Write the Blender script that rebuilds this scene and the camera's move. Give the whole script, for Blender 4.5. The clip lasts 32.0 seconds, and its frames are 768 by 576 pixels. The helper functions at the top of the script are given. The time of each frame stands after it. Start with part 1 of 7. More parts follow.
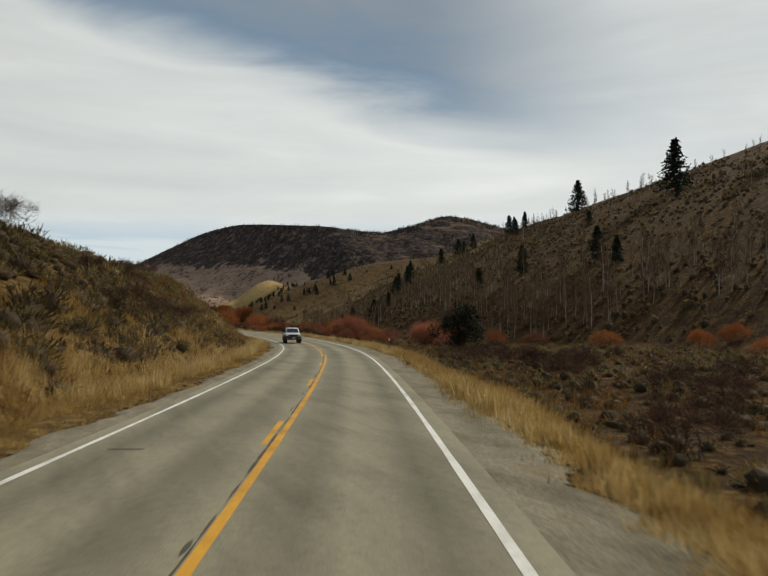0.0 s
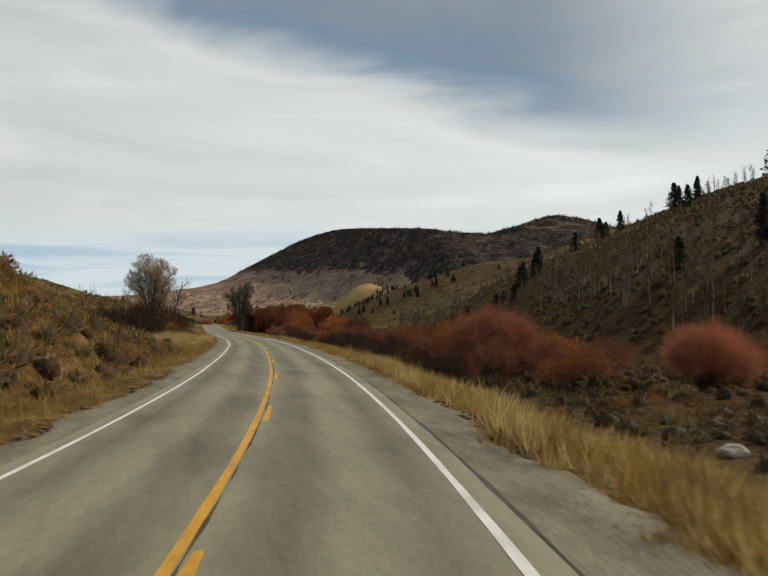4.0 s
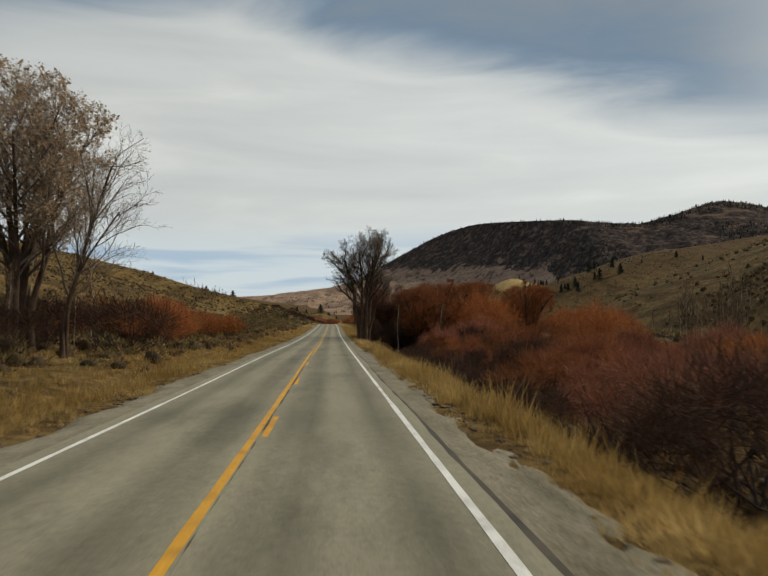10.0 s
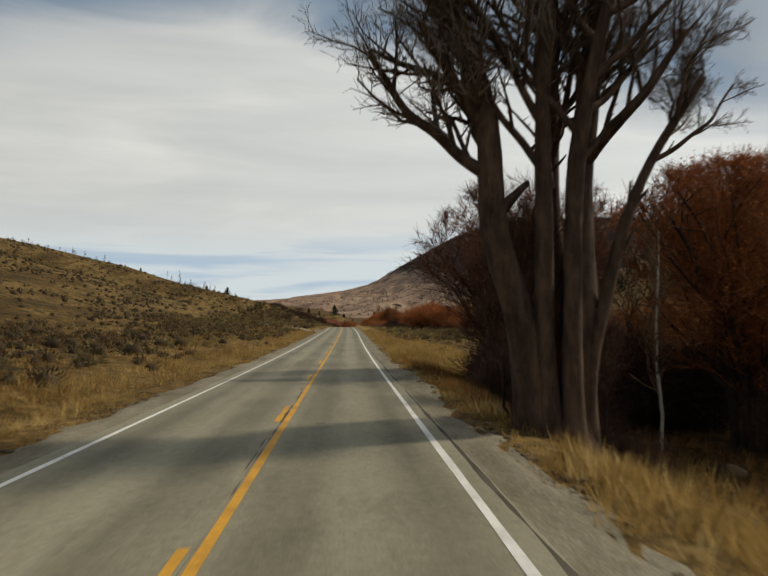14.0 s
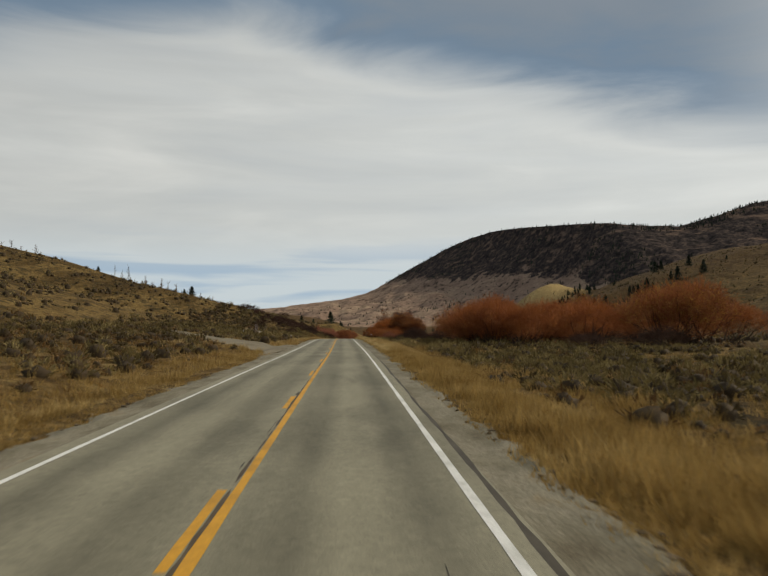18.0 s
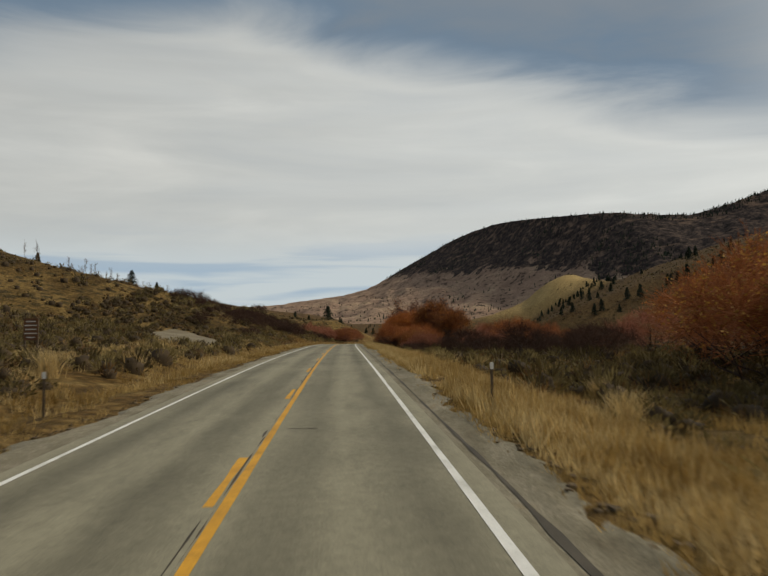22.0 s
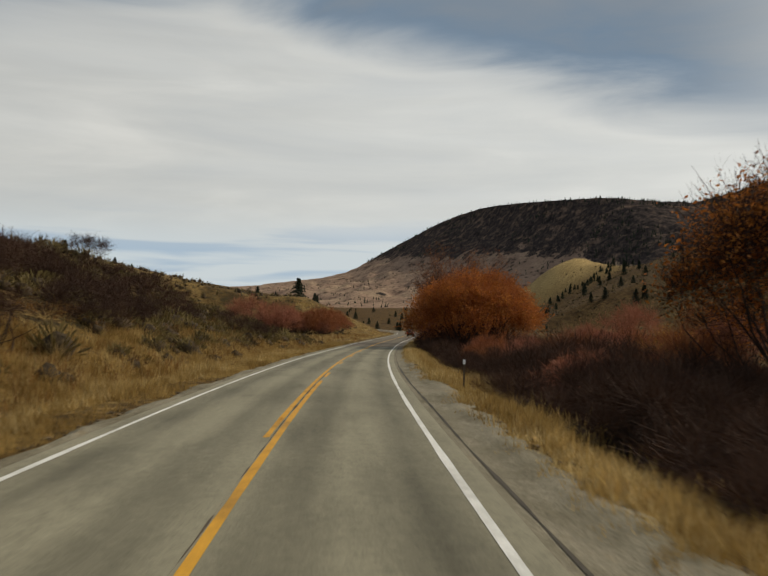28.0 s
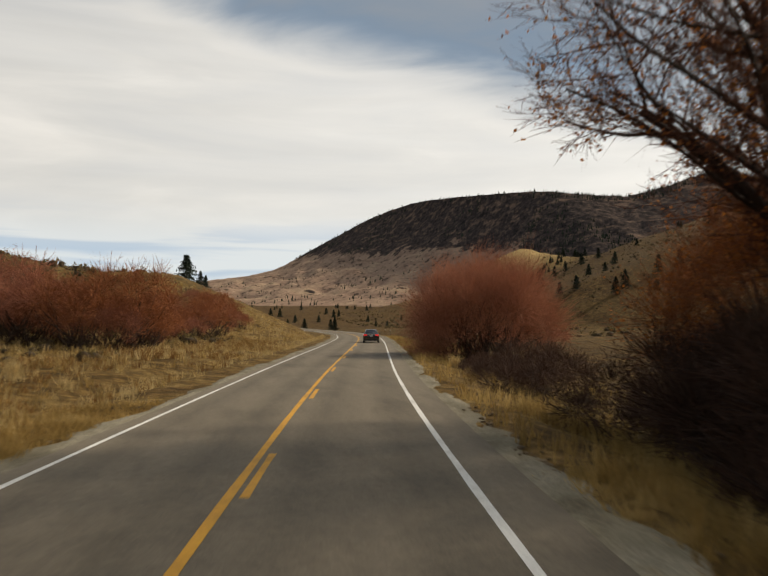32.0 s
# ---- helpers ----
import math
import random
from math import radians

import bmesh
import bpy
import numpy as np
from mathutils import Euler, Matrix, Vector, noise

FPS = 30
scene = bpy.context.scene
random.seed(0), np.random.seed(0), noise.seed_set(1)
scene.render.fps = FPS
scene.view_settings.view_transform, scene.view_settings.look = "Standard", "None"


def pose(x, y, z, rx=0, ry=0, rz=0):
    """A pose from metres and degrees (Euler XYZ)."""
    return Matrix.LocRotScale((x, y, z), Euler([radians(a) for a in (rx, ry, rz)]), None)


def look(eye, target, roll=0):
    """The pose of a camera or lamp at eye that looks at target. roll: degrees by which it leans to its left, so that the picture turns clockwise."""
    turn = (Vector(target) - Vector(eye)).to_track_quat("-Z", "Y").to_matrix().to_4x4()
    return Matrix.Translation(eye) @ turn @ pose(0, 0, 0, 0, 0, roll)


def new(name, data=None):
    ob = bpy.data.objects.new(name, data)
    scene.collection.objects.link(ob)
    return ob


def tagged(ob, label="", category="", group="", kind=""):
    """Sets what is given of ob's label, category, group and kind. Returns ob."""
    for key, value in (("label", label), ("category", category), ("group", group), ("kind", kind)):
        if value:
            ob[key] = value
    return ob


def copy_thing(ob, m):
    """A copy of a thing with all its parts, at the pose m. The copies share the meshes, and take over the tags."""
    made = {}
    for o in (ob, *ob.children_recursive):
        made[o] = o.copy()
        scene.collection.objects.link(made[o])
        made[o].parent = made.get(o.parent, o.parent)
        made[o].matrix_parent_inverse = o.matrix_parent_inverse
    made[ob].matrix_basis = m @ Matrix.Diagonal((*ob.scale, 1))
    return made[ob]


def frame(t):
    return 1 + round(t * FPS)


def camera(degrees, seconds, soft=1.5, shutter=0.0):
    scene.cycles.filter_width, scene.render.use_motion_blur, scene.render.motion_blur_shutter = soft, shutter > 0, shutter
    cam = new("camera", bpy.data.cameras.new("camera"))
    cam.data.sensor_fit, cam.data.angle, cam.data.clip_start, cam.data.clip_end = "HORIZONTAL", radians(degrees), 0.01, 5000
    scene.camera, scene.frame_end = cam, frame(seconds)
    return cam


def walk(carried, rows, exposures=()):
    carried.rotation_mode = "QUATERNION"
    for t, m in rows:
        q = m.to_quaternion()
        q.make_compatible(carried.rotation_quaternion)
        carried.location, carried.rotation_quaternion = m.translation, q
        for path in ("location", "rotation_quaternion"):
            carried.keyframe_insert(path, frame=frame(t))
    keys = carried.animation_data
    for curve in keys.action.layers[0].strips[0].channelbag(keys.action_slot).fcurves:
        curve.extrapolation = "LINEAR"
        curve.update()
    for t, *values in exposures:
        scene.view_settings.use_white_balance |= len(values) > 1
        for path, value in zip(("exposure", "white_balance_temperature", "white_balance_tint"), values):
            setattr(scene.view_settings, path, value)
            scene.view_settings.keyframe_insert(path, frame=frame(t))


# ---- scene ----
# seconds, place, turn to the left, tilt up, lean to the left
ROWS = [
    (0, 1.51, -0.58, 2.10, -22.65, 2.95, 0.32),
    (0.5, 5.08, 9.09, 2.10, -22.41, 3.05, 0.37),
    (1, 8.59, 18.79, 2.10, -22.57, 3.18, 0.64),
    (1.5, 11.97, 28.54, 2.10, -22.67, 3.21, 0.47),
    (2, 15.21, 38.35, 2.11, -22.32, 2.95, 0.50),
    (2.5, 18.48, 48.16, 2.10, -20.91, 3.02, 0.24),
    (3, 21.46, 58.06, 2.09, -19.21, 3.11, 0.03),
    (3.5, 24.13, 68.07, 2.07, -17.32, 3.29, 0.15),
    (4, 26.44, 78.17, 2.07, -14.63, 3.30, 0.29),
    (4.5, 28.37, 88.36, 2.11, -12.43, 3.05, 0.43),
    (5, 29.90, 98.61, 2.17, -10.82, 3.19, 0.50),
    (5.5, 31.14, 108.90, 2.29, -9.64, 3.33, 0.65),
    (6, 32.13, 119.20, 2.38, -8.72, 3.47, 0.91),
    (6.5, 32.97, 129.51, 2.42, -7.87, 3.62, 1.32),
    (7, 33.67, 139.83, 2.47, -6.92, 3.12, 1.66),
    (7.5, 34.19, 150.17, 2.52, -6.00, 3.30, 1.58),
    (8, 34.58, 160.51, 2.57, -5.56, 3.41, 1.77),
    (8.5, 34.88, 170.86, 2.62, -5.06, 3.39, 1.42),
    (9, 35.01, 181.21, 2.67, -4.55, 3.23, 1.31),
    (9.5, 35.24, 191.55, 2.73, -4.18, 3.18, 0.75),
    (10, 35.38, 201.90, 2.76, -4.09, 3.21, 0.30),
    (10.5, 35.46, 212.25, 2.77, -3.72, 3.15, -0.66),
    (11, 35.50, 222.60, 2.81, -3.20, 3.60, -0.46),
    (11.5, 35.43, 232.94, 2.86, -2.69, 3.54, 0.22),
    (12, 35.35, 243.29, 2.92, -2.73, 3.45, 0.62),
    (12.5, 35.33, 253.64, 2.99, -2.84, 3.86, 0.55),
    (13, 35.31, 263.99, 3.00, -2.77, 3.80, 0.55),
    (13.5, 35.34, 274.34, 3.01, -2.78, 3.57, 0.30),
    (14, 35.36, 284.70, 3.08, -2.84, 3.46, -0.12),
    (14.5, 35.34, 295.07, 3.16, -2.74, 3.97, -0.06),
    (15, 35.32, 305.43, 3.24, -2.82, 3.64, 0.74),
    (15.5, 35.25, 315.79, 3.32, -2.88, 3.38, 0.39),
    (16, 35.27, 326.16, 3.43, -2.93, 3.55, 0.28),
    (16.5, 35.30, 336.52, 3.55, -2.97, 3.72, 0.22),
    (17, 35.32, 346.89, 3.70, -3.00, 3.89, 0.19),
    (17.5, 35.36, 357.26, 3.86, -3.01, 4.07, 0.20),
    (18, 35.38, 367.63, 4.06, -2.99, 4.21, -0.04),
    (18.5, 35.38, 378.01, 4.28, -2.92, 4.34, 0.26),
    (19, 35.36, 388.39, 4.51, -2.73, 3.93, 0.27),
    (19.5, 35.36, 398.77, 4.74, -2.88, 3.90, 0.23),
    (20, 35.34, 409.15, 4.93, -3.07, 3.90, 0.03),
    (20.5, 35.36, 419.54, 5.12, -2.98, 3.94, -0.37),
    (21, 35.35, 429.93, 5.32, -2.79, 4.06, 0.07),
    (21.5, 35.34, 440.32, 5.52, -2.84, 3.99, -0.40),
    (22, 35.31, 450.71, 5.72, -2.95, 3.94, -0.75),
    (22.5, 35.33, 461.11, 5.92, -2.85, 4.14, -0.93),
    (23, 35.36, 471.50, 6.13, -2.49, 3.88, -0.94),
    (23.5, 35.29, 481.90, 6.30, -2.63, 3.83, -0.67),
    (24, 35.24, 492.30, 6.45, -2.47, 3.81, 0.03),
    (24.5, 35.14, 502.76, 6.54, -2.13, 3.87, 0.43),
    (25, 35.06, 513.34, 6.61, -2.31, 3.68, 0.50),
    (25.5, 34.99, 524.06, 6.67, -2.43, 3.51, 0.37),
    (26, 34.99, 534.91, 6.73, -2.74, 3.42, 0.38),
    (26.5, 35.01, 545.88, 6.78, -3.18, 3.32, 0.46),
    (27, 35.09, 556.98, 6.82, -3.70, 3.23, 0.61),
    (27.5, 35.24, 568.20, 6.81, -4.23, 3.13, 0.86),
    (28, 35.48, 579.55, 6.79, -4.70, 2.76, 0.90),
    (28.5, 35.85, 591.01, 6.73, -5.25, 2.87, 1.05),
    (29, 36.34, 602.60, 6.62, -5.94, 2.78, 1.40),
    (29.5, 37.06, 614.31, 6.49, -6.63, 2.73, 1.21),
    (30, 37.93, 626.13, 6.37, -7.44, 2.64, 1.40),
    (30.5, 38.98, 638.07, 6.23, -8.50, 2.66, 1.60),
    (31, 40.19, 650.14, 6.07, -9.50, 2.90, 2.03),
    (31.5, 41.67, 662.23, 5.97, -10.22, 2.83, 1.04),
    (32, 43.30, 674.30, 5.91, -10.30, 2.73, 0.24),
]
cam = camera(56.0, 32.0, soft=1.5, shutter=0.2)
walk(cam, [(t, pose(x, y, z, 90 + pitch, -lean, yaw)) for t, x, y, z, yaw, pitch, lean in ROWS], exposures=[(0, 0.12, 6600, 7), (3, 0.16, 6600, 7), (7, 0.06, 6600, 7), (12, 0.03, 6600, 7), (14, 0.08, 6750, 9), (15, 0.10, 6750, 9), (15.6, -0.02, 6750, 9), (18, -0.06, 6650, 8),
                                                                                                               (22, -0.12, 6700, 8), (25, -0.12, 6700, 8), (28, -0.03, 6750, 9), (30, 0.0, 6850, 10), (31, 0.23, 7050, 12), (32, 0.28, 7050, 12)])

# the road's heading every 20 m along its yellow line, degrees to the left of +y
TURNS = [-21.1, -20.3, -19.0, -16.1, -12.3, -8.0, -5.2, -4.0, -2.8, -1.3, -0.2, 0.1, 0.2, 0.1, -0.1, 0.1, 0.1, 0.0, -0.1, -0.1, -0.1, -0.1, 0.3, 0.4, 0.4, 0.3, 0.1, 0.0, -0.5, -1.4, -2.5, -4.0, -5.4, -6.6, -7.8, -9.3, -10.6, -12.0, -13.2, -14.5, -15.7, -16.9, -18.1]
# the road's height every 20 m
HEIGHTS = [-0.00, -0.00, 0.01, -0.01, -0.05, 0.04, 0.26, 0.35, 0.44, 0.54, 0.65, 0.67, 0.77, 0.90, 0.91, 1.06, 1.21, 1.43, 1.72, 2.12, 2.58, 2.95, 3.33, 3.71, 4.11, 4.40, 4.52, 4.63, 4.72, 4.71, 4.61, 4.38, 4.17, 3.91, 3.81, 3.63, 3.63, 3.62, 3.62, 3.62, 3.62, 3.62, 3.62]

# ---- place ----
TURNS[34], TURNS[35] = -7.4, -8.6
TURNS[36:] = [h + 0.66 for h in (-10.4, -10.6, -10.2, -9.0, -6.5, -3.5, 0.5, 2.5, 3.0, 2.5, 1.5, 0.5, 0.0, 0.0, 0.0)]
rng = np.random.default_rng(7)

# ---- light ----
SUN_AZ, SUN_EL = radians(72), radians(38)   # azimuth from +y towards +x

world = bpy.data.worlds.new("sky")
scene.world = world
world.use_nodes = True


def links(tree):
    """A short way to add nodes: n(type, inputs..., attributes...) and l(out, in)."""
    tree.nodes.clear()

    def n(kind, ins=(), **attrs):
        node = tree.nodes.new(kind)
        if "operation" in attrs:
            node.operation, node.use_clamp = attrs["operation"], attrs["use_clamp"]
        if "data_type" in attrs:
            node.data_type, node.blend_type = attrs["data_type"], attrs["blend_type"]
        if "interpolation_type" in attrs:
            node.interpolation_type = attrs["interpolation_type"]
        if "attribute_name" in attrs:
            node.attribute_name = attrs["attribute_name"]
        if "sky_type" in attrs:
            node.sky_type, node.sun_disc = attrs["sky_type"], attrs["sun_disc"]
            node.sun_elevation, node.sun_rotation = attrs["sun_elevation"], attrs["sun_rotation"]
        for key, value in dict(ins).items():
            if isinstance(value, bpy.types.NodeSocket):
                tree.links.new(value, node.inputs[key])
            else:
                node.inputs[key].default_value = value
        return node
    return n


def ramp(n, fac, stops, interpolation="LINEAR"):
    node = n("ShaderNodeValToRGB", {0: fac})
    node.color_ramp.interpolation = interpolation
    while len(node.color_ramp.elements) < len(stops):
        node.color_ramp.elements.new(0.5)
    for e, (p, c) in zip(node.color_ramp.elements, stops):
        e.position, e.color = p, (*c, 1) if len(c) == 3 else c
    return node.outputs[0]


def calc(n, op, a, b=0.0, clamp=False):
    return n("ShaderNodeMath", {0: a, 1: b}, operation=op, use_clamp=clamp).outputs[0]


def mixc(n, fac, a, b, blend="MIX"):
    node = n("ShaderNodeMix", data_type="RGBA", blend_type=blend)
    for i, v in ((0, fac), (6, a), (7, b)):
        if isinstance(v, bpy.types.NodeSocket):
            node.id_data.links.new(v, node.inputs[i])
        else:
            node.inputs[i].default_value = v if i == 0 else (*v, 1)
    return node.outputs[2]


def build_sky():
    n = links(world.node_tree)
    way = n("ShaderNodeTexCoord").outputs["Generated"]
    xyz = n("ShaderNodeSeparateXYZ", {0: way}).outputs
    el = calc(n, "MULTIPLY", calc(n, "ARCSINE", xyz[2]), 57.3)
    az = calc(n, "MULTIPLY", calc(n, "ARCTAN2", xyz[0], xyz[1]), 57.3)
    # thin cloud stretched along the valley's width, seen as on a flat layer
    flat = n("ShaderNodeCombineXYZ", {0: calc(n, "MULTIPLY", az, 0.035), 1: calc(n, "MULTIPLY", el, 0.16), 2: 0.3}).outputs[0]
    veil = n("ShaderNodeTexNoise", {"Vector": flat, "Scale": 1.3, "Detail": 6.0, "Roughness": 0.55, "Distortion": 0.6}).outputs[0]
    flat2 = n("ShaderNodeCombineXYZ", {0: calc(n, "MULTIPLY", az, 0.05), 1: calc(n, "MULTIPLY", el, 0.62), 2: 2.3}).outputs[0]
    streak = n("ShaderNodeTexNoise", {"Vector": flat2, "Scale": 1.0, "Detail": 4.0, "Roughness": 0.5, "Distortion": 0.3}).outputs[0]
    # the edge of the high cloud sinks towards the right
    edge = calc(n, "ADD", calc(n, "ADD", calc(n, "ADD", el, calc(n, "MULTIPLY", calc(n, "MAXIMUM", calc(n, "SUBTRACT", -9.0, az), 0.0), 0.28)), calc(n, "MULTIPLY", calc(n, "MAXIMUM", az, -9.0), 0.23)), calc(n, "MULTIPLY", calc(n, "SUBTRACT", veil, 0.5), 9.0))
    high = n("ShaderNodeMapRange", {0: edge, 1: 20.0, 2: 25.5, 3: 0.0, 4: 1.0}, interpolation_type="SMOOTHSTEP").outputs[0]
    thin = n("ShaderNodeMapRange", {0: az, 1: 24.0, 2: 46.0, 3: 1.0, 4: 0.22}, interpolation_type="SMOOTHSTEP").outputs[0]
    high = calc(n, "MULTIPLY", high, thin)
    low = n("ShaderNodeMapRange", {0: el, 1: 9.5, 2: 4.5, 3: 0.0, 4: 1.0}, interpolation_type="SMOOTHSTEP").outputs[0]
    gap = n("ShaderNodeMapRange", {0: streak, 1: 0.46, 2: 0.62, 3: 0.0, 4: 1.0}, interpolation_type="SMOOTHSTEP").outputs[0]
    white = ramp(n, veil, [(0.25, (0.58, 0.605, 0.615)), (0.5, (0.65, 0.665, 0.655)), (0.75, (0.77, 0.775, 0.75))])
    band = n("ShaderNodeMapRange", {0: edge, 1: 22.0, 2: 32.0, 3: 0.0, 4: 1.0}).outputs[0]
    grey = ramp(n, calc(n, "ADD", calc(n, "MULTIPLY", veil, 0.5), calc(n, "MULTIPLY", band, 0.5)), [(0.2, (0.155, 0.235, 0.335)), (0.42, (0.20, 0.265, 0.34)), (0.62, (0.24, 0.285, 0.335)), (0.85, (0.27, 0.305, 0.35))])
    far = mixc(n, gap, (0.60, 0.67, 0.72), (0.38, 0.50, 0.64))
    wisps = n("ShaderNodeMapRange", {0: streak, 1: 0.35, 2: 0.65, 3: 0.975, 4: 1.04}).outputs[0]
    wisps = calc(n, "MULTIPLY", wisps, n("ShaderNodeMapRange", {0: az, 1: -30.0, 2: 22.0, 3: 0.86, 4: 1.04}, interpolation_type="SMOOTHSTEP").outputs[0])
    white = mixc(n, 1.0, white, n("ShaderNodeCombineColor", {0: wisps, 1: wisps, 2: wisps}).outputs[0], "MULTIPLY")
    colour = mixc(n, low, white, far)
    # blue shows along the lower edge of the high cloud, and its upper part thins out
    rim = n("ShaderNodeMapRange", {0: calc(n, "ABSOLUTE", calc(n, "SUBTRACT", edge, 24.5)), 1: 0.0, 2: 2.6, 3: 0.4, 4: 0.0}, interpolation_type="SMOOTHSTEP").outputs[0]
    grey = mixc(n, rim, mixc(n, 1.0, grey, (0.92, 0.92, 0.93), "MULTIPLY"), (0.15, 0.235, 0.345))
    colour = mixc(n, high, colour, grey)
    sky = n("ShaderNodeTexSky", sky_type="NISHITA", sun_disc=False, sun_elevation=SUN_EL, sun_rotation=SUN_AZ)
    clear = n("ShaderNodeBackground", {0: sky.outputs[0], 1: 0.08})
    cloud = n("ShaderNodeBackground", {0: colour, 1: 1.0})
    both = n("ShaderNodeMixShader", {0: 0.92, 1: clear.outputs[0], 2: cloud.outputs[0]})
    n("ShaderNodeOutputWorld", {0: both.outputs[0]})


build_sky()
sun = new("sun", bpy.data.lights.new("sun", "SUN"))
sun.data.energy, sun.data.angle, sun.data.color = 2.4, radians(4), (1.0, 0.90, 0.74)
sun.matrix_world = look((0, 0, 0), (-math.sin(SUN_AZ) * math.cos(SUN_EL), -math.cos(SUN_AZ) * math.cos(SUN_EL), -math.sin(SUN_EL)))
scene.view_settings.exposure = 0.0

# ---- materials ----


def matter(name, colours, scale=3.0, fine=30.0, rough=0.9, bump=0.0, spread=0.0, each=0.0, metal=0.0, own=True, stretch=(1, 1, 1), spec=0.3, thin=0.0, hue=False):
    """Colours blended by broad noise, broken by fine noise, varied per island (spread) and per object (each)."""
    m = bpy.data.materials.new(name)
    m.use_nodes = True
    n = links(m.node_tree)
    place = n("ShaderNodeTexCoord").outputs["Object"] if own else n("ShaderNodeNewGeometry").outputs["Position"]
    place = n("ShaderNodeMapping", {0: place, 3: stretch}).outputs[0]
    broad = n("ShaderNodeTexNoise", {"Vector": place, "Scale": scale, "Detail": 5.0, "Roughness": 0.6}).outputs[0]
    grain = n("ShaderNodeTexNoise", {"Vector": place, "Scale": fine, "Detail": 3.0, "Roughness": 0.7}).outputs[0]
    k = len(colours)
    if hue:
        own_hue = n("ShaderNodeSeparateColor", {0: n("ShaderNodeAttribute", attribute_name="zone").outputs["Color"]}).outputs[0]
        broad = calc(n, "ADD", calc(n, "MULTIPLY", broad, 0.45), calc(n, "MULTIPLY", own_hue, 0.55))
    base = ramp(n, broad, [(0.28 + 0.44 * i / max(k - 1, 1), c) for i, c in enumerate(colours)]) if k > 1 else None
    if base is None:
        base = mixc(n, 0.0, colours[0], colours[0])
    value = n("ShaderNodeMapRange", {0: grain, 1: 0.25, 2: 0.75, 3: 0.78, 4: 1.22}).outputs[0]
    if spread:
        lone = n("ShaderNodeNewGeometry").outputs["Random Per Island"]
        value = calc(n, "MULTIPLY", value, n("ShaderNodeMapRange", {0: lone, 3: 1 - spread, 4: 1 + spread}).outputs[0])
    if each:
        lone = n("ShaderNodeObjectInfo").outputs["Random"]
        value = calc(n, "MULTIPLY", value, n("ShaderNodeMapRange", {0: lone, 3: 1 - each, 4: 1 + each}).outputs[0])
    grey = n("ShaderNodeCombineColor", {0: value, 1: value, 2: value}).outputs[0]
    base = mixc(n, 1.0, base, grey, "MULTIPLY")
    shader = n("ShaderNodeBsdfPrincipled", {"Base Color": base, "Roughness": rough, "Metallic": metal, "Specular IOR Level": spec})
    if bump:
        dents = n("ShaderNodeBump", {"Strength": min(1.0, bump * 10), "Distance": bump, "Height": grain}).outputs[0]
        m.node_tree.links.new(dents, shader.inputs["Normal"])
    if thin:
        lit = n("ShaderNodeBsdfTranslucent", {"Color": base})
        shader = n("ShaderNodeMixShader", {0: thin, 1: shader.outputs[0], 2: lit.outputs[0]})
    n("ShaderNodeOutputMaterial", {0: shader.outputs[0]})
    return m


def plain(name, colour, rough=0.5, metal=0.0, glow=0.0, spec=0.5, coat=0.0):
    m = bpy.data.materials.new(name)
    m.use_nodes = True
    s = m.node_tree.nodes["Principled BSDF"]
    s.inputs["Base Color"].default_value = (*colour, 1)
    s.inputs["Roughness"].default_value, s.inputs["Metallic"].default_value = rough, metal
    s.inputs["Specular IOR Level"].default_value, s.inputs["Coat Weight"].default_value = spec, coat
    if glow:
        s.inputs["Emission Color"].default_value, s.inputs["Emission Strength"].default_value = (*colour, 1), glow
    return m


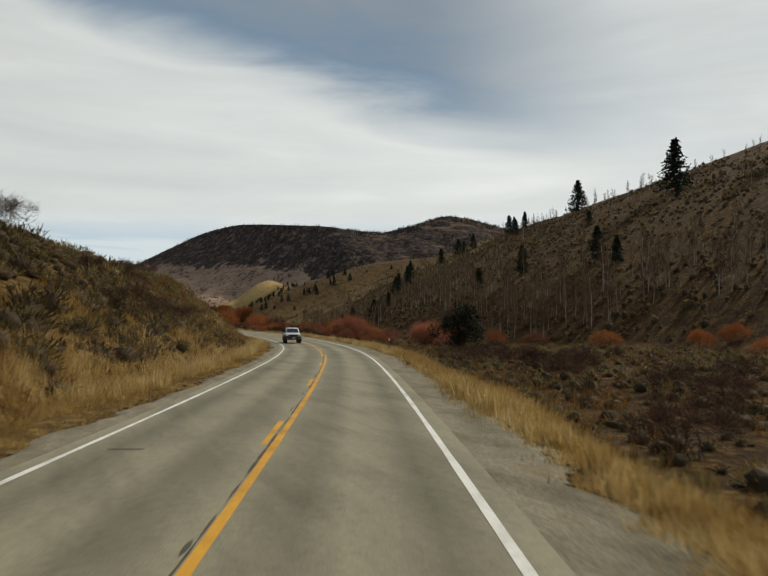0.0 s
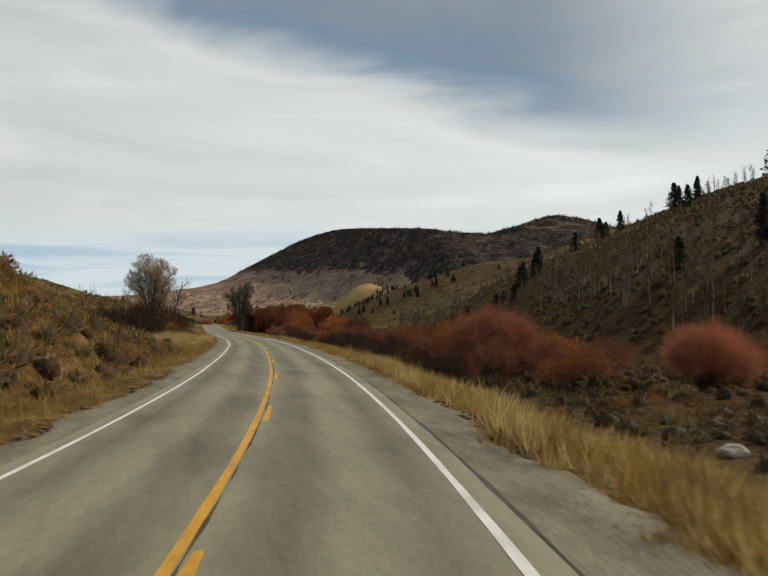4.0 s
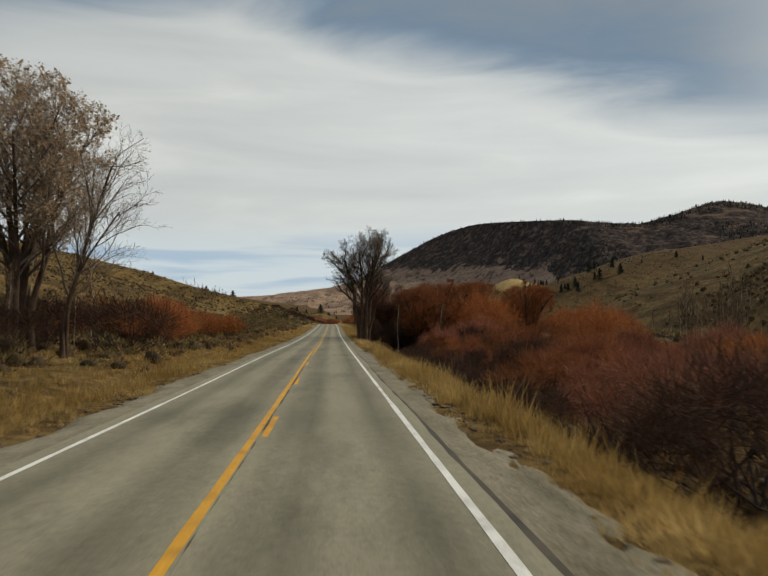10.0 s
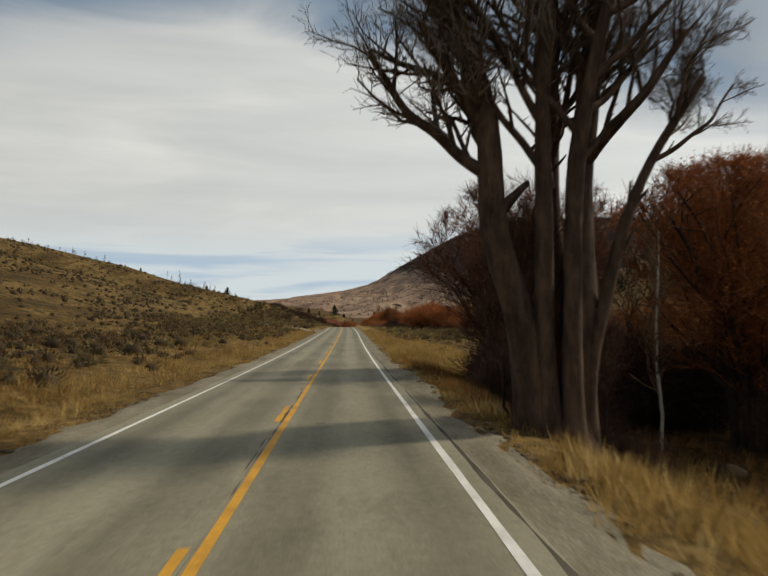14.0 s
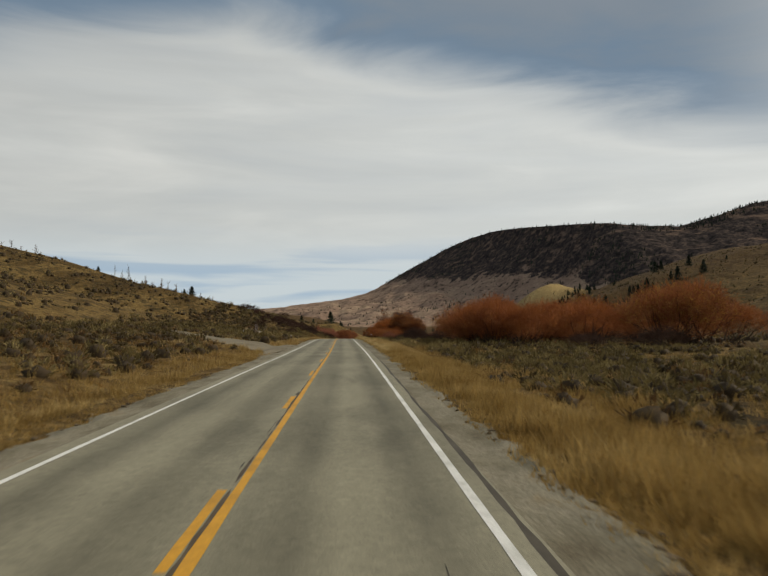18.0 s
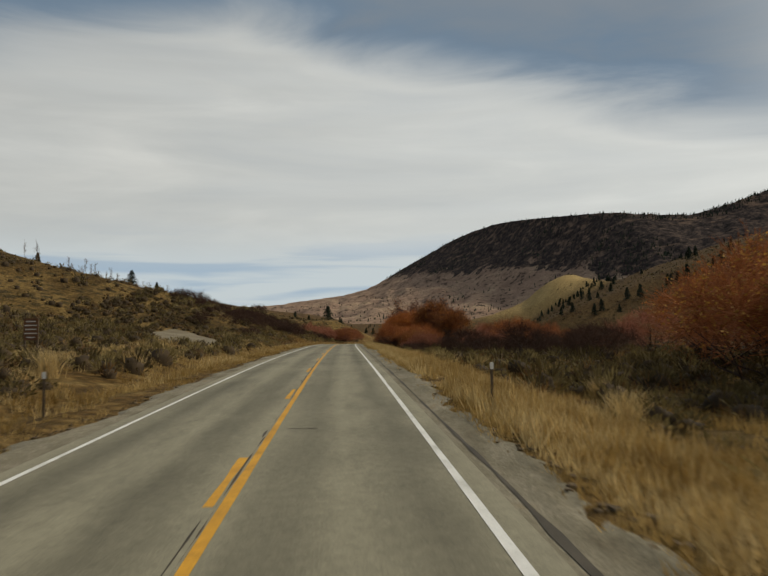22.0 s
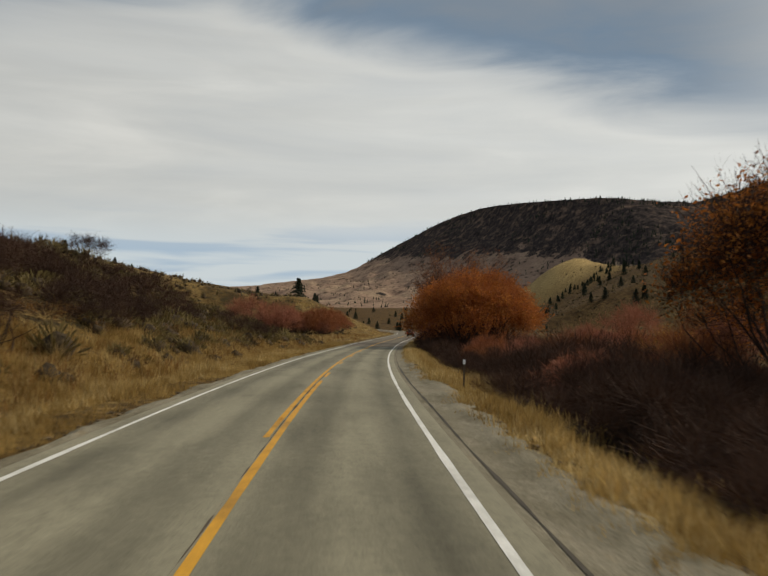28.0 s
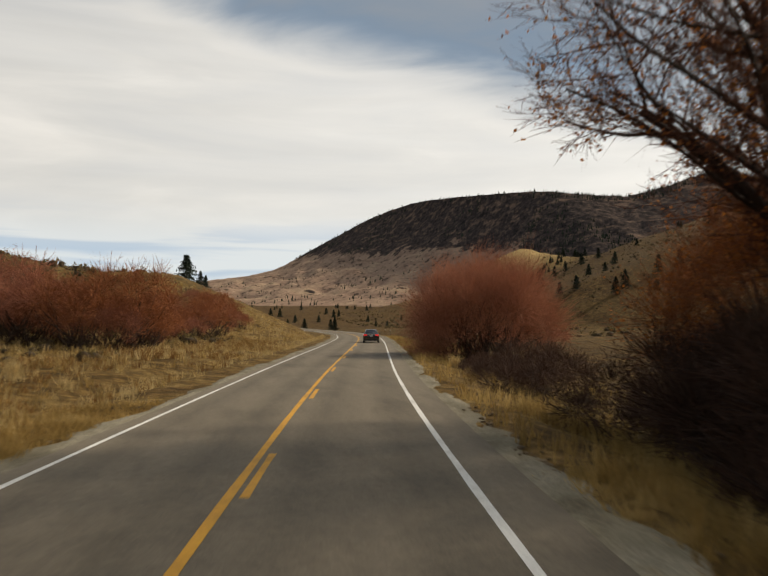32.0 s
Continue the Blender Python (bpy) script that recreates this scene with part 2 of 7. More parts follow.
def ground_matter():
    m = bpy.data.materials.new("ground")
    m.use_nodes = True
    n = links(m.node_tree)
    place = n("ShaderNodeNewGeometry").outputs["Position"]
    zone = n("ShaderNodeSeparateColor", {0: n("ShaderNodeAttribute", attribute_name="zone").outputs["Color"]}).outputs
    lie = n("ShaderNodeMapping", {0: place, 3: (1.0, 0.3, 1.0)}).outputs[0]
    big = n("ShaderNodeTexNoise", {"Vector": lie, "Scale": 0.075, "Detail": 7.0, "Roughness": 0.62}).outputs[0]
    mid = n("ShaderNodeTexNoise", {"Vector": place, "Scale": 0.45, "Detail": 6.0, "Roughness": 0.65}).outputs[0]
    fine = n("ShaderNodeTexNoise", {"Vector": place, "Scale": 9.0, "Detail": 4.0, "Roughness": 0.7}).outputs[0]
    hill = ramp(n, big, [(0.34, (0.062, 0.038, 0.014)), (0.45, (0.14, 0.086, 0.028)), (0.53, (0.34, 0.225, 0.082)), (0.58, (0.19, 0.12, 0.04)), (0.68, (0.095, 0.068, 0.026))])
    scrub = ramp(n, mid, [(0.36, (0.042, 0.028, 0.010)), (0.5, (0.105, 0.065, 0.019)), (0.66, (0.21, 0.132, 0.038))])
    hill = mixc(n, 0.42, hill, scrub)
    cells = n("ShaderNodeTexVoronoi", {"Vector": place, "Scale": 0.42, "Randomness": 1.0}).outputs[0]
    tuft = n("ShaderNodeMapRange", {0: calc(n, "ADD", cells, calc(n, "MULTIPLY", calc(n, "SUBTRACT", mid, 0.5), 0.9)), 1: 0.26, 2: 0.40, 3: 0.8, 4: 0.0}).outputs[0]
    hill = mixc(n, tuft, hill, (0.055, 0.043, 0.018))
    bottom = ramp(n, mid, [(0.3, (0.032, 0.016, 0.006)), (0.5, (0.08, 0.042, 0.013)), (0.7, (0.17, 0.095, 0.028))])
    straw = ramp(n, mid, [(0.3, (0.085, 0.049, 0.015)), (0.5, (0.19, 0.115, 0.037)), (0.7, (0.33, 0.225, 0.085))])
    gold = ramp(n, mid, [(0.3, (0.46, 0.305, 0.115)), (0.7, (0.68, 0.49, 0.21))])
    base = mixc(n, zone[0], hill, bottom)
    base = mixc(n, zone[2], base, mixc(n, calc(n, "MULTIPLY", tuft, 0.2), gold, (0.07, 0.052, 0.022)))
    shift = calc(n, "ADD", zone[1], calc(n, "MULTIPLY", calc(n, "SUBTRACT", mid, 0.5), 0.9))
    verge = n("ShaderNodeMapRange", {0: shift, 1: 0.35, 2: 0.65, 3: 0.0, 4: 1.0}).outputs[0]
    base = mixc(n, verge, base, straw)
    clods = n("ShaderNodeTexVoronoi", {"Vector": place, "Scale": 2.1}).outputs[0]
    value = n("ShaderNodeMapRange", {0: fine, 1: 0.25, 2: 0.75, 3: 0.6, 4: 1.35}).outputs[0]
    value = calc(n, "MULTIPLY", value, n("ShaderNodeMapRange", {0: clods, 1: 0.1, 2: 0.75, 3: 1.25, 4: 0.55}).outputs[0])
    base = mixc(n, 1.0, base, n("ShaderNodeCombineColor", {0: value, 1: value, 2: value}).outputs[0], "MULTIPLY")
    dents = n("ShaderNodeBump", {"Strength": 0.8, "Distance": 0.2, "Height": calc(n, "SUBTRACT", fine, clods)}).outputs[0]
    shader = n("ShaderNodeBsdfPrincipled", {"Base Color": base, "Roughness": 0.95, "Normal": dents, "Specular IOR Level": 0.1})
    n("ShaderNodeOutputMaterial", {0: shader.outputs[0]})
    return m


def mountain_matter():
    m = bpy.data.materials.new("mountain")
    m.use_nodes = True
    n = links(m.node_tree)
    place = n("ShaderNodeNewGeometry").outputs["Position"]
    wood = n("ShaderNodeSeparateColor", {0: n("ShaderNodeAttribute", attribute_name="zone").outputs["Color"]}).outputs
    big = n("ShaderNodeTexNoise", {"Vector": place, "Scale": 0.009, "Detail": 8.0, "Roughness": 0.68}).outputs[0]
    fine = n("ShaderNodeTexNoise", {"Vector": place, "Scale": 0.06, "Detail": 6.0, "Roughness": 0.75}).outputs[0]
    lie = n("ShaderNodeMapping", {0: place, 3: (0.35, 1.0, 2.2)}).outputs[0]
    ledge = n("ShaderNodeTexNoise", {"Vector": lie, "Scale": 0.022, "Detail": 6.0, "Roughness": 0.7}).outputs[0]
    low = ramp(n, big, [(0.3, (0.185, 0.122, 0.09)), (0.5, (0.295, 0.203, 0.147)), (0.7, (0.39, 0.288, 0.19))])
    dark = ramp(n, fine, [(0.3, (0.020, 0.020, 0.021)), (0.5, (0.058, 0.047, 0.043)), (0.72, (0.15, 0.105, 0.08))])
    rock = mixc(n, n("ShaderNodeMapRange", {0: ledge, 1: 0.53, 2: 0.63, 3: 0.0, 4: 0.75}).outputs[0], dark, (0.23, 0.155, 0.11))
    cells = n("ShaderNodeTexVoronoi", {"Vector": place, "Scale": 0.045}).outputs[0]
    spots = n("ShaderNodeMapRange", {0: calc(n, "ADD", cells, calc(n, "MULTIPLY", calc(n, "SUBTRACT", big, 0.5), 1.4)), 1: 0.16, 2: 0.32, 3: 0.75, 4: 0.0}).outputs[0]
    low = mixc(n, spots, low, (0.05, 0.04, 0.032))
    patch = n("ShaderNodeTexNoise", {"Vector": place, "Scale": 0.021, "Detail": 5.0, "Roughness": 0.65}).outputs[0]
    shift = calc(n, "ADD", wood[0], calc(n, "MULTIPLY", calc(n, "SUBTRACT", calc(n, "ADD", big, patch), 1.0), 2.1))
    cover = n("ShaderNodeMapRange", {0: shift, 1: 0.45, 2: 0.55, 3: 0.0, 4: 1.0}).outputs[0]
    base = mixc(n, cover, low, rock)
    value = n("ShaderNodeMapRange", {0: fine, 1: 0.25, 2: 0.75, 3: 0.65, 4: 1.3}).outputs[0]
    base = mixc(n, 1.0, base, n("ShaderNodeCombineColor", {0: value, 1: value, 2: value}).outputs[0], "MULTIPLY")
    dents = n("ShaderNodeBump", {"Strength": 0.8, "Distance": 2.5, "Height": fine}).outputs[0]
    shader = n("ShaderNodeBsdfPrincipled", {"Base Color": base, "Roughness": 1.0, "Normal": dents, "Specular IOR Level": 0.0})
    n("ShaderNodeOutputMaterial", {0: shader.outputs[0]})
    return m


def asphalt_matter(name, light, dark):
    """Worn asphalt: paler wheel tracks along the lanes, stones, faint stains."""
    m = bpy.data.materials.new(name)
    m.use_nodes = True
    n = links(m.node_tree)
    place = n("ShaderNodeNewGeometry").outputs["Position"]
    lane = n("ShaderNodeSeparateColor", {0: n("ShaderNodeAttribute", attribute_name="zone").outputs["Color"]}).outputs
    big = n("ShaderNodeTexNoise", {"Vector": place, "Scale": 0.18, "Detail": 5.0, "Roughness": 0.6}).outputs[0]
    long = n("ShaderNodeTexNoise", {"Vector": n("ShaderNodeMapping", {0: place, 3: (1.0, 0.06, 1.0)}).outputs[0], "Scale": 2.2, "Detail": 4.0}).outputs[0]
    grit = n("ShaderNodeTexNoise", {"Vector": place, "Scale": 38.0, "Detail": 3.0, "Roughness": 0.8}).outputs[0]
    mixed = calc(n, "ADD", calc(n, "MULTIPLY", big, 0.45), calc(n, "ADD", calc(n, "MULTIPLY", long, 0.3), calc(n, "MULTIPLY", lane[0], 0.35)))
    base = ramp(n, mixed, [(0.3, dark), (0.72, light)])
    value = n("ShaderNodeMapRange", {0: grit, 1: 0.25, 2: 0.75, 3: 0.6, 4: 1.4}).outputs[0]
    speck = n("ShaderNodeTexNoise", {"Vector": place, "Scale": 7.0, "Detail": 5.0, "Roughness": 0.8}).outputs[0]
    value = calc(n, "MULTIPLY", value, n("ShaderNodeMapRange", {0: speck, 1: 0.3, 2: 0.7, 3: 0.8, 4: 1.2}).outputs[0])
    stain = n("ShaderNodeTexNoise", {"Vector": n("ShaderNodeMapping", {0: place, 3: (1.0, 0.25, 1.0)}).outputs[0], "Scale": 0.7, "Detail": 4.0, "Roughness": 0.65}).outputs[0]
    value = calc(n, "MULTIPLY", value, n("ShaderNodeMapRange", {0: stain, 1: 0.33, 2: 0.5, 3: 0.8, 4: 1.04}).outputs[0])
    base = mixc(n, 1.0, base, n("ShaderNodeCombineColor", {0: value, 1: value, 2: value}).outputs[0], "MULTIPLY")
    dents = n("ShaderNodeBump", {"Strength": 0.5, "Distance": 0.006, "Height": grit}).outputs[0]
    shader = n("ShaderNodeBsdfPrincipled", {"Base Color": base, "Roughness": 0.85, "Normal": dents, "Specular IOR Level": 0.25})
    n("ShaderNodeOutputMaterial", {0: shader.outputs[0]})
    return m


def shoulder_matter():
    """Crushed grey gravel with dusty and dirty patches."""
    m = bpy.data.materials.new("gravel_shoulder")
    m.use_nodes = True
    n = links(m.node_tree)
    place = n("ShaderNodeNewGeometry").outputs["Position"]
    patch = n("ShaderNodeTexNoise", {"Vector": n("ShaderNodeMapping", {0: place, 3: (1.0, 0.35, 1.0)}).outputs[0], "Scale": 1.1, "Detail": 5.0, "Roughness": 0.65}).outputs[0]
    base = ramp(n, patch, [(0.3, (0.15, 0.125, 0.08)), (0.45, (0.215, 0.188, 0.128)), (0.6, (0.285, 0.252, 0.18)), (0.72, (0.25, 0.195, 0.115))])
    stones = n("ShaderNodeTexVoronoi", {"Vector": place, "Scale": 24.0})
    small = n("ShaderNodeTexVoronoi", {"Vector": place, "Scale": 62.0})
    tone = n("ShaderNodeSeparateColor", {0: stones.outputs["Color"]}).outputs[0]
    value = n("ShaderNodeMapRange", {0: tone, 1: 0.0, 2: 1.0, 3: 0.84, 4: 1.2}).outputs[0]
    value = calc(n, "MULTIPLY", value, n("ShaderNodeMapRange", {0: stones.outputs[0], 1: 0.3, 2: 0.7, 3: 1.05, 4: 0.8}).outputs[0])
    value = calc(n, "MULTIPLY", value, n("ShaderNodeMapRange", {0: small.outputs[0], 1: 0.2, 2: 0.7, 3: 1.12, 4: 0.8}).outputs[0])
    base = mixc(n, 1.0, base, n("ShaderNodeCombineColor", {0: value, 1: value, 2: value}).outputs[0], "MULTIPLY")
    dents = n("ShaderNodeBump", {"Strength": 0.6, "Distance": 0.012, "Height": calc(n, "ADD", stones.outputs[0], calc(n, "MULTIPLY", small.outputs[0], 0.4))}).outputs[0]
    shader = n("ShaderNodeBsdfPrincipled", {"Base Color": base, "Roughness": 0.95, "Normal": dents, "Specular IOR Level": 0.15})
    n("ShaderNodeOutputMaterial", {0: shader.outputs[0]})
    return m


GROUND = ground_matter()
MOUNTAIN = mountain_matter()
ASPHALT = asphalt_matter("asphalt", (0.265, 0.243, 0.168), (0.128, 0.117, 0.080))
ASPHALT_NEW = asphalt_matter("dark_asphalt", (0.18, 0.149, 0.105), (0.118, 0.098, 0.069))
SHOULDER = shoulder_matter()
DIRT = matter("packed_gravel", [(0.135, 0.108, 0.066), (0.19, 0.156, 0.098), (0.24, 0.20, 0.128)], 0.25, 14.0, bump=0.02, own=False)
SOIL = matter("dark_soil", [(0.06, 0.04, 0.02), (0.13, 0.092, 0.05), (0.21, 0.16, 0.095)], 2.0, 18.0, bump=0.02, own=False)
WHITE = matter("white_paint", [(0.50, 0.49, 0.44), (0.72, 0.71, 0.66), (0.78, 0.77, 0.72)], 1.2, 22.0, 0.7, own=False)
YELLOW = matter("yellow_paint", [(0.36, 0.19, 0.03), (0.60, 0.30, 0.025), (0.66, 0.34, 0.03)], 1.0, 18.0, 0.7, own=False)
TAR = matter("tar", [(0.035, 0.029, 0.02), (0.10, 0.084, 0.06)], 0.8, 14.0, 0.8, own=False)
SEAM = matter("worn_seam", [(0.045, 0.034, 0.022), (0.12, 0.092, 0.058)], 3.0, 20.0, 0.85, own=False)
PALE_STRAW = matter("pale_grass", [(0.40, 0.275, 0.105), (0.55, 0.405, 0.18), (0.66, 0.52, 0.27)], 0.35, 2.0, spread=0.3, own=False, thin=0.4)
STRAW = matter("dry_grass", [(0.20, 0.118, 0.033), (0.38, 0.25, 0.082), (0.58, 0.42, 0.175)], 0.35, 2.0, spread=0.3, own=False, thin=0.4)
RUST = matter("rusty_grass", [(0.16, 0.075, 0.022), (0.30, 0.16, 0.05)], 0.3, 2.0, spread=0.3, own=False, thin=0.4)
SAGE = matter("sagebrush", [(0.06, 0.043, 0.018), (0.12, 0.09, 0.034), (0.20, 0.152, 0.058), (0.31, 0.24, 0.095)], 0.8, 22.0, spread=0.3, own=False, thin=0.25, hue=True, bump=0.05)
BROWN_SCRUB = matter("brown_scrub", [(0.075, 0.04, 0.018), (0.155, 0.086, 0.032), (0.25, 0.148, 0.055), (0.36, 0.23, 0.088)], 0.8, 22.0, spread=0.3, own=False, thin=0.25, hue=True, bump=0.05)
BARK = matter("bark", [(0.026, 0.016, 0.010), (0.075, 0.046, 0.029), (0.145, 0.095, 0.062)], 3.5, 16.0, bump=0.05, stretch=(1, 1, 0.3))
PALE_BARK = matter("pale_bark", [(0.07, 0.055, 0.042), (0.19, 0.15, 0.115)], 3.0, 14.0, bump=0.04, stretch=(1, 1, 0.3))
PALE_TWIG = matter("pale_twigs", [(0.20, 0.16, 0.125), (0.34, 0.28, 0.22)], 0.6, 4.0, spread=0.3)
ASPEN_BARK = matter("aspen_bark", [(0.26, 0.23, 0.18), (0.48, 0.43, 0.35)], 2.0, 8.0, each=0.2)
GREY_TWIG = matter("grey_twigs", [(0.12, 0.092, 0.07), (0.27, 0.22, 0.175)], 0.5, 3.0, spread=0.3)
ASPEN_TWIG = matter("aspen_twigs", [(0.11, 0.066, 0.036), (0.20, 0.125, 0.065)], 0.5, 3.0, spread=0.3, each=0.25)
RUST_TWIG = matter("rusty_twigs", [(0.19, 0.066, 0.026), (0.38, 0.14, 0.05)], 0.5, 4.0, spread=0.35, each=0.2, thin=0.25)
RED_TWIG = matter("red_twigs", [(0.22, 0.085, 0.052), (0.38, 0.155, 0.088)], 0.5, 4.0, spread=0.3, each=0.35, thin=0.25)
ORANGE_TWIG = matter("orange_twigs", [(0.25, 0.085, 0.032), (0.44, 0.165, 0.055)], 0.5, 4.0, spread=0.35, each=0.2, thin=0.25)
BROWN_TWIG = matter("brown_twigs", [(0.04, 0.021, 0.014), (0.098, 0.052, 0.033)], 0.5, 4.0, spread=0.35, each=0.25, thin=0.2)
# near-black brown that paints the shade inside low bushes onto their domes
SHADED_CORE = matter("shaded_core", [(0.03, 0.02, 0.01), (0.085, 0.056, 0.026)], 1.2, 24.0, own=False, bump=0.05)
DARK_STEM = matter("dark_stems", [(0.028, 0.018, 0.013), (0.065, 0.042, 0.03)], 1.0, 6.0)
MAROON_TWIG = matter("maroon_twigs", [(0.075, 0.032, 0.022), (0.19, 0.085, 0.05)], 0.5, 4.0, spread=0.35, each=0.2, thin=0.2)
CORAL_TWIG = matter("coral_twigs", [(0.33, 0.125, 0.07), (0.56, 0.24, 0.135)], 0.5, 4.0, spread=0.35, each=0.2, thin=0.3)
ORANGE_LEAF = matter("orange_leaves", [(0.25, 0.072, 0.016), (0.43, 0.142, 0.028), (0.54, 0.225, 0.045)], 0.45, 3.0, 0.7, spread=0.4, thin=0.45)
YELLOW_LEAF = matter("yellow_leaves", [(0.34, 0.17, 0.03), (0.52, 0.31, 0.06)], 0.45, 3.0, 0.7, spread=0.4, thin=0.45)
PALE_LEAF = matter("pale_leaves", [(0.40, 0.28, 0.17), (0.58, 0.45, 0.30)], 0.45, 3.0, 0.7, spread=0.3, thin=0.45)
NEEDLES = matter("needles", [(0.012, 0.02, 0.012), (0.03, 0.042, 0.022)], 0.8, 5.0, spread=0.4, each=0.2)
JUNIPER = matter("juniper_sprays", [(0.018, 0.022, 0.012), (0.045, 0.045, 0.022)], 0.8, 5.0, spread=0.45)
ROCK = matter("pale_rock", [(0.28, 0.24, 0.19), (0.48, 0.43, 0.36)], 3.0, 20.0, bump=0.02, each=0.2)
WATER = plain("creek_water", (0.02, 0.022, 0.02), 0.12)
POST = matter("post", [(0.55, 0.53, 0.48), (0.68, 0.66, 0.6)], 4.0, 20.0, 0.6)
REFLECTOR = plain("reflector", (0.85, 0.85, 0.82), 0.25)
OLD_WOOD = matter("old_wood", [(0.07, 0.05, 0.035), (0.14, 0.105, 0.07)], 5.0, 30.0)
SIGN_BROWN = matter("brown_sign_face", [(0.12, 0.055, 0.025), (0.16, 0.075, 0.035)], 3.0, 20.0, 0.5)
CAR_BLACK = plain("black_car_paint", (0.006, 0.006, 0.007), 0.22, spec=0.5, coat=1.0)
CAR_WHITE = matter("white_car_paint", [(0.62, 0.62, 0.60), (0.72, 0.72, 0.70)], 0.8, 12.0, 0.3, spec=0.5)
CAR_GLASS = plain("car_glass", (0.012, 0.016, 0.02), 0.06, spec=0.8)
CAR_TRIM = plain("black_plastic", (0.015, 0.015, 0.015), 0.6)
TYRE = plain("tyre_rubber", (0.012, 0.012, 0.012), 0.9)
CHROME = plain("chrome", (0.75, 0.75, 0.76), 0.15, 1.0)
RIM = plain("alloy_rim", (0.45, 0.45, 0.46), 0.3, 1.0)
TAIL_LIGHT = plain("red_tail_light", (0.55, 0.02, 0.015), 0.2, glow=0.7)
HEADLIGHT = plain("headlight_glass", (0.75, 0.76, 0.76), 0.1)
PLATE = plain("number_plate", (0.62, 0.60, 0.56), 0.5)
PLATE_BARS = plain("plate_bars", (0.06, 0.06, 0.07), 0.5)

# ---- the road's line and the lie of the land ----
STEP = 2.0
S0, S1 = -400.0, 7000.0
S_GRID = np.arange(S0, S1 + STEP, STEP)
RISE = np.interp(S_GRID, np.arange(len(HEIGHTS)) * 20.0, HEIGHTS)
RISE = np.convolve(np.pad(RISE, 8, mode="edge"), np.ones(17) / 17, "valid")
HEAD = np.radians(np.interp(S_GRID, np.arange(len(TURNS)) * 20.0, TURNS))
LINE_X = np.cumsum(-np.sin(HEAD)) * STEP
LINE_Y = np.cumsum(np.cos(HEAD)) * STEP
I0 = int(round(-S0 / STEP))
LINE_X, LINE_Y = LINE_X - LINE_X[I0], LINE_Y - LINE_Y[I0]


def at(s, u):
    """World x, y of the place s metres along the yellow line and u metres to its right."""
    s, u = np.asarray(s, float), np.asarray(u, float)
    h = np.interp(s, S_GRID, HEAD)
    x, y = np.interp(s, S_GRID, LINE_X), np.interp(s, S_GRID, LINE_Y)
    near = np.clip(u, -300, 300)
    return x + near * np.cos(h) + (u - near), y + near * np.sin(h)


def grade(s):
    """The road's own height at s."""
    return np.interp(s, S_GRID, RISE)


WAVES = rng.uniform(-1, 1, (14, 2)), rng.uniform(0, 6.28, 14)


def rolling(x, y, size):
    """Smooth uneven ground between about -1 and 1, with waves of about that size in metres."""
    k, ph = WAVES
    out = 0
    for i in range(14):
        a, b = k[i] * (6.28 / size) * (0.6 + 0.12 * i)
        out = out + np.sin(a * x + b * y + ph[i]) / (1 + 0.15 * i)
    return out / 4.5


def curve(s, *pairs):
    return np.interp(s, pairs[0::2], pairs[1::2])


def ease(v, a, b):
    t = np.clip((v - a) / (b - a), 0, 1)
    return t * t * (3 - 2 * t)


def knob(x, y):
    """Distance from the top of the golden knob, 1 at about its foot."""
    return np.hypot((x - 348) / np.where(x < 348, 92, 60), (y - 1500) / 90)


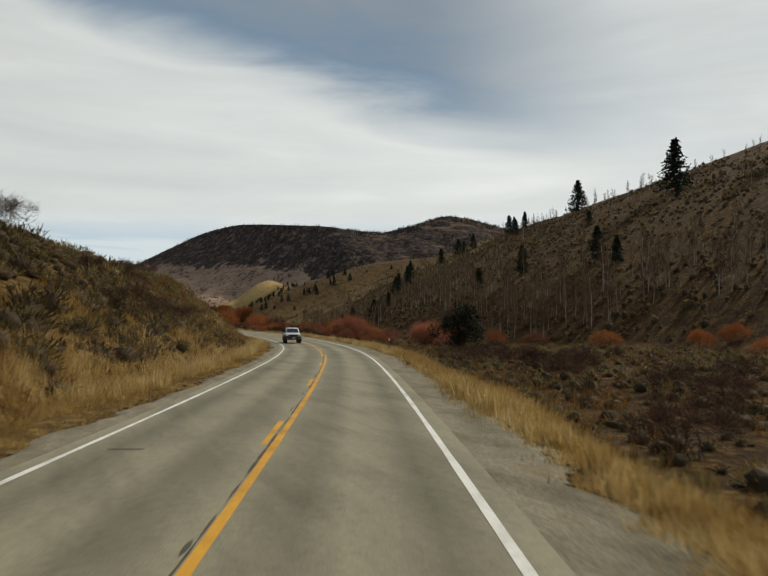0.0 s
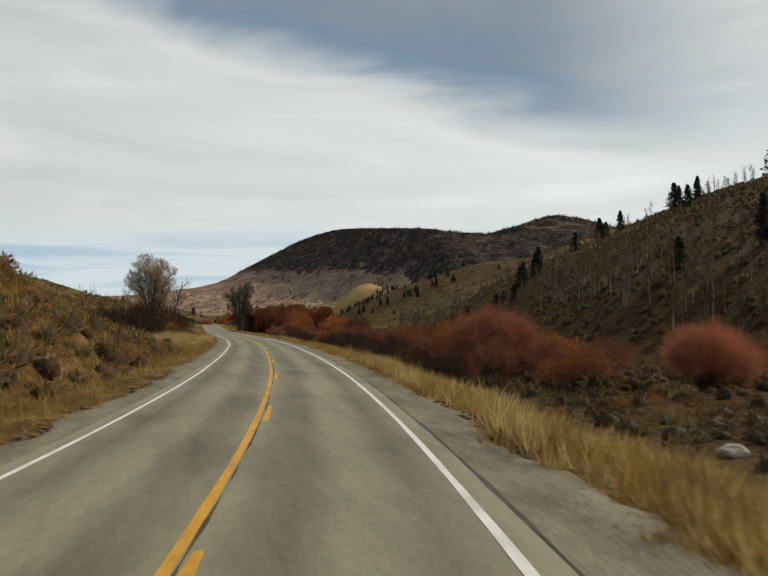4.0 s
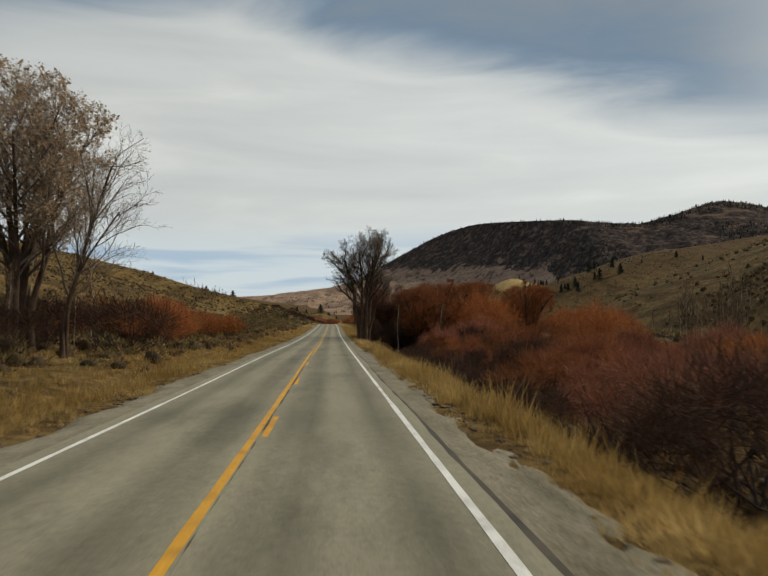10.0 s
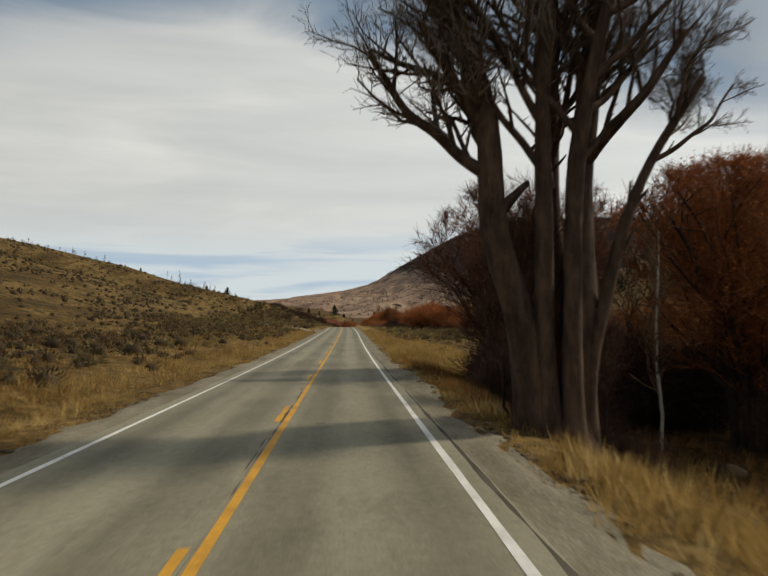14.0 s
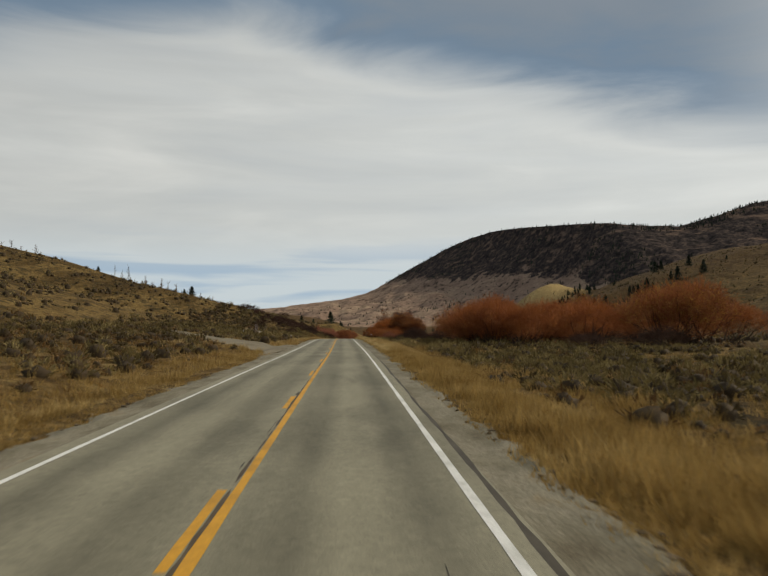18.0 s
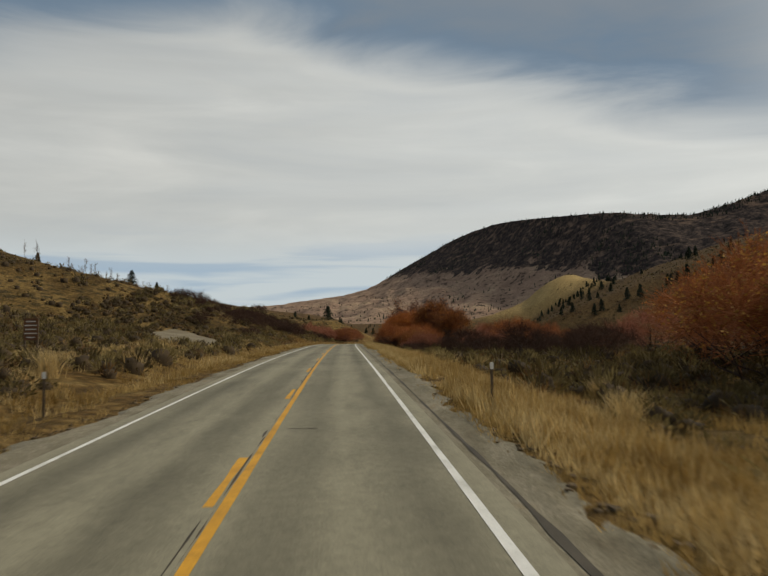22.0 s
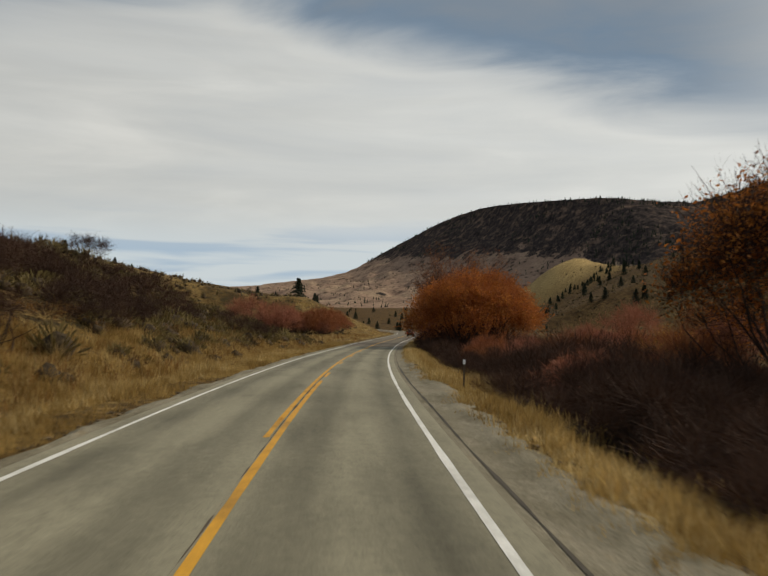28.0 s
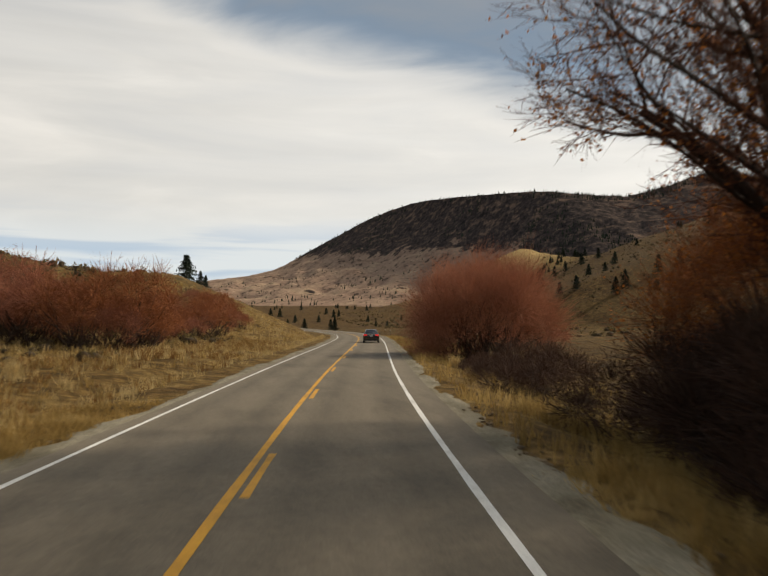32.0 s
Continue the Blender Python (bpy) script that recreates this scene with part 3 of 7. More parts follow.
def land(s, u):
    """The ground's height at s, u."""
    s, u = np.broadcast_arrays(np.asarray(s, float), np.asarray(u, float))
    x, y = at(s, u)
    a = np.maximum(-u - 5.0, 0)
    near = curve(s, -60, .56, 60, .58, 90, .74, 104, .84, 118, .80, 132, .46, 145, .12, 160, .05, 300, .06, 480, .07, 560, .13, 590, .40, 640, 0.308, 662, 0.398, 682, .05, 765, .05, 800, 0.400, 835, 0.450, 1000, 0.450)
    late = curve(s, 0, 30, 640, 30, 700, 48, 900, 40)
    far = curve(s, -60, .30, 100, .30, 160, .40, 250, .38, 290, .335, 330, .295, 400, .295, 440, .30, 490, .315, 560, 0.254, 620, 0.250, 680, 0.322, 760, 0.310, 850, 0.170, 1000, 0.244, 1200, .235)
    top = curve(s, -60, 34, 60, 32, 150, 70, 260, 105, 700, 100, 1200, 70, 1800, 40)
    left = near * np.minimum(np.maximum(a - 2, 0), curve(s, -60, 20, 50, 16, 88, 9.5, 130, 9.5, 165, 26)) + far * np.maximum(a - late, 0)
    left = top * np.tanh(left / top) - 0.30 * np.exp(-((a - 2.0) / 1.2) ** 2)
    b = np.maximum(u - 4.3, 0)
    drop = curve(s, 0, 2.3, 45, 2.0, 70, 1.3, 100, 1.4, 125, 2.3, 300, 2.3, 335, 1.0, 360, .6, 520, .7, 560, 1.7, 640, 2.0, 690, 1.1, 760, 1.0, 1000, 1.0)
    foot = curve(s, -60, 50, 100, 55, 220, 60, 400, 95, 560, 110, 900, 208, 1100, 128, 1600, 276, 2200, 700)
    rise = curve(s, -60, .575, 200, .545, 330, .54, 600, .42, 1000, .38, 1300, .515, 1900, .15)
    hill = curve(s, -60, 150, 260, 135, 500, 95, 1000, 148, 1400, 142, 1900, 70)
    right = -drop * ease(b, 0.35, 5.5) + hill * np.tanh(rise * np.maximum(b - foot + 8 * ease(b, foot - 20, foot + 20), 0) / hill)
    z = np.where(u < 0, left, right)
    off = ease(np.abs(u), 9, 40)
    z = z + off * (0.35 * rolling(x, y, 18.0) + ease(np.abs(u), 40, 130) * (1.6 * rolling(x, y, 70.0) + 4.0 * ease(np.abs(u), 90, 220) * rolling(x + 50, y, 230.0)))
    z = z + 0.10 * ease(np.abs(u), 5.5, 8) * rolling(x, y, 5.0)
    z = z + 0.030 * np.maximum(y - 1000, 0) * ease(y, 1000, 1500) * (y < 3500) + 75.0 * (y >= 3500)
    z = z + (54 + 5 * rolling(x, y, 34.0)) * np.exp(-knob(x, y) ** 1.7)
    return np.where((u > -5.0) & (u < 4.2) & (s < 960), -0.06, z) + grade(s)


# ---- mesh helpers ----


def from_arrays(name, v, faces, material, colours=None, smooth=False):
    """A mesh from vertices and same-sided faces."""
    me = bpy.data.meshes.new(name)
    v, faces = np.asarray(v, np.float32), np.asarray(faces, np.int32)
    k = faces.shape[1]
    me.vertices.add(len(v))
    me.vertices.foreach_set("co", v.ravel())
    me.loops.add(faces.size)
    me.loops.foreach_set("vertex_index", faces.ravel())
    me.polygons.add(len(faces))
    me.polygons.foreach_set("loop_start", np.arange(0, faces.size, k, dtype=np.int32))
    me.polygons.foreach_set("loop_total", np.full(len(faces), k, np.int32))
    me.polygons.foreach_set("use_smooth", np.full(len(faces), smooth, bool))
    if colours is not None:
        layer = me.attributes.new("zone", "FLOAT_COLOR", "POINT")
        layer.data.foreach_set("color", np.asarray(colours, np.float32).ravel())
    me.update(calc_edges=True)
    me.materials.append(material)
    return me


FINE = ("woody_base", "twig_crown", "foliage", "boughs", "branch_crown", "bough_crown", "tuft", "leaves")


def under(ob, parent):
    ob.parent = parent
    return ob


def piece(name, me, parent, label=""):
    return tagged(under(new(name, me), parent), label, kind="stuff" if name in FINE else "")


def part(name, bm, material, parent, label=""):
    me = bpy.data.meshes.new(name)
    bm.to_mesh(me)
    bm.free()
    me.materials.append(material)
    return piece(name, me, parent, label)


def sheet(v):
    """Faces of a grid of vertices v[rows, columns]."""
    r, c = v.shape[:2]
    i = np.arange(r * c).reshape(r, c)
    return np.stack([i[:-1, :-1], i[:-1, 1:], i[1:, 1:], i[1:, :-1]], -1).reshape(-1, 4)


def prisms(p0, p1, r0, r1, sides=3):
    """Tapered open tubes from p0 to p1: vertices and quads."""
    p0, p1 = np.asarray(p0, float), np.asarray(p1, float)
    d = p1 - p0
    d = d / np.maximum(np.linalg.norm(d, axis=1, keepdims=True), 1e-6)
    ref = np.where(np.abs(d[:, 2:3]) > 0.9, [[1.0, 0, 0]], [[0, 0, 1.0]])
    a = np.cross(d, ref)
    a /= np.linalg.norm(a, axis=1, keepdims=True)
    b = np.cross(d, a)
    t = np.arange(sides) * 2 * np.pi / sides
    ring = a[:, None] * np.cos(t)[None, :, None] + b[:, None] * np.sin(t)[None, :, None]
    v = np.concatenate([p0[:, None] + ring * np.asarray(r0)[:, None, None], p1[:, None] + ring * np.asarray(r1)[:, None, None]], 1)
    j = np.arange(sides)
    q = np.stack([j, (j + 1) % sides, (j + 1) % sides + sides, j + sides], -1)
    f = (np.arange(len(p0)) * 2 * sides)[:, None, None] + q[None]
    return v.reshape(-1, 3), f.reshape(-1, 4)


def blades(c, size, rs, flat=0.0):
    """Small leaves, one quad each, turned at random about the centres c."""
    m = len(c)
    n1 = rs.normal(size=(m, 3))
    n1[:, 2] *= 1 - flat
    n1 /= np.linalg.norm(n1, axis=1, keepdims=True)
    n2 = np.cross(n1, rs.normal(size=(m, 3)))
    n2 /= np.linalg.norm(n2, axis=1, keepdims=True)
    size = np.broadcast_to(size, (m,))[:, None]
    a, b = n1 * size, n2 * size * 0.55
    v = np.stack([c - a, c - b * 0.9, c + a, c + b], 1)
    return v.reshape(-1, 3), np.arange(4 * m).reshape(m, 4)


# ---- ground ----


def build_ground():
    rows = np.concatenate([np.arange(-390, -70, 20), np.arange(-70, 760, 2.0), np.arange(760, 1000, 4), np.arange(1000, 2400, 16), np.arange(2400, 6900, 180)])
    side = [0, 2.5, 3.9, 4.25, 4.6, 5.05, 5.5, 6, 6.7, 7.5, 8.4, 9.5]
    while side[-1] < 130:
        side.append(side[-1] * 1.075)
    while side[-1] < 700:
        side.append(side[-1] + 13)
    while side[-1] < 5500:
        side.append(side[-1] * 1.3)
    cols = np.array([-v for v in side[:0:-1]] + side)
    s, u = np.meshgrid(rows, cols, indexing="ij")
    x, y = at(s, u)
    z = land(s, u)
    v = np.stack([x, y, z], -1)
    zone = np.ones((*s.shape, 4))
    foot = curve(s, -60, 62, 220, 68, 340, 60, 400, 25, 520, 25, 560, 80, 900, 120)
    zone[..., 0] = np.where(u > 0, ease(u, 8, 14) * (1 - (0.15 + 0.35 * ease(s, 300, 500)) * ease(u, foot, foot + 30)) * curve(s, 0, 1, 310, 1, 350, .25, 480, .25, 560, 1, 640, 1, 700, .5), 0)
    wide = np.where(u > 0, curve(s, 0, 6.4, 200, 6.0, 300, 7.0, 345, 13, 430, 10, 480, 7.5, 600, 6.4, 700, 7.5), curve(s, 0, 8, 100, 9, 200, 8, 300, 10, 420, 14, 560, 11, 650, 10, 680, 26, 800, 18))
    zone[..., 0] = np.maximum(zone[..., 0], 0.7 * ease(y, 880, 1100))
    zone[..., 1] = 1 - ease(np.abs(u), wide * 0.75, wide * 1.35)
    zone[..., 1] *= 1 - ease(s, 860, 960)
    gold = np.exp(-(knob(x, y) / 1.2) ** 4) * (0.8 + 0.4 * rolling(x, y, 40.0))
    gold = np.maximum(gold, (0.45 + 0.3 * rolling(x, y, 45.0)) * ease(-u, 66, 84) * (1 - ease(-u, 150, 190)) * ease(s, 700, 760) * (1 - ease(s, 960, 1050)))
    zone[..., 2] = gold
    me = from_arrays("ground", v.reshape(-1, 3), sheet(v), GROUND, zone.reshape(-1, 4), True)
    tagged(new("ground", me), "dry brown hills and valley floor with sagebrush and straw grass", "ground", kind="structure")


def build_mountain():
    # the crest runs from far off on the left to nearer on the right
    gx = np.concatenate([np.arange(-2600, -300, 60.0), np.arange(-300, 1900, 9.0), np.arange(1900, 3600, 50.0)])
    t = np.concatenate([[-0.05, -0.025], np.arange(0, 1.08, 0.0075), np.arange(1.1, 2.2, 0.1)])[None]
    nodes = [-2600, -437, 20, 172, 317, 447, 554, 628, 679, 718, 784, 894, 1014, 1139, 1243, 1350, 1462, 1639, 2300, 3600]
    crest = np.interp(gx, nodes, [110, 178, 235, 277, 358, 422, 468, 470, 442, 398, 363, 342, 338, 378, 416, 410, 390, 360, 310, 240])
    away = np.interp(gx, nodes, [4350, 4350, 4350, 4350, 4250, 4067, 3800, 3450, 3100, 2800, 2500, 2420, 2400, 2400, 2400, 2400, 2400, 2400, 2400, 2400])
    foot = np.interp(gx, [-2600, -300, 100, 500, 900, 3600], [2700, 2650, 2250, 2080, 1830, 1780])
    smooth = np.ones(9) / 9
    crest, away = (np.convolve(np.pad(c, 4, mode="edge"), smooth, "valid")[:, None] for c in (crest, away))
    foot = foot[:, None]
    y = np.minimum(foot + t * (away - foot), 4850)
    x = gx[:, None] + 0 * y
    t = t + 0 * y
    front = np.where(t < 1, np.clip(t, 0, 1) ** 1.15, 1 - 0.55 * np.clip((t - 1) / 1.3, 0, 1))
    base = 40.0
    gully = np.sin(np.clip(t, 0, 1) * np.pi) * (20 * rolling(x, y * 0.35, 150.0) + 9 * rolling(x * 1.1, y, 52.0))
    z = base - 60 * (t < -0.02) + (crest - base) * front + gully + 2.5 * rolling(x, y, 40.0)
    zone = np.ones((*x.shape, 4))
    line = np.interp(x, [-400, 200, 330, 420, 550, 700, 1200, 2000], [1.4, 1.1, 0.86, 0.68, 0.50, 0.42, 0.34, 0.30])
    zone[..., 0] = ease(t, line - 0.16, line + 0.16)
    v = np.stack([x, y, z], -1)
    me = from_arrays("mountain", v.reshape(-1, 3), sheet(v)[:, ::-1], MOUNTAIN, zone.reshape(-1, 4), True)
    tagged(new("mountain", me), "broad dark mountain with burnt forest and brown lower slopes", "mountain", kind="structure")
    # far woods on the crest and in patches
    rs = np.random.default_rng(3)
    i, j = rs.integers(0, x.shape[0], 40000), rs.integers(0, x.shape[1], 40000)
    lone = (zone[i, j, 0] < 0.5) & (t[i, j] > 0) & (t[i, j] < 0.6) & (rolling(x[i, j], y[i, j], 180.0) + rs.normal(0, 0.5, 40000) > 0.75) & (x[i, j] > -300)
    keep = lone | (zone[i, j, 0] > 0.5) & (t[i, j] < 1.06) & ((t[i, j] > 0.93) | (rolling(x[i, j], y[i, j], 260.0) > 0.25)) & (x[i, j] > 50)
    i, j = i[keep][:5200], j[keep][:5200]
    p = v[i, j] + np.c_[rs.uniform(-11, 11, (len(i), 2)), np.full(len(i), -1.5)]
    h = rs.uniform(5, 10, len(i))
    vv, ff = prisms(p, p + np.c_[np.zeros((len(i), 2)), h], h * 0.22, h * 0.02, 5)
    tagged(new("far_woods", from_arrays("far_woods", vv, ff, NEEDLES)), "dark conifer woods along the far mountain crest", "woods", kind="stuff")


build_ground()
build_mountain()

# ---- road ----


def ribbon(name, s, u0, u1, z, material, thick=0.0, lanes=False, lift=False):
    """A strip along the road between u0 and u1 (numbers or rows)."""
    s = np.asarray(s, float)
    k = 15 if lanes else 2
    f = np.linspace(0, 1, k)[None]
    u = np.broadcast_to(np.asarray(u0, float), s.shape)[:, None] * (1 - f) + np.broadcast_to(np.asarray(u1, float), s.shape)[:, None] * f
    ss = np.broadcast_to(s[:, None], u.shape)
    x, y = at(ss, u)
    zz = z + (land(ss, u) if lift else grade(ss))
    v = np.stack([x, y, zz], -1)
    if thick:
        low = v.copy()
        low[..., 2] -= thick
        v = np.concatenate([low[:, :1], v, low[:, -1:]], 1)
        u = np.concatenate([u[:, :1], u, u[:, -1:]], 1)
    zone = np.ones((*u.shape, 4))
    zone[..., 0] = 0.5 + 0.5 * np.cos((np.abs(u) - 1.65) * 2 * np.pi / 1.7)
    return from_arrays(name, v.reshape(-1, 3), sheet(v), material, zone.reshape(-1, 4))


def build_road():
    s = np.arange(-70, 960, 0.5)
    road = tagged(new("road", ribbon("road", s[s <= 674], -3.45, 3.44, 0.0, ASPHALT, 0.09, True)),
                  "two-lane worn grey asphalt road with painted lines", "road", kind="structure")
    newer = np.concatenate([[674.0], s[s > 674]])
    tagged(new("road_overlay", ribbon("road_overlay", newer, -3.5, 3.9, 0.022, ASPHALT_NEW, 0.09, True)),
           "darker, newer asphalt overlay across both lanes", "road", kind="structure")
    rough = lambda amp, k: amp * rolling(s * 1.0, s * 0.0 + k, 9.0) + amp * 0.9 * rolling(s, s * 0 + k + 40, 3.1)
    for side, name in ((-1, "shoulder_left"), (1, "shoulder_right")):
        wide = curve(s, 0, 4.5, 110, 4.5, 140, 4.25, 330, 4.2, 480, 4.3, 540, 4.7, 640, 4.6, 690, 4.3) if side > 0 else curve(s, 0, 4.0, 100, 4.1, 140, 4.5, 220, 4.25, 300, 4.2, 420, 4.3, 520, 4.0, 590, 3.85, 700, 4.0)
        out = wide - 0.05 + rough(0.20, side * 7) + 0.15 * rolling(s, s * 0 + side, 1.6)
        f = np.array([0.0, 0.3, 0.55, 0.75, 0.9, 1.0, 1.12, 1.3, 1.6])[None]
        u = side * (3.4 + (out[:, None] - 3.4) * f)
        ss = s[:, None] + 0 * u
        x, y = at(ss, u)
        fall = ease(f, 0.45, 1.0) + 0 * u
        lumps = 0.030 * rolling(x, y, 0.9) + 0.022 * rolling(x + 7, y, 0.35)
        z = (grade(ss) - 0.006) * (1 - fall) + fall * (land(ss, u) + 0.05 * (1 - (f - 1) / 0.28)) + fall * lumps
        v = np.stack([x, y, z], -1)
        me = from_arrays(name, v.reshape(-1, 3), sheet(v) if side > 0 else sheet(v)[:, ::-1], SHOULDER, smooth=True)
        tagged(new(name, me), "grey gravel road shoulder with a ragged edge", "shoulder", kind="structure")
    # painted lines
    for side, name in ((-1, "edge_line_left"), (1, "edge_line_right")):
        w = 0.052 if side < 0 else 0.06
        wear = 0.012 * rolling(s, s * 0 + 3, 4.0)
        high = np.where(s >= 674, 0.027, 0.005)
        me = ribbon(name, s, side * (3.05 if side > 0 else 3.1) - w - wear, side * (3.05 if side > 0 else 3.1) + w + wear, 0.0, WHITE)
        co = np.array([v.co[:] for v in me.vertices])
        co[:, 2] = np.repeat(high + grade(s), 2)
        me.vertices.foreach_set("co", co.astype(np.float32).ravel())
        tagged(new(name, me), "white painted edge line, slightly worn", "road marking", kind="structure")
    # the solid yellow line, which changes sides of the broken one where passing is allowed the other way
    for a, b, u in ((-70, 51, 0.135), (48, 266, -0.065), (262, 613, 0.135), (600, 674, -0.065), (674, 950, -0.065)):
        k = np.arange(a, b + 0.1, 1.0)
        wear = 0.014 * rolling(k, k * 0 + 9, 2.2)
        me = ribbon("yellow_line", k, u - 0.065 - wear, u + 0.065 + wear * 0.5, 0.027 if a >= 674 else 0.006, YELLOW)
        tagged(new("yellow_line", me), "solid yellow centre line, worn at the edges", "road marking", kind="structure")
    # the broken yellow line, dash by dash
    for first, a, b, u in ((25.0, -40, 46, -0.065), (196.0, 52, 262, 0.135), (488.2, 268, 602, -0.065), (664.0, 614, 900, 0.135)):
        k = first + 12.19 * math.ceil((a - first) / 12.19)
        while k + 3.1 < b:
            q = np.linspace(k, k + 3.1, 5)
            wear = 0.02 * rolling(q * 3, q * 0 + k, 2.0)
            piece("dash", ribbon("dash", q, u - 0.062 - wear, u + 0.062 + wear, 0.027 if k >= 673 else 0.006, YELLOW), road)
            k += 12.19
    # the tarred joint outside the right-hand line, worn edges of the yellow line, cracks
    k = np.arange(52, 690, 0.8)
    mid = curve(k, 52, 3.45, 150, 3.5, 230, 3.42, 280, 3.40, 378, 3.34, 420, 3.55, 460, 3.6, 503, 3.7, 525, 3.7, 640, 3.6) + 0.04 * rolling(k, k * 0 + 5, 11.0)
    w = np.clip(0.036 + 0.035 * rolling(k, k * 0 + 31, 26.0) + 0.03 * rolling(k, k * 0 + 17, 2.5) + 0.03 * rolling(k, k * 0 + 3, 0.9), 0.006, 0.13)
    piece("tar_joint", ribbon("tar_joint", k, mid - w, mid + w, 0.0015, TAR), road, "dark tarred joint along the shoulder")
    k = np.arange(-10, 672, 0.35)
    mid = 0.034 + 0.012 * rolling(k, k * 0 + 11, 3.0)
    w = np.clip(0.010 + 0.022 * rolling(k, k * 0 + 13, 24.0) + 0.028 * rolling(k, k * 0 + 21, 2.6) + 0.024 * rolling(k, k * 0 + 5, 0.9), 0.001, 0.055)
    piece("centre_seam", ribbon("centre_seam", k, mid - w, mid + w, 0.003, SEAM), road, "dark worn seam between the centre lines")
    rs = np.random.default_rng(12)
    for a, b in ((-10, 10), (14, 32), (40, 52), (58, 92), (128, 152), (168, 176), (222, 246), (256, 272), (282, 292), (300, 318), (380, 396), (424, 470), (478, 496), (534, 556), (628, 652)):
        side = -1 if (36 < a < 270 or a > 604) else 1
        k = a
        while k < b:
            q = np.linspace(k, k + rs.uniform(0.4, 2.2), 7)
            w = np.abs(rolling(q, q * 0 + k, 0.8)) * np.sin(np.linspace(0, np.pi, 7)) * rs.uniform(0.02, 0.07) + 0.004
            mid = -side * 0.03 + side * rs.uniform(-0.03, 0.03)
            piece("crack", ribbon("crack", q, mid - w, mid + w, 0.0035, TAR), road, "broken, tarred crack beside the yellow line")
            k = q[-1] + rs.uniform(0.3, 3.5)
    for a, b, u in ((367, 379, 2.4), (247, 279, 1.55), (62, 70, -0.9), (398, 408, -1.4), (160, 172, 0.7)):
        k = np.arange(a, b, 0.4)
        w = u + 0.06 * rolling(k, k * 0 + a, 3.0) + 0.03 * rolling(k, k * 0 + a, 0.9)
        piece("crack", ribbon("crack", k, w - 0.003, w + 0.005, 0.0035, TAR), road, "fine lengthwise crack in the asphalt")
    for a, u0, u1 in ((176.4, -3.0, -0.2), (252.0, -2.4, 3.1), (436.6, -2.9, -0.4), (470, 0.4, 1.0), (12.3, -2.6, -2.0), (36.5, -2.0, -1.2), (196, -1.8, -1.2), (261, -2.2, -1.4), (522, 0.2, 0.5), (522, 1.3, 1.6), (615.7, -1.55, -1.2), (619.5, -2.7, -1.9), (615.3, 1.65, 1.9), (614.4, 1.62, 1.8), (613.8, 1.66, 1.98), (500, -2.9, -1.2), (305, 0.8, 1.0)):
        k = np.array([a, a + 0.05, a + 0.10])
        piece("crack", ribbon("crack", k, u0, u1, 0.0035, TAR), road, "short crosswise crack in the asphalt")
    return road


build_road()

# ---- loose ground: gravel, creek ----


def build_pullout():
    s = np.arange(420, 491, 0.8)
    out = curve(s, 420, -4.4, 434, -5.4, 441, -7, 450, -11.5, 462, -17, 476, -23, 490, -27) + 0.35 * rolling(s, s * 0, 4.0)
    inn = curve(s, 420, -4.2, 456, -4.2, 460, -7, 467, -12, 476, -17, 490, -24.5) + 0.35 * rolling(s, s * 0 + 9, 4.0)
    k = 12
    f = np.linspace(0, 1, k)[None]
    u = out[:, None] * (1 - f) + inn[:, None] * f
    x, y = at(s[:, None] + 0 * u, u)
    v = np.stack([x, y, land(s[:, None] + 0 * u, u) + 0.05], -1)
    tagged(new("pullout", from_arrays("pullout", v.reshape(-1, 3), sheet(v), DIRT, smooth=True)),
           "bare packed gravel pull-out beside the road", "pull-out", kind="structure")


def build_bare_patch():
    """The flat far end of the old track above the road."""
    s = np.arange(528, 563.5, 0.7)
    mid = -15.2 - 0.25 * (s - 533)
    half = 4.6 * np.sqrt(np.clip(1 - ((s - 545.5) / 17.8) ** 2, 0.0, 1)) + 0.1 * rolling(s, s * 0 + 6, 3.0)
    u = mid[:, None] + half[:, None] * np.linspace(-1, 1, 12)[None]
    x, y = at(s[:, None] + 0 * u, u)
    v = np.stack([x, y, land(s[:, None] + 0 * u, u) + 0.06], -1)
    tagged(new("bare_patch", from_arrays("bare_patch", v.reshape(-1, 3), sheet(v)[:, ::-1], DIRT, smooth=True)),
           "bare patch of pale packed gravel among the sagebrush", "gravel", kind="structure")


def build_creek():
    s = np.arange(262, 336, 1.5)
    mid = 19 + 2.5 * rolling(s, s * 0 + 4, 25.0)
    w = 0.75 + 0.3 * rolling(s, s * 0 + 8, 9.0)
    x0, y0 = at(s, mid - w)
    x1, y1 = at(s, mid + w)
    z = np.minimum(land(s, mid - w), land(s, mid + w)) + 0.10
    v = np.stack([np.stack([x0, y0, z], -1), np.stack([x1, y1, z], -1)], 1)
    tagged(new("creek", from_arrays("creek", v.reshape(-1, 3), sheet(v), WATER)), "narrow dark creek between bare willows", "water", kind="structure")


build_pullout()
build_bare_patch()
build_creek()

# ---- low plants ----


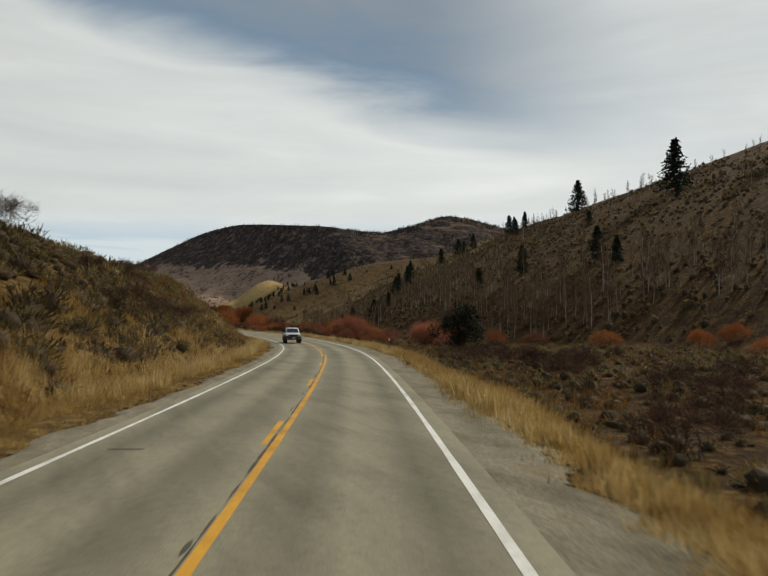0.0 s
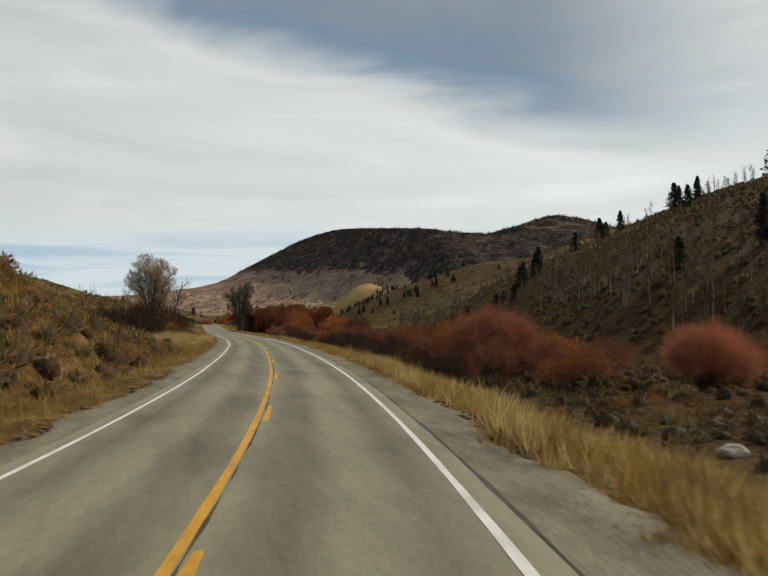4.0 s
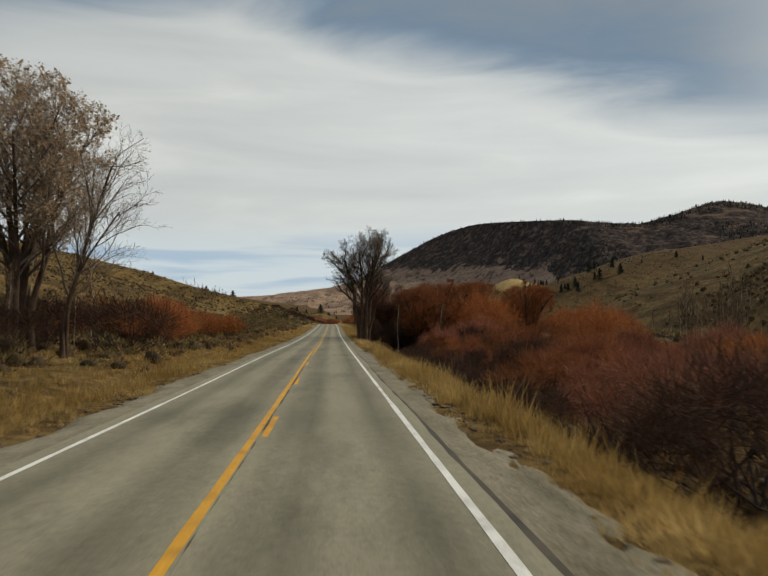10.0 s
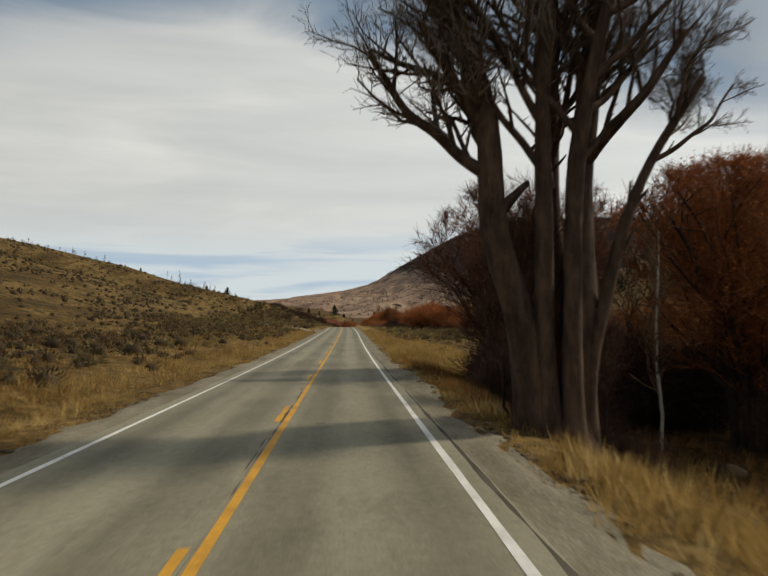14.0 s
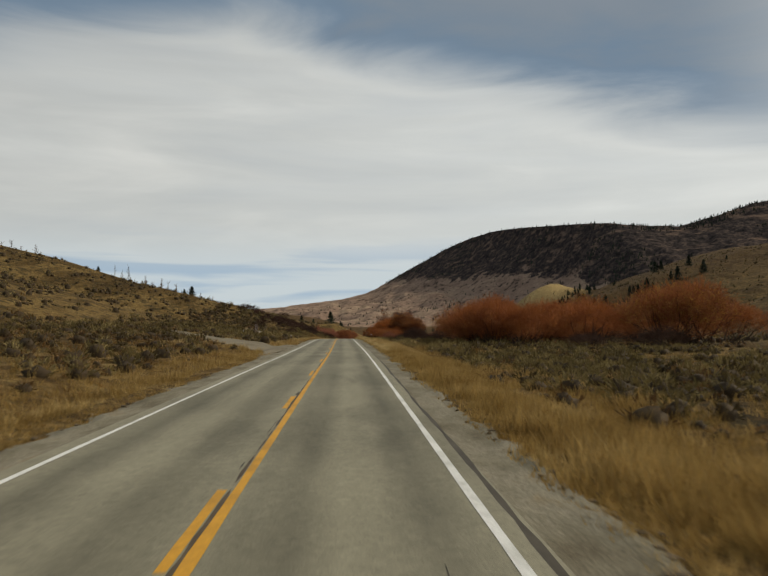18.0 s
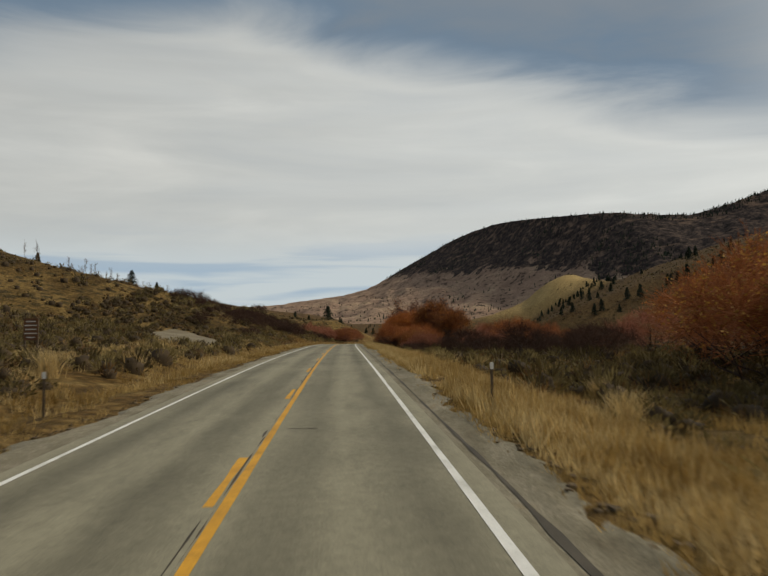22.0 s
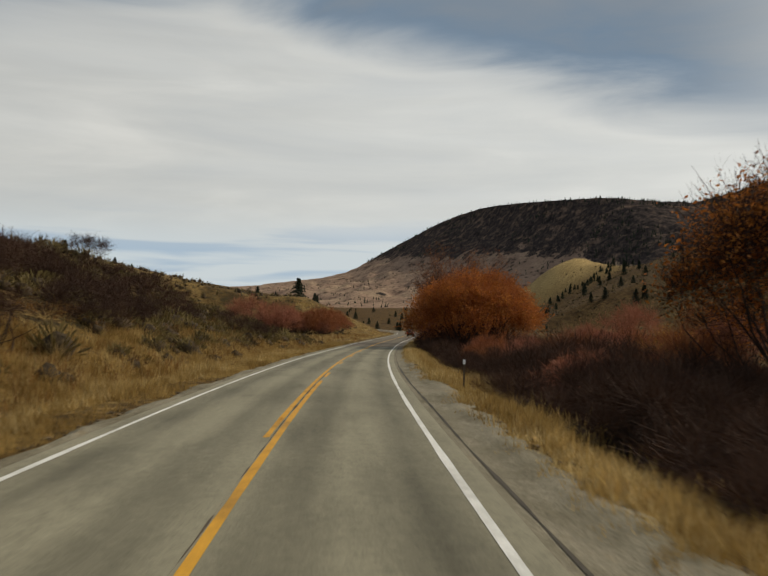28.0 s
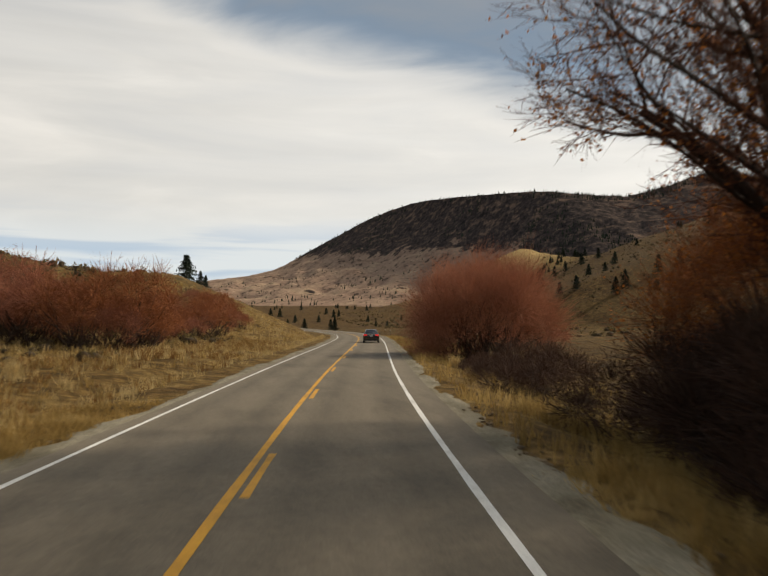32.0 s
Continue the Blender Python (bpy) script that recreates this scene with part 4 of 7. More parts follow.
def scatter(count, s0, s1, u0, u1, rs, patch=0.0, size=30.0):
    """Places s, u spread between the limits, thinned by patches."""
    s, u = rs.uniform(s0, s1, count), rs.uniform(min(u0, u1), max(u0, u1), count)
    if patch:
        x, y = at(s, u)
        keep = rolling(x * 1.3, y * 0.45, size) + 0.7 * rolling(x, y * 0.7, size / 3) > rs.normal(0, 0.25, count) - 1 + 2 * patch
        s, u = s[keep], u[keep]
    clear = ~((s > 428) & (s < 490) & (u < np.interp(s, [428, 456, 460, 467, 476, 490], [-3, -3, -6.8, -11.8, -16.8, -24.3])) & (u > np.interp(s, [428, 434, 441, 450, 462, 476, 490], [-5, -5.6, -7.2, -11.7, -17.2, -23.2, -27.2])))
    clear &= ((s - 545.5) / 18) ** 2 + ((u + 15.2 + 0.25 * (s - 533)) / 4.6) ** 2 > 1
    return s[clear], u[clear]


def grass(name, bands, material, label, seed):
    rs = np.random.default_rng(seed)
    vs = []
    for count, s0, s1, u0, u1, h0, h1, patch in bands:
        s, u = scatter(count, s0, s1, u0, u1, rs, patch, 9.0)
        x, y = at(s, u)
        z = land(s, u) - 0.03
        b = 9
        n = len(s)
        tall = rs.uniform(h0, h1, n) * (1 + 0.5 * rolling(x, y, 7.0))
        root = np.stack([x, y, z], -1)[:, None] + np.concatenate([rs.normal(0, 0.10, (n, b, 2)), np.zeros((n, b, 1))], -1)
        lean = np.concatenate([rs.normal(0, 0.30, (n, b, 2)), np.ones((n, b, 1))], -1)
        tip = root + lean * (tall[:, None] * rs.uniform(0.6, 1.1, (n, b)))[..., None]
        side = rs.normal(size=(n, b, 2))
        side /= np.linalg.norm(side, axis=-1, keepdims=True)
        side = np.concatenate([side, np.zeros((n, b, 1))], -1) * (0.012 + 0.012 * tall[:, None, None])
        vs.append(np.stack([root - side, root + side, tip], 2).reshape(-1, 3))
    v = np.concatenate(vs)
    tagged(new(name, from_arrays(name, v, np.arange(len(v)).reshape(-1, 3), material)), label, "grass", kind="stuff")


grass("dry_grass", [(13000, -10, 690, 4.05, 4.7, 0.03, 0.10, 0.45), (15000, -10, 690, 4.2, 5.1, 0.08, 0.24, 0.5), (9000, -10, 560, -4.2, -5.4, 0.05, 0.22, 0.45), (9000, 540, 700, -4.0, -5.6, 0.12, 0.42, 0.36), (24000, -10, 690, 4.4, 5.8, 0.10, 0.34, 0.34), (15500, -10, 306, 4.9, 7.2, 0.2, 0.65, 0.1), (14000, 335, 690, 5.0, 6.9, 0.2, 0.6, 0.25), (10000, -10, 690, -4.4, -6.0, 0.05, 0.2, 0.4),
                    (5000, 20, 120, 6.2, 9.0, 0.3, 0.85, 0.36), (9000, 330, 480, 6.2, 12, 0.25, 0.6, 0.36), (4000, 480, 700, 6.2, 8.0, 0.3, 0.8, 0.45), (3000, 255, 310, 6.2, 11, 0.3, 0.8, 0.35),
                    (15000, -10, 700, -5.0, -8.5, 0.15, 0.5, 0.28), (6000, -10, 135, -6.0, -13, 0.3, 0.75, 0.3), (5000, 590, 660, -6.0, -12, 0.3, 0.75, 0.3), (1200, 326, 340, 5.0, 9.0, 0.3, 0.7, 0.25), (9000, -10, 700, -8.5, -15.0, 0.2, 0.5, 0.45), (9000, 326, 560, 8, 42, 0.2, 0.45, 0.25), (9000, 130, 600, -10, -38, 0.15, 0.42, 0.42),
                    (5000, 660, 800, -6, -40, 0.2, 0.6, 0.4), (1600, 60, 300, 6.0, 7.5, 0.6, 1.15, 0.6), (4000, 690, 800, 4.5, 14, 0.25, 0.7, 0.4)],
      STRAW, "tall straw-coloured dry grass along the road verges", 21)
grass("pale_grass", [(9000, 430, 585, 4.6, 8.0, 0.2, 0.6, 0.3), (4000, 585, 680, 4.6, 7.0, 0.2, 0.5, 0.4), (4500, 55, 125, 4.7, 8.5, 0.25, 0.75, 0.3), (2500, -10, 55, 4.6, 6.2, 0.2, 0.5, 0.4), (3500, 165, 215, -5.0, -12, 0.3, 0.8, 0.35), (5000, 440, 570, -5.0, -16, 0.2, 0.6, 0.5),
                     (6000, 660, 800, -5, -30, 0.2, 0.6, 0.35), (1500, 270, 308, 4.6, 9.0, 0.25, 0.7, 0.4), (3000, 560, 660, -4.6, -9, 0.2, 0.6, 0.4), (2500, 20, 90, -5, -10, 0.3, 0.8, 0.4)],
      PALE_STRAW, "pale tall bunch grass in patches on the verges", 23)
# the 308 to 335 band is browner grass that stands for the willow's shade
grass("rusty_grass", [(4500, -10, 130, 7.5, 30, 0.3, 0.8, 0.5), (5200, -10, 140, -6, -16, 0.3, 0.7, 0.45), (3600, 560, 660, -7, -16, 0.3, 0.8, 0.45), (5000, 130, 340, 7, 13, 0.3, 0.8, 0.5), (2600, 308, 335, 4.7, 8.5, 0.12, 0.4, 0.2),
                      (3600, 300, 560, -7, -30, 0.2, 0.5, 0.55), (3000, 440, 680, 7, 16, 0.3, 0.8, 0.5), (2500, 660, 760, -6, -14, 0.2, 0.6, 0.5)],
      RUST, "rusty brown dry grass and weeds", 22)


def grass_clump(seed, h, n=170):
    r = np.random.default_rng(seed)
    root = np.c_[r.normal(0, 0.12 * h, (n, 2)), np.full(n, -0.05)]
    lean = np.c_[r.normal(0, 0.34, (n, 2)), np.ones(n)] * r.uniform(0.5, 1.05, n)[:, None] * h
    mid = root + lean * np.array([0.4, 0.4, 0.6])
    side = unit(np.c_[r.normal(size=(n, 2)), np.zeros(n)]) * 0.008 * (0.6 + h)
    v = np.stack([root - side, root + side, mid + side * 0.8, root + lean, mid - side * 0.8], 1).reshape(-1, 3)
    k = np.arange(n)[:, None] * 5
    return from_arrays("tuft", v, np.concatenate([k + [0, 1, 2], k + [0, 2, 4], k + [4, 2, 3]]), PALE_STRAW)


def mounds(c, r, h, rs, seg, ring):
    """Uneven low domes at c: the dense inside of small bushes."""
    n = len(c)
    t = np.linspace(0, 1, ring + 1)
    az = np.arange(seg) * 2 * np.pi / seg
    wave = rs.uniform(0.72, 1.18, (n, ring + 1, seg))
    wave[:, -1] = wave[:, -1, :1]
    across = np.cos(t * np.pi / 2) * (1 - 0.25 * (t == 0))
    x = np.cos(az)[None, None] * across[None, :, None] * wave * r[:, None, None]
    y = np.sin(az)[None, None] * across[None, :, None] * wave * r[:, None, None]
    z = np.sin(t * np.pi / 2)[None, :, None] * wave * h[:, None, None] - 0.12 * r[:, None, None]
    v = np.stack([x, y, z], -1) + c[:, None, None]
    k = np.arange(seg)
    rows = np.arange(ring)[:, None] * seg
    q = np.stack([rows + k, rows + (k + 1) % seg, rows + seg + (k + 1) % seg, rows + seg + k], -1).reshape(-1, 4)
    f = (np.arange(n) * (ring + 1) * seg)[:, None, None] + q[None]
    return v.reshape(-1, 3), f.reshape(-1, 4)


def sprays(c, r, h, count, width, rs):
    """Short twigs that stand out all over domes of radius r and height h at c."""
    n = len(c)
    d = rs.normal(size=(n, count, 3))
    d[..., 2] = np.abs(d[..., 2]) + 0.08
    d /= np.linalg.norm(d, axis=-1, keepdims=True)
    size = np.stack([r, r, h], -1)[:, None]
    p0 = c[:, None] + d * size * rs.uniform(0.5, 0.8, (n, count, 1))
    p1 = c[:, None] + (d * rs.uniform(0.85, 1.15, (n, count, 1)) + np.array([0, 0, 0.1]) + rs.normal(0, 0.09, (n, count, 3))) * size
    p0, p1 = p0.reshape(-1, 3), p1.reshape(-1, 3)
    a = p1 - p0
    side = np.cross(a, rs.normal(size=a.shape))
    side *= np.repeat(width, count)[:, None] / np.maximum(np.linalg.norm(side, axis=-1, keepdims=True), 1e-6)
    mid = p0 * 0.4 + p1 * 0.6
    return np.stack([p0, mid + side, p1, mid - side], 1).reshape(-1, 3)


def scrub(name, bands, material, label, seed):
    """Low rounded bushes: an uneven dense dome, coloured dark for the shade inside, with twigs standing out of it."""
    rs = np.random.default_rng(seed)
    vs, fs, hues, inner, n0 = [], [], [], [], 0
    for count, s0, s1, u0, u1, r0, r1, twigs, wide, patch in bands:
        s, u = scatter(count, s0, s1, u0, u1, rs, patch, 26.0)
        x, y = at(s, u)
        n = len(s)
        r = r0 + (r1 - r0) * rs.uniform(0, 1, n) ** 1.6
        h = r * rs.uniform(0.7, 1.25, n)
        c = np.stack([x, y, land(s, u)], -1)
        hue = np.clip(0.5 + 0.28 * rolling(x, y * 0.4, 34.0) + rs.normal(0, 0.22, n), 0, 1)
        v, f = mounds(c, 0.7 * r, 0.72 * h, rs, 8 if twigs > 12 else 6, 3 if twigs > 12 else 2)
        twigs = int(twigs * 1.25)
        q = sprays(c, r, h, twigs, 1.1 * wide * (0.6 + 0.6 * r), rs)
        for part_v, part_f, each in ((v, f, len(v) // max(n, 1)), (q, np.arange(len(q)).reshape(-1, 4), 4 * twigs)):
            vs.append(part_v)
            fs.append(part_f + n0)
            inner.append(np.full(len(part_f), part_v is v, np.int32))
            hues.append(np.repeat(hue, each))
            n0 += len(part_v)
    hue = np.concatenate(hues)
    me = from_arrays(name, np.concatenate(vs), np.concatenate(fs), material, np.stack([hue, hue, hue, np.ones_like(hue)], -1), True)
    # the domes take the darker colour as painted inner shade
    me.materials.append(SHADED_CORE)
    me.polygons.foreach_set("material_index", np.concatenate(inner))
    tagged(new(name, me), label, "shrubs", kind="stuff")


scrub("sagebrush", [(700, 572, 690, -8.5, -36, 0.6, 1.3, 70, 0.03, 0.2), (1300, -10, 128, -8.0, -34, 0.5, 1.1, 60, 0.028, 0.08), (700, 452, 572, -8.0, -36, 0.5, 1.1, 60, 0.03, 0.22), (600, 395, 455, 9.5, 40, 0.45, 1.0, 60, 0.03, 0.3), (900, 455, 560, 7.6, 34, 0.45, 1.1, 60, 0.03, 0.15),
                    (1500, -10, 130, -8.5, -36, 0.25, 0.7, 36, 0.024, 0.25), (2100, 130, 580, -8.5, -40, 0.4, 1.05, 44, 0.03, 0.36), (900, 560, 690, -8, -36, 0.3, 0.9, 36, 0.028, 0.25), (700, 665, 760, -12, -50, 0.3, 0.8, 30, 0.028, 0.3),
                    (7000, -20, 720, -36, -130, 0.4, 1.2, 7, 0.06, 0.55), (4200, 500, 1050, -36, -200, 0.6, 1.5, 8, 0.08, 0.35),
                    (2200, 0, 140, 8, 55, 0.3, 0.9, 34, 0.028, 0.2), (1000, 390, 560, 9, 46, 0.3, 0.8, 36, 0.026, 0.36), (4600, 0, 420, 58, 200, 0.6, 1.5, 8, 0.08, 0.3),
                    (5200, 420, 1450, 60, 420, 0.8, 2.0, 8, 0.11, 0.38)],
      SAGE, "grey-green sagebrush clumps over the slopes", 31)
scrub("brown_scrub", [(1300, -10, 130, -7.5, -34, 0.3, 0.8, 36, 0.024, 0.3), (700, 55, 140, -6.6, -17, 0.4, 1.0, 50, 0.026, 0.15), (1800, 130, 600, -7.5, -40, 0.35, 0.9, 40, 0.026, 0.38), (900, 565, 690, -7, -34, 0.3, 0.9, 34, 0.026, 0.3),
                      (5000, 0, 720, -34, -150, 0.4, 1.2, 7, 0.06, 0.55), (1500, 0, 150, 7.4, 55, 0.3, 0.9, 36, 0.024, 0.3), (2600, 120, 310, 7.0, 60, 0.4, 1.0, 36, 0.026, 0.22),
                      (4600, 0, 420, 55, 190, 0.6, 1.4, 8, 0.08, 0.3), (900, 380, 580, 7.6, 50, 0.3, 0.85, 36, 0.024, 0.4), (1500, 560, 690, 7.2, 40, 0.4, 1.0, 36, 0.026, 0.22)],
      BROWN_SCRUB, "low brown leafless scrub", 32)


def clods():
    """Dark lumps of turf and dirt along the outer edges of the shoulders."""
    r = np.random.default_rng(37)
    s = np.concatenate([r.uniform(-8, 700, 6500), r.uniform(-8, 700, 4000)])
    right = np.arange(len(s)) < 6500
    wide = np.where(right, curve(s, 0, 4.5, 110, 4.5, 140, 4.25, 330, 4.2, 480, 4.3, 540, 4.7, 640, 4.6, 690, 4.3), -curve(s, 0, 4.0, 100, 4.1, 140, 4.5, 220, 4.25, 300, 4.2, 420, 4.3, 520, 4.0, 590, 3.85, 700, 4.0))
    u = wide + np.sign(wide) * (0.12 + r.normal(0, 0.16, len(s)))
    keep = rolling(s, s * 0 + 2.0 * right, 6.0) + r.normal(0, 0.3, len(s)) > -0.1
    s, u = s[keep], u[keep]
    x, y = at(s, u)
    size = r.uniform(0.015, 0.075, len(s)) * r.uniform(0.6, 1.4, len(s))
    v, f = mounds(np.stack([x, y, land(s, u) + 0.02], -1), size * r.uniform(1.0, 1.8, len(s)), size * 0.7, r, 6, 2)
    tagged(new("clods", from_arrays("clods", v, f, SOIL)), "dark clods of turf and dirt along the gravel's edge", "clods", kind="stuff")


clods()

# ---- shrubs and trees ----


def unit(v):
    return v / np.maximum(np.linalg.norm(v, axis=-1, keepdims=True), 1e-6)


def strips(p0, p1, w, rs):
    """Thin flat shoots from p0 to p1, tapering, turned at random."""
    d = p1 - p0
    side = unit(np.cross(d, rs.normal(size=d.shape))) * np.asarray(w)[:, None]
    v = np.stack([p0 - side, p0 + side, p1 + side * 0.3, p1 - side * 0.3], 1)
    return v.reshape(-1, 3), np.arange(4 * len(p0)).reshape(-1, 4)


def lobed_meshes(seed, h, r, lobes, shoots, shoot_w, stem_mat, twig_mat, leaves=0, leaf=0.06, leaf_mat=None, reach=0.42, low=0.22, stems=26, poles=0, spiky=0.3, skirt=0.4, dense=0):
    """A rounded bush of several heads, each a ball of fine shoots (and leaves) on stems that fan out of one root."""
    rs = np.random.default_rng(seed)
    az = rs.uniform(0, 6.283) + np.arange(lobes) * 2.39996
    out = np.sqrt((np.arange(lobes) + 0.5) / lobes)
    size = reach * r * rs.uniform(0.75, 1.2, lobes)
    head = np.stack([np.cos(az) * out * (r - 0.55 * size), np.sin(az) * out * (r - 0.55 * size), (h - size * 0.9) * np.sqrt(np.maximum(1 - 0.72 * out ** 2.4, 0.08)) * rs.uniform(0.86, 1.05, lobes)], -1)
    # a lower ring of heads closes the bush towards the ground
    ring = max(lobes // 2, 4)
    az2 = rs.uniform(0, 6.283, ring)
    size2 = reach * r * rs.uniform(0.6, 0.95, ring)
    head2 = np.stack([np.cos(az2) * r * (0.52 + 0.25 * skirt), np.sin(az2) * r * (0.52 + 0.25 * skirt), low * h + rs.uniform(0, 0.25, ring) * h], -1)
    head, size = np.concatenate([head, head2]), np.concatenate([size, size2])
    # stems
    i = rs.integers(0, len(head), stems)
    root = np.c_[rs.normal(0, 0.16 * r, (stems, 2)), np.full(stems, -0.15)]
    goal = head[i] + unit(rs.normal(size=(stems, 3))) * size[i][:, None] * 0.5
    f = np.linspace(0, 1, 5)
    path = root[:, None] + (goal - root)[:, None] * np.stack([f ** 0.8, f ** 0.8, f], -1)[None]
    path[:, 1:4] += rs.normal(0, 0.02 * h, (stems, 3, 3))
    rad = (0.007 * h + 0.006) * (1 - 0.75 * f)[None] * rs.uniform(0.6, 1.3, (stems, 1))
    sv, sf = prisms(path[:, :-1].reshape(-1, 3), path[:, 1:].reshape(-1, 3), rad[:, :-1].ravel(), rad[:, 1:].ravel(), 4)
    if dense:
        # a tangle of twigs low inside the bush, coloured dark to deepen its shade
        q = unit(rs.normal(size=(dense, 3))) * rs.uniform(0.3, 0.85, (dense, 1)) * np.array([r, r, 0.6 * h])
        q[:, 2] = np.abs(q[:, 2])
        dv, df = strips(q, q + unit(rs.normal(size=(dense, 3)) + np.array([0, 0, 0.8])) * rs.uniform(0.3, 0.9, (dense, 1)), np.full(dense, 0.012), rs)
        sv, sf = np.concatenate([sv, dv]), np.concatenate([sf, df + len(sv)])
    # shoots
    weight = size ** 2 * np.where(np.arange(len(head)) < lobes, 1.0, skirt)
    k = rs.choice(len(head), shoots, p=weight / np.sum(weight))
    d = unit(rs.normal(size=(shoots, 3)) + np.array([0, 0, 0.25]))
    lump = 1 + 0.16 * np.sin(3.1 * d[:, 0] + k) * np.sin(2.7 * d[:, 1] + 2 * k) + 0.1 * np.sin(7 * d[:, 2] + 5 * d[:, 0] + k)
    ball = size[k][:, None] * lump[:, None]
    p0 = head[k] + d * ball * rs.uniform(0.05, 0.72, (shoots, 1)) + rs.normal(0, 0.05, (shoots, 3)) * ball
    way = unit(d + rs.normal(0, 0.38, (shoots, 3)) + np.array([0, 0, spiky]))
    p1 = p0 + way * ball * rs.uniform(0.25, 0.62, (shoots, 1))
    p0[:, 2], p1[:, 2] = np.maximum(p0[:, 2], 0.0), np.maximum(p1[:, 2], 0.05)
    tv, tf = strips(p0, p1, rs.uniform(0.7, 1.3, shoots) * shoot_w, rs)
    if poles:
        j = rs.choice(lobes, poles)
        dd = unit(rs.normal(0, 0.32, (poles, 3)) + np.array([0, 0, 1.0]))
        q0 = head[j] + dd * size[j][:, None] * 0.6
        q1 = q0 + dd * rs.uniform(0.3, 0.85, (poles, 1)) * size[j][:, None]
        w0 = q0 + (q1 - q0) * rs.uniform(0.3, 0.9, (poles, 1))
        w1 = w0 + unit(dd + rs.normal(0, 0.5, (poles, 3))) * size[j][:, None] * 0.2
        v2, f2 = strips(np.concatenate([q0, w0]), np.concatenate([q1, w1]), np.full(2 * poles, shoot_w * 1.3), rs)
        tv, tf = np.concatenate([tv, v2]), np.concatenate([tf, f2 + len(tv)])
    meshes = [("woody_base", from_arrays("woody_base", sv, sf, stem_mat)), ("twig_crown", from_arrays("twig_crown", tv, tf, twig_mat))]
    if leaves:
        outer = np.flatnonzero((p1[:, 2] > 0.2 * h) & (k < lobes))
        j = outer[rs.integers(0, len(outer), leaves)]
        w = rs.uniform(0.2, 1, (leaves, 1))
        lv, lf = blades(p0[j] * (1 - w) + p1[j] * w + rs.normal(0, 0.04, (leaves, 3)), rs.uniform(0.6, 1.3, leaves) * leaf, rs)
        meshes.append(("foliage", from_arrays("foliage", lv, lf, leaf_mat)))
    return meshes


def make_thing(name, label, category, meshes, group=""):
    ob = tagged(new(name), label, category, group)
    for n, me in meshes:
        piece(n, me, ob)
    return ob


def put(ob, s, u, turn=0.0, size=1.0, first=[]):
    """Stands ob, or a copy of it if it already stands somewhere, on the ground at s, u."""
    x, y = at(s, u)
    m = pose(float(x), float(y), float(land(s, u)) - 0.03, 0, 0, turn)
    if ob.name in first:
        c = copy_thing(ob, m)
        c.scale = (size, size, size)
        return c
    first.append(ob.name)
    ob.matrix_world = m
    ob.scale = (size, size, size)
    return ob


def put_xy(ob, x, y, turn=0.0, size=1.0):
    """put() for a far place given in world metres."""
    s, u = y, 0.0
    for _ in range(30):
        a, b = at(s, u)
        s, u = s + 0.7 * (y - float(b)), u + 0.7 * (x - float(a))
    return put(ob, s, u, turn, size)


WILLOWS = "willows along the creek"
red = [make_thing("red_willow", "leafless red-twigged willow bush by the creek", "willow", lobed_meshes(40 + i, 3.7, 2.6, 11, 4200, 0.0085, DARK_STEM, (RED_TWIG, RUST_TWIG, RED_TWIG)[i], reach=0.34, poles=50), WILLOWS) for i in range(3)]
orange = [make_thing("orange_willow", "large rounded orange-brown willow bush", "willow", lobed_meshes(50 + i, 5.2, 3.9, 16, 6200, 0.011, DARK_STEM, (ORANGE_TWIG, RUST_TWIG, ORANGE_TWIG)[i], 2600, 0.06, (ORANGE_LEAF, YELLOW_LEAF, ORANGE_LEAF)[i], 0.31, poles=120), WILLOWS) for i in range(3)]
brown = [make_thing("bare_willow", "dark leafless willow thicket with grey-brown twigs", "willow", lobed_meshes(60 + i, 3.4, 2.6, 10, 4000, 0.0085, DARK_STEM, BROWN_TWIG, reach=0.36, poles=60, spiky=0.5), WILLOWS) for i in range(3)]
low_shrub = [make_thing("leafless_shrub", "low leafless grey-brown shrub on the slope", "shrub", lobed_meshes(65 + i, 2.4, 2.1, 9, 2600, 0.008, DARK_STEM, BROWN_TWIG, reach=0.38, stems=18, spiky=0.4), "low shrubs") for i in range(2)]
rs = np.random.default_rng(77)


def thicket(kinds, count, s0, s1, u0, u1, z0=0.7, z1=1.15):
    for _ in range(count):
        k = kinds[int(rs.integers(0, len(kinds)))]
        ob = put(k, rs.uniform(s0, s1), rs.uniform(min(u0, u1), max(u0, u1)), rs.uniform(0, 360), rs.uniform(z0, z1) * math.exp(rs.normal(0, 0.17)))
        ob.scale = (ob.scale[0] * rs.uniform(0.9, 1.25), ob.scale[1] * rs.uniform(0.9, 1.25), ob.scale[2] * rs.uniform(0.8, 1.12))


# down the right of the road, stretch by stretch
thicket(low_shrub, 30, 0, 70, 12, 54, 0.6, 1.2)
thicket(orange, 4, 58, 96, 44, 58, 0.5, 0.7)
thicket(red, 11, 106, 142, 15, 42, 0.8, 1.15)
thicket(red + orange, 13, 136, 178, 12, 30, 0.7, 1.1)
thicket(brown, 30, 130, 190, 8.0, 16, 0.5, 1.0)
thicket(orange, 12, 140, 205, 8.6, 15, 0.42, 0.66)
thicket(red + brown, 18, 176, 240, 12, 34, 0.85, 1.2)
thicket(red + brown, 26, 184, 262, 9.5, 22, 0.7, 1.1)
thicket(low_shrub, 20, 190, 262, 7.6, 10, 0.6, 1.0)
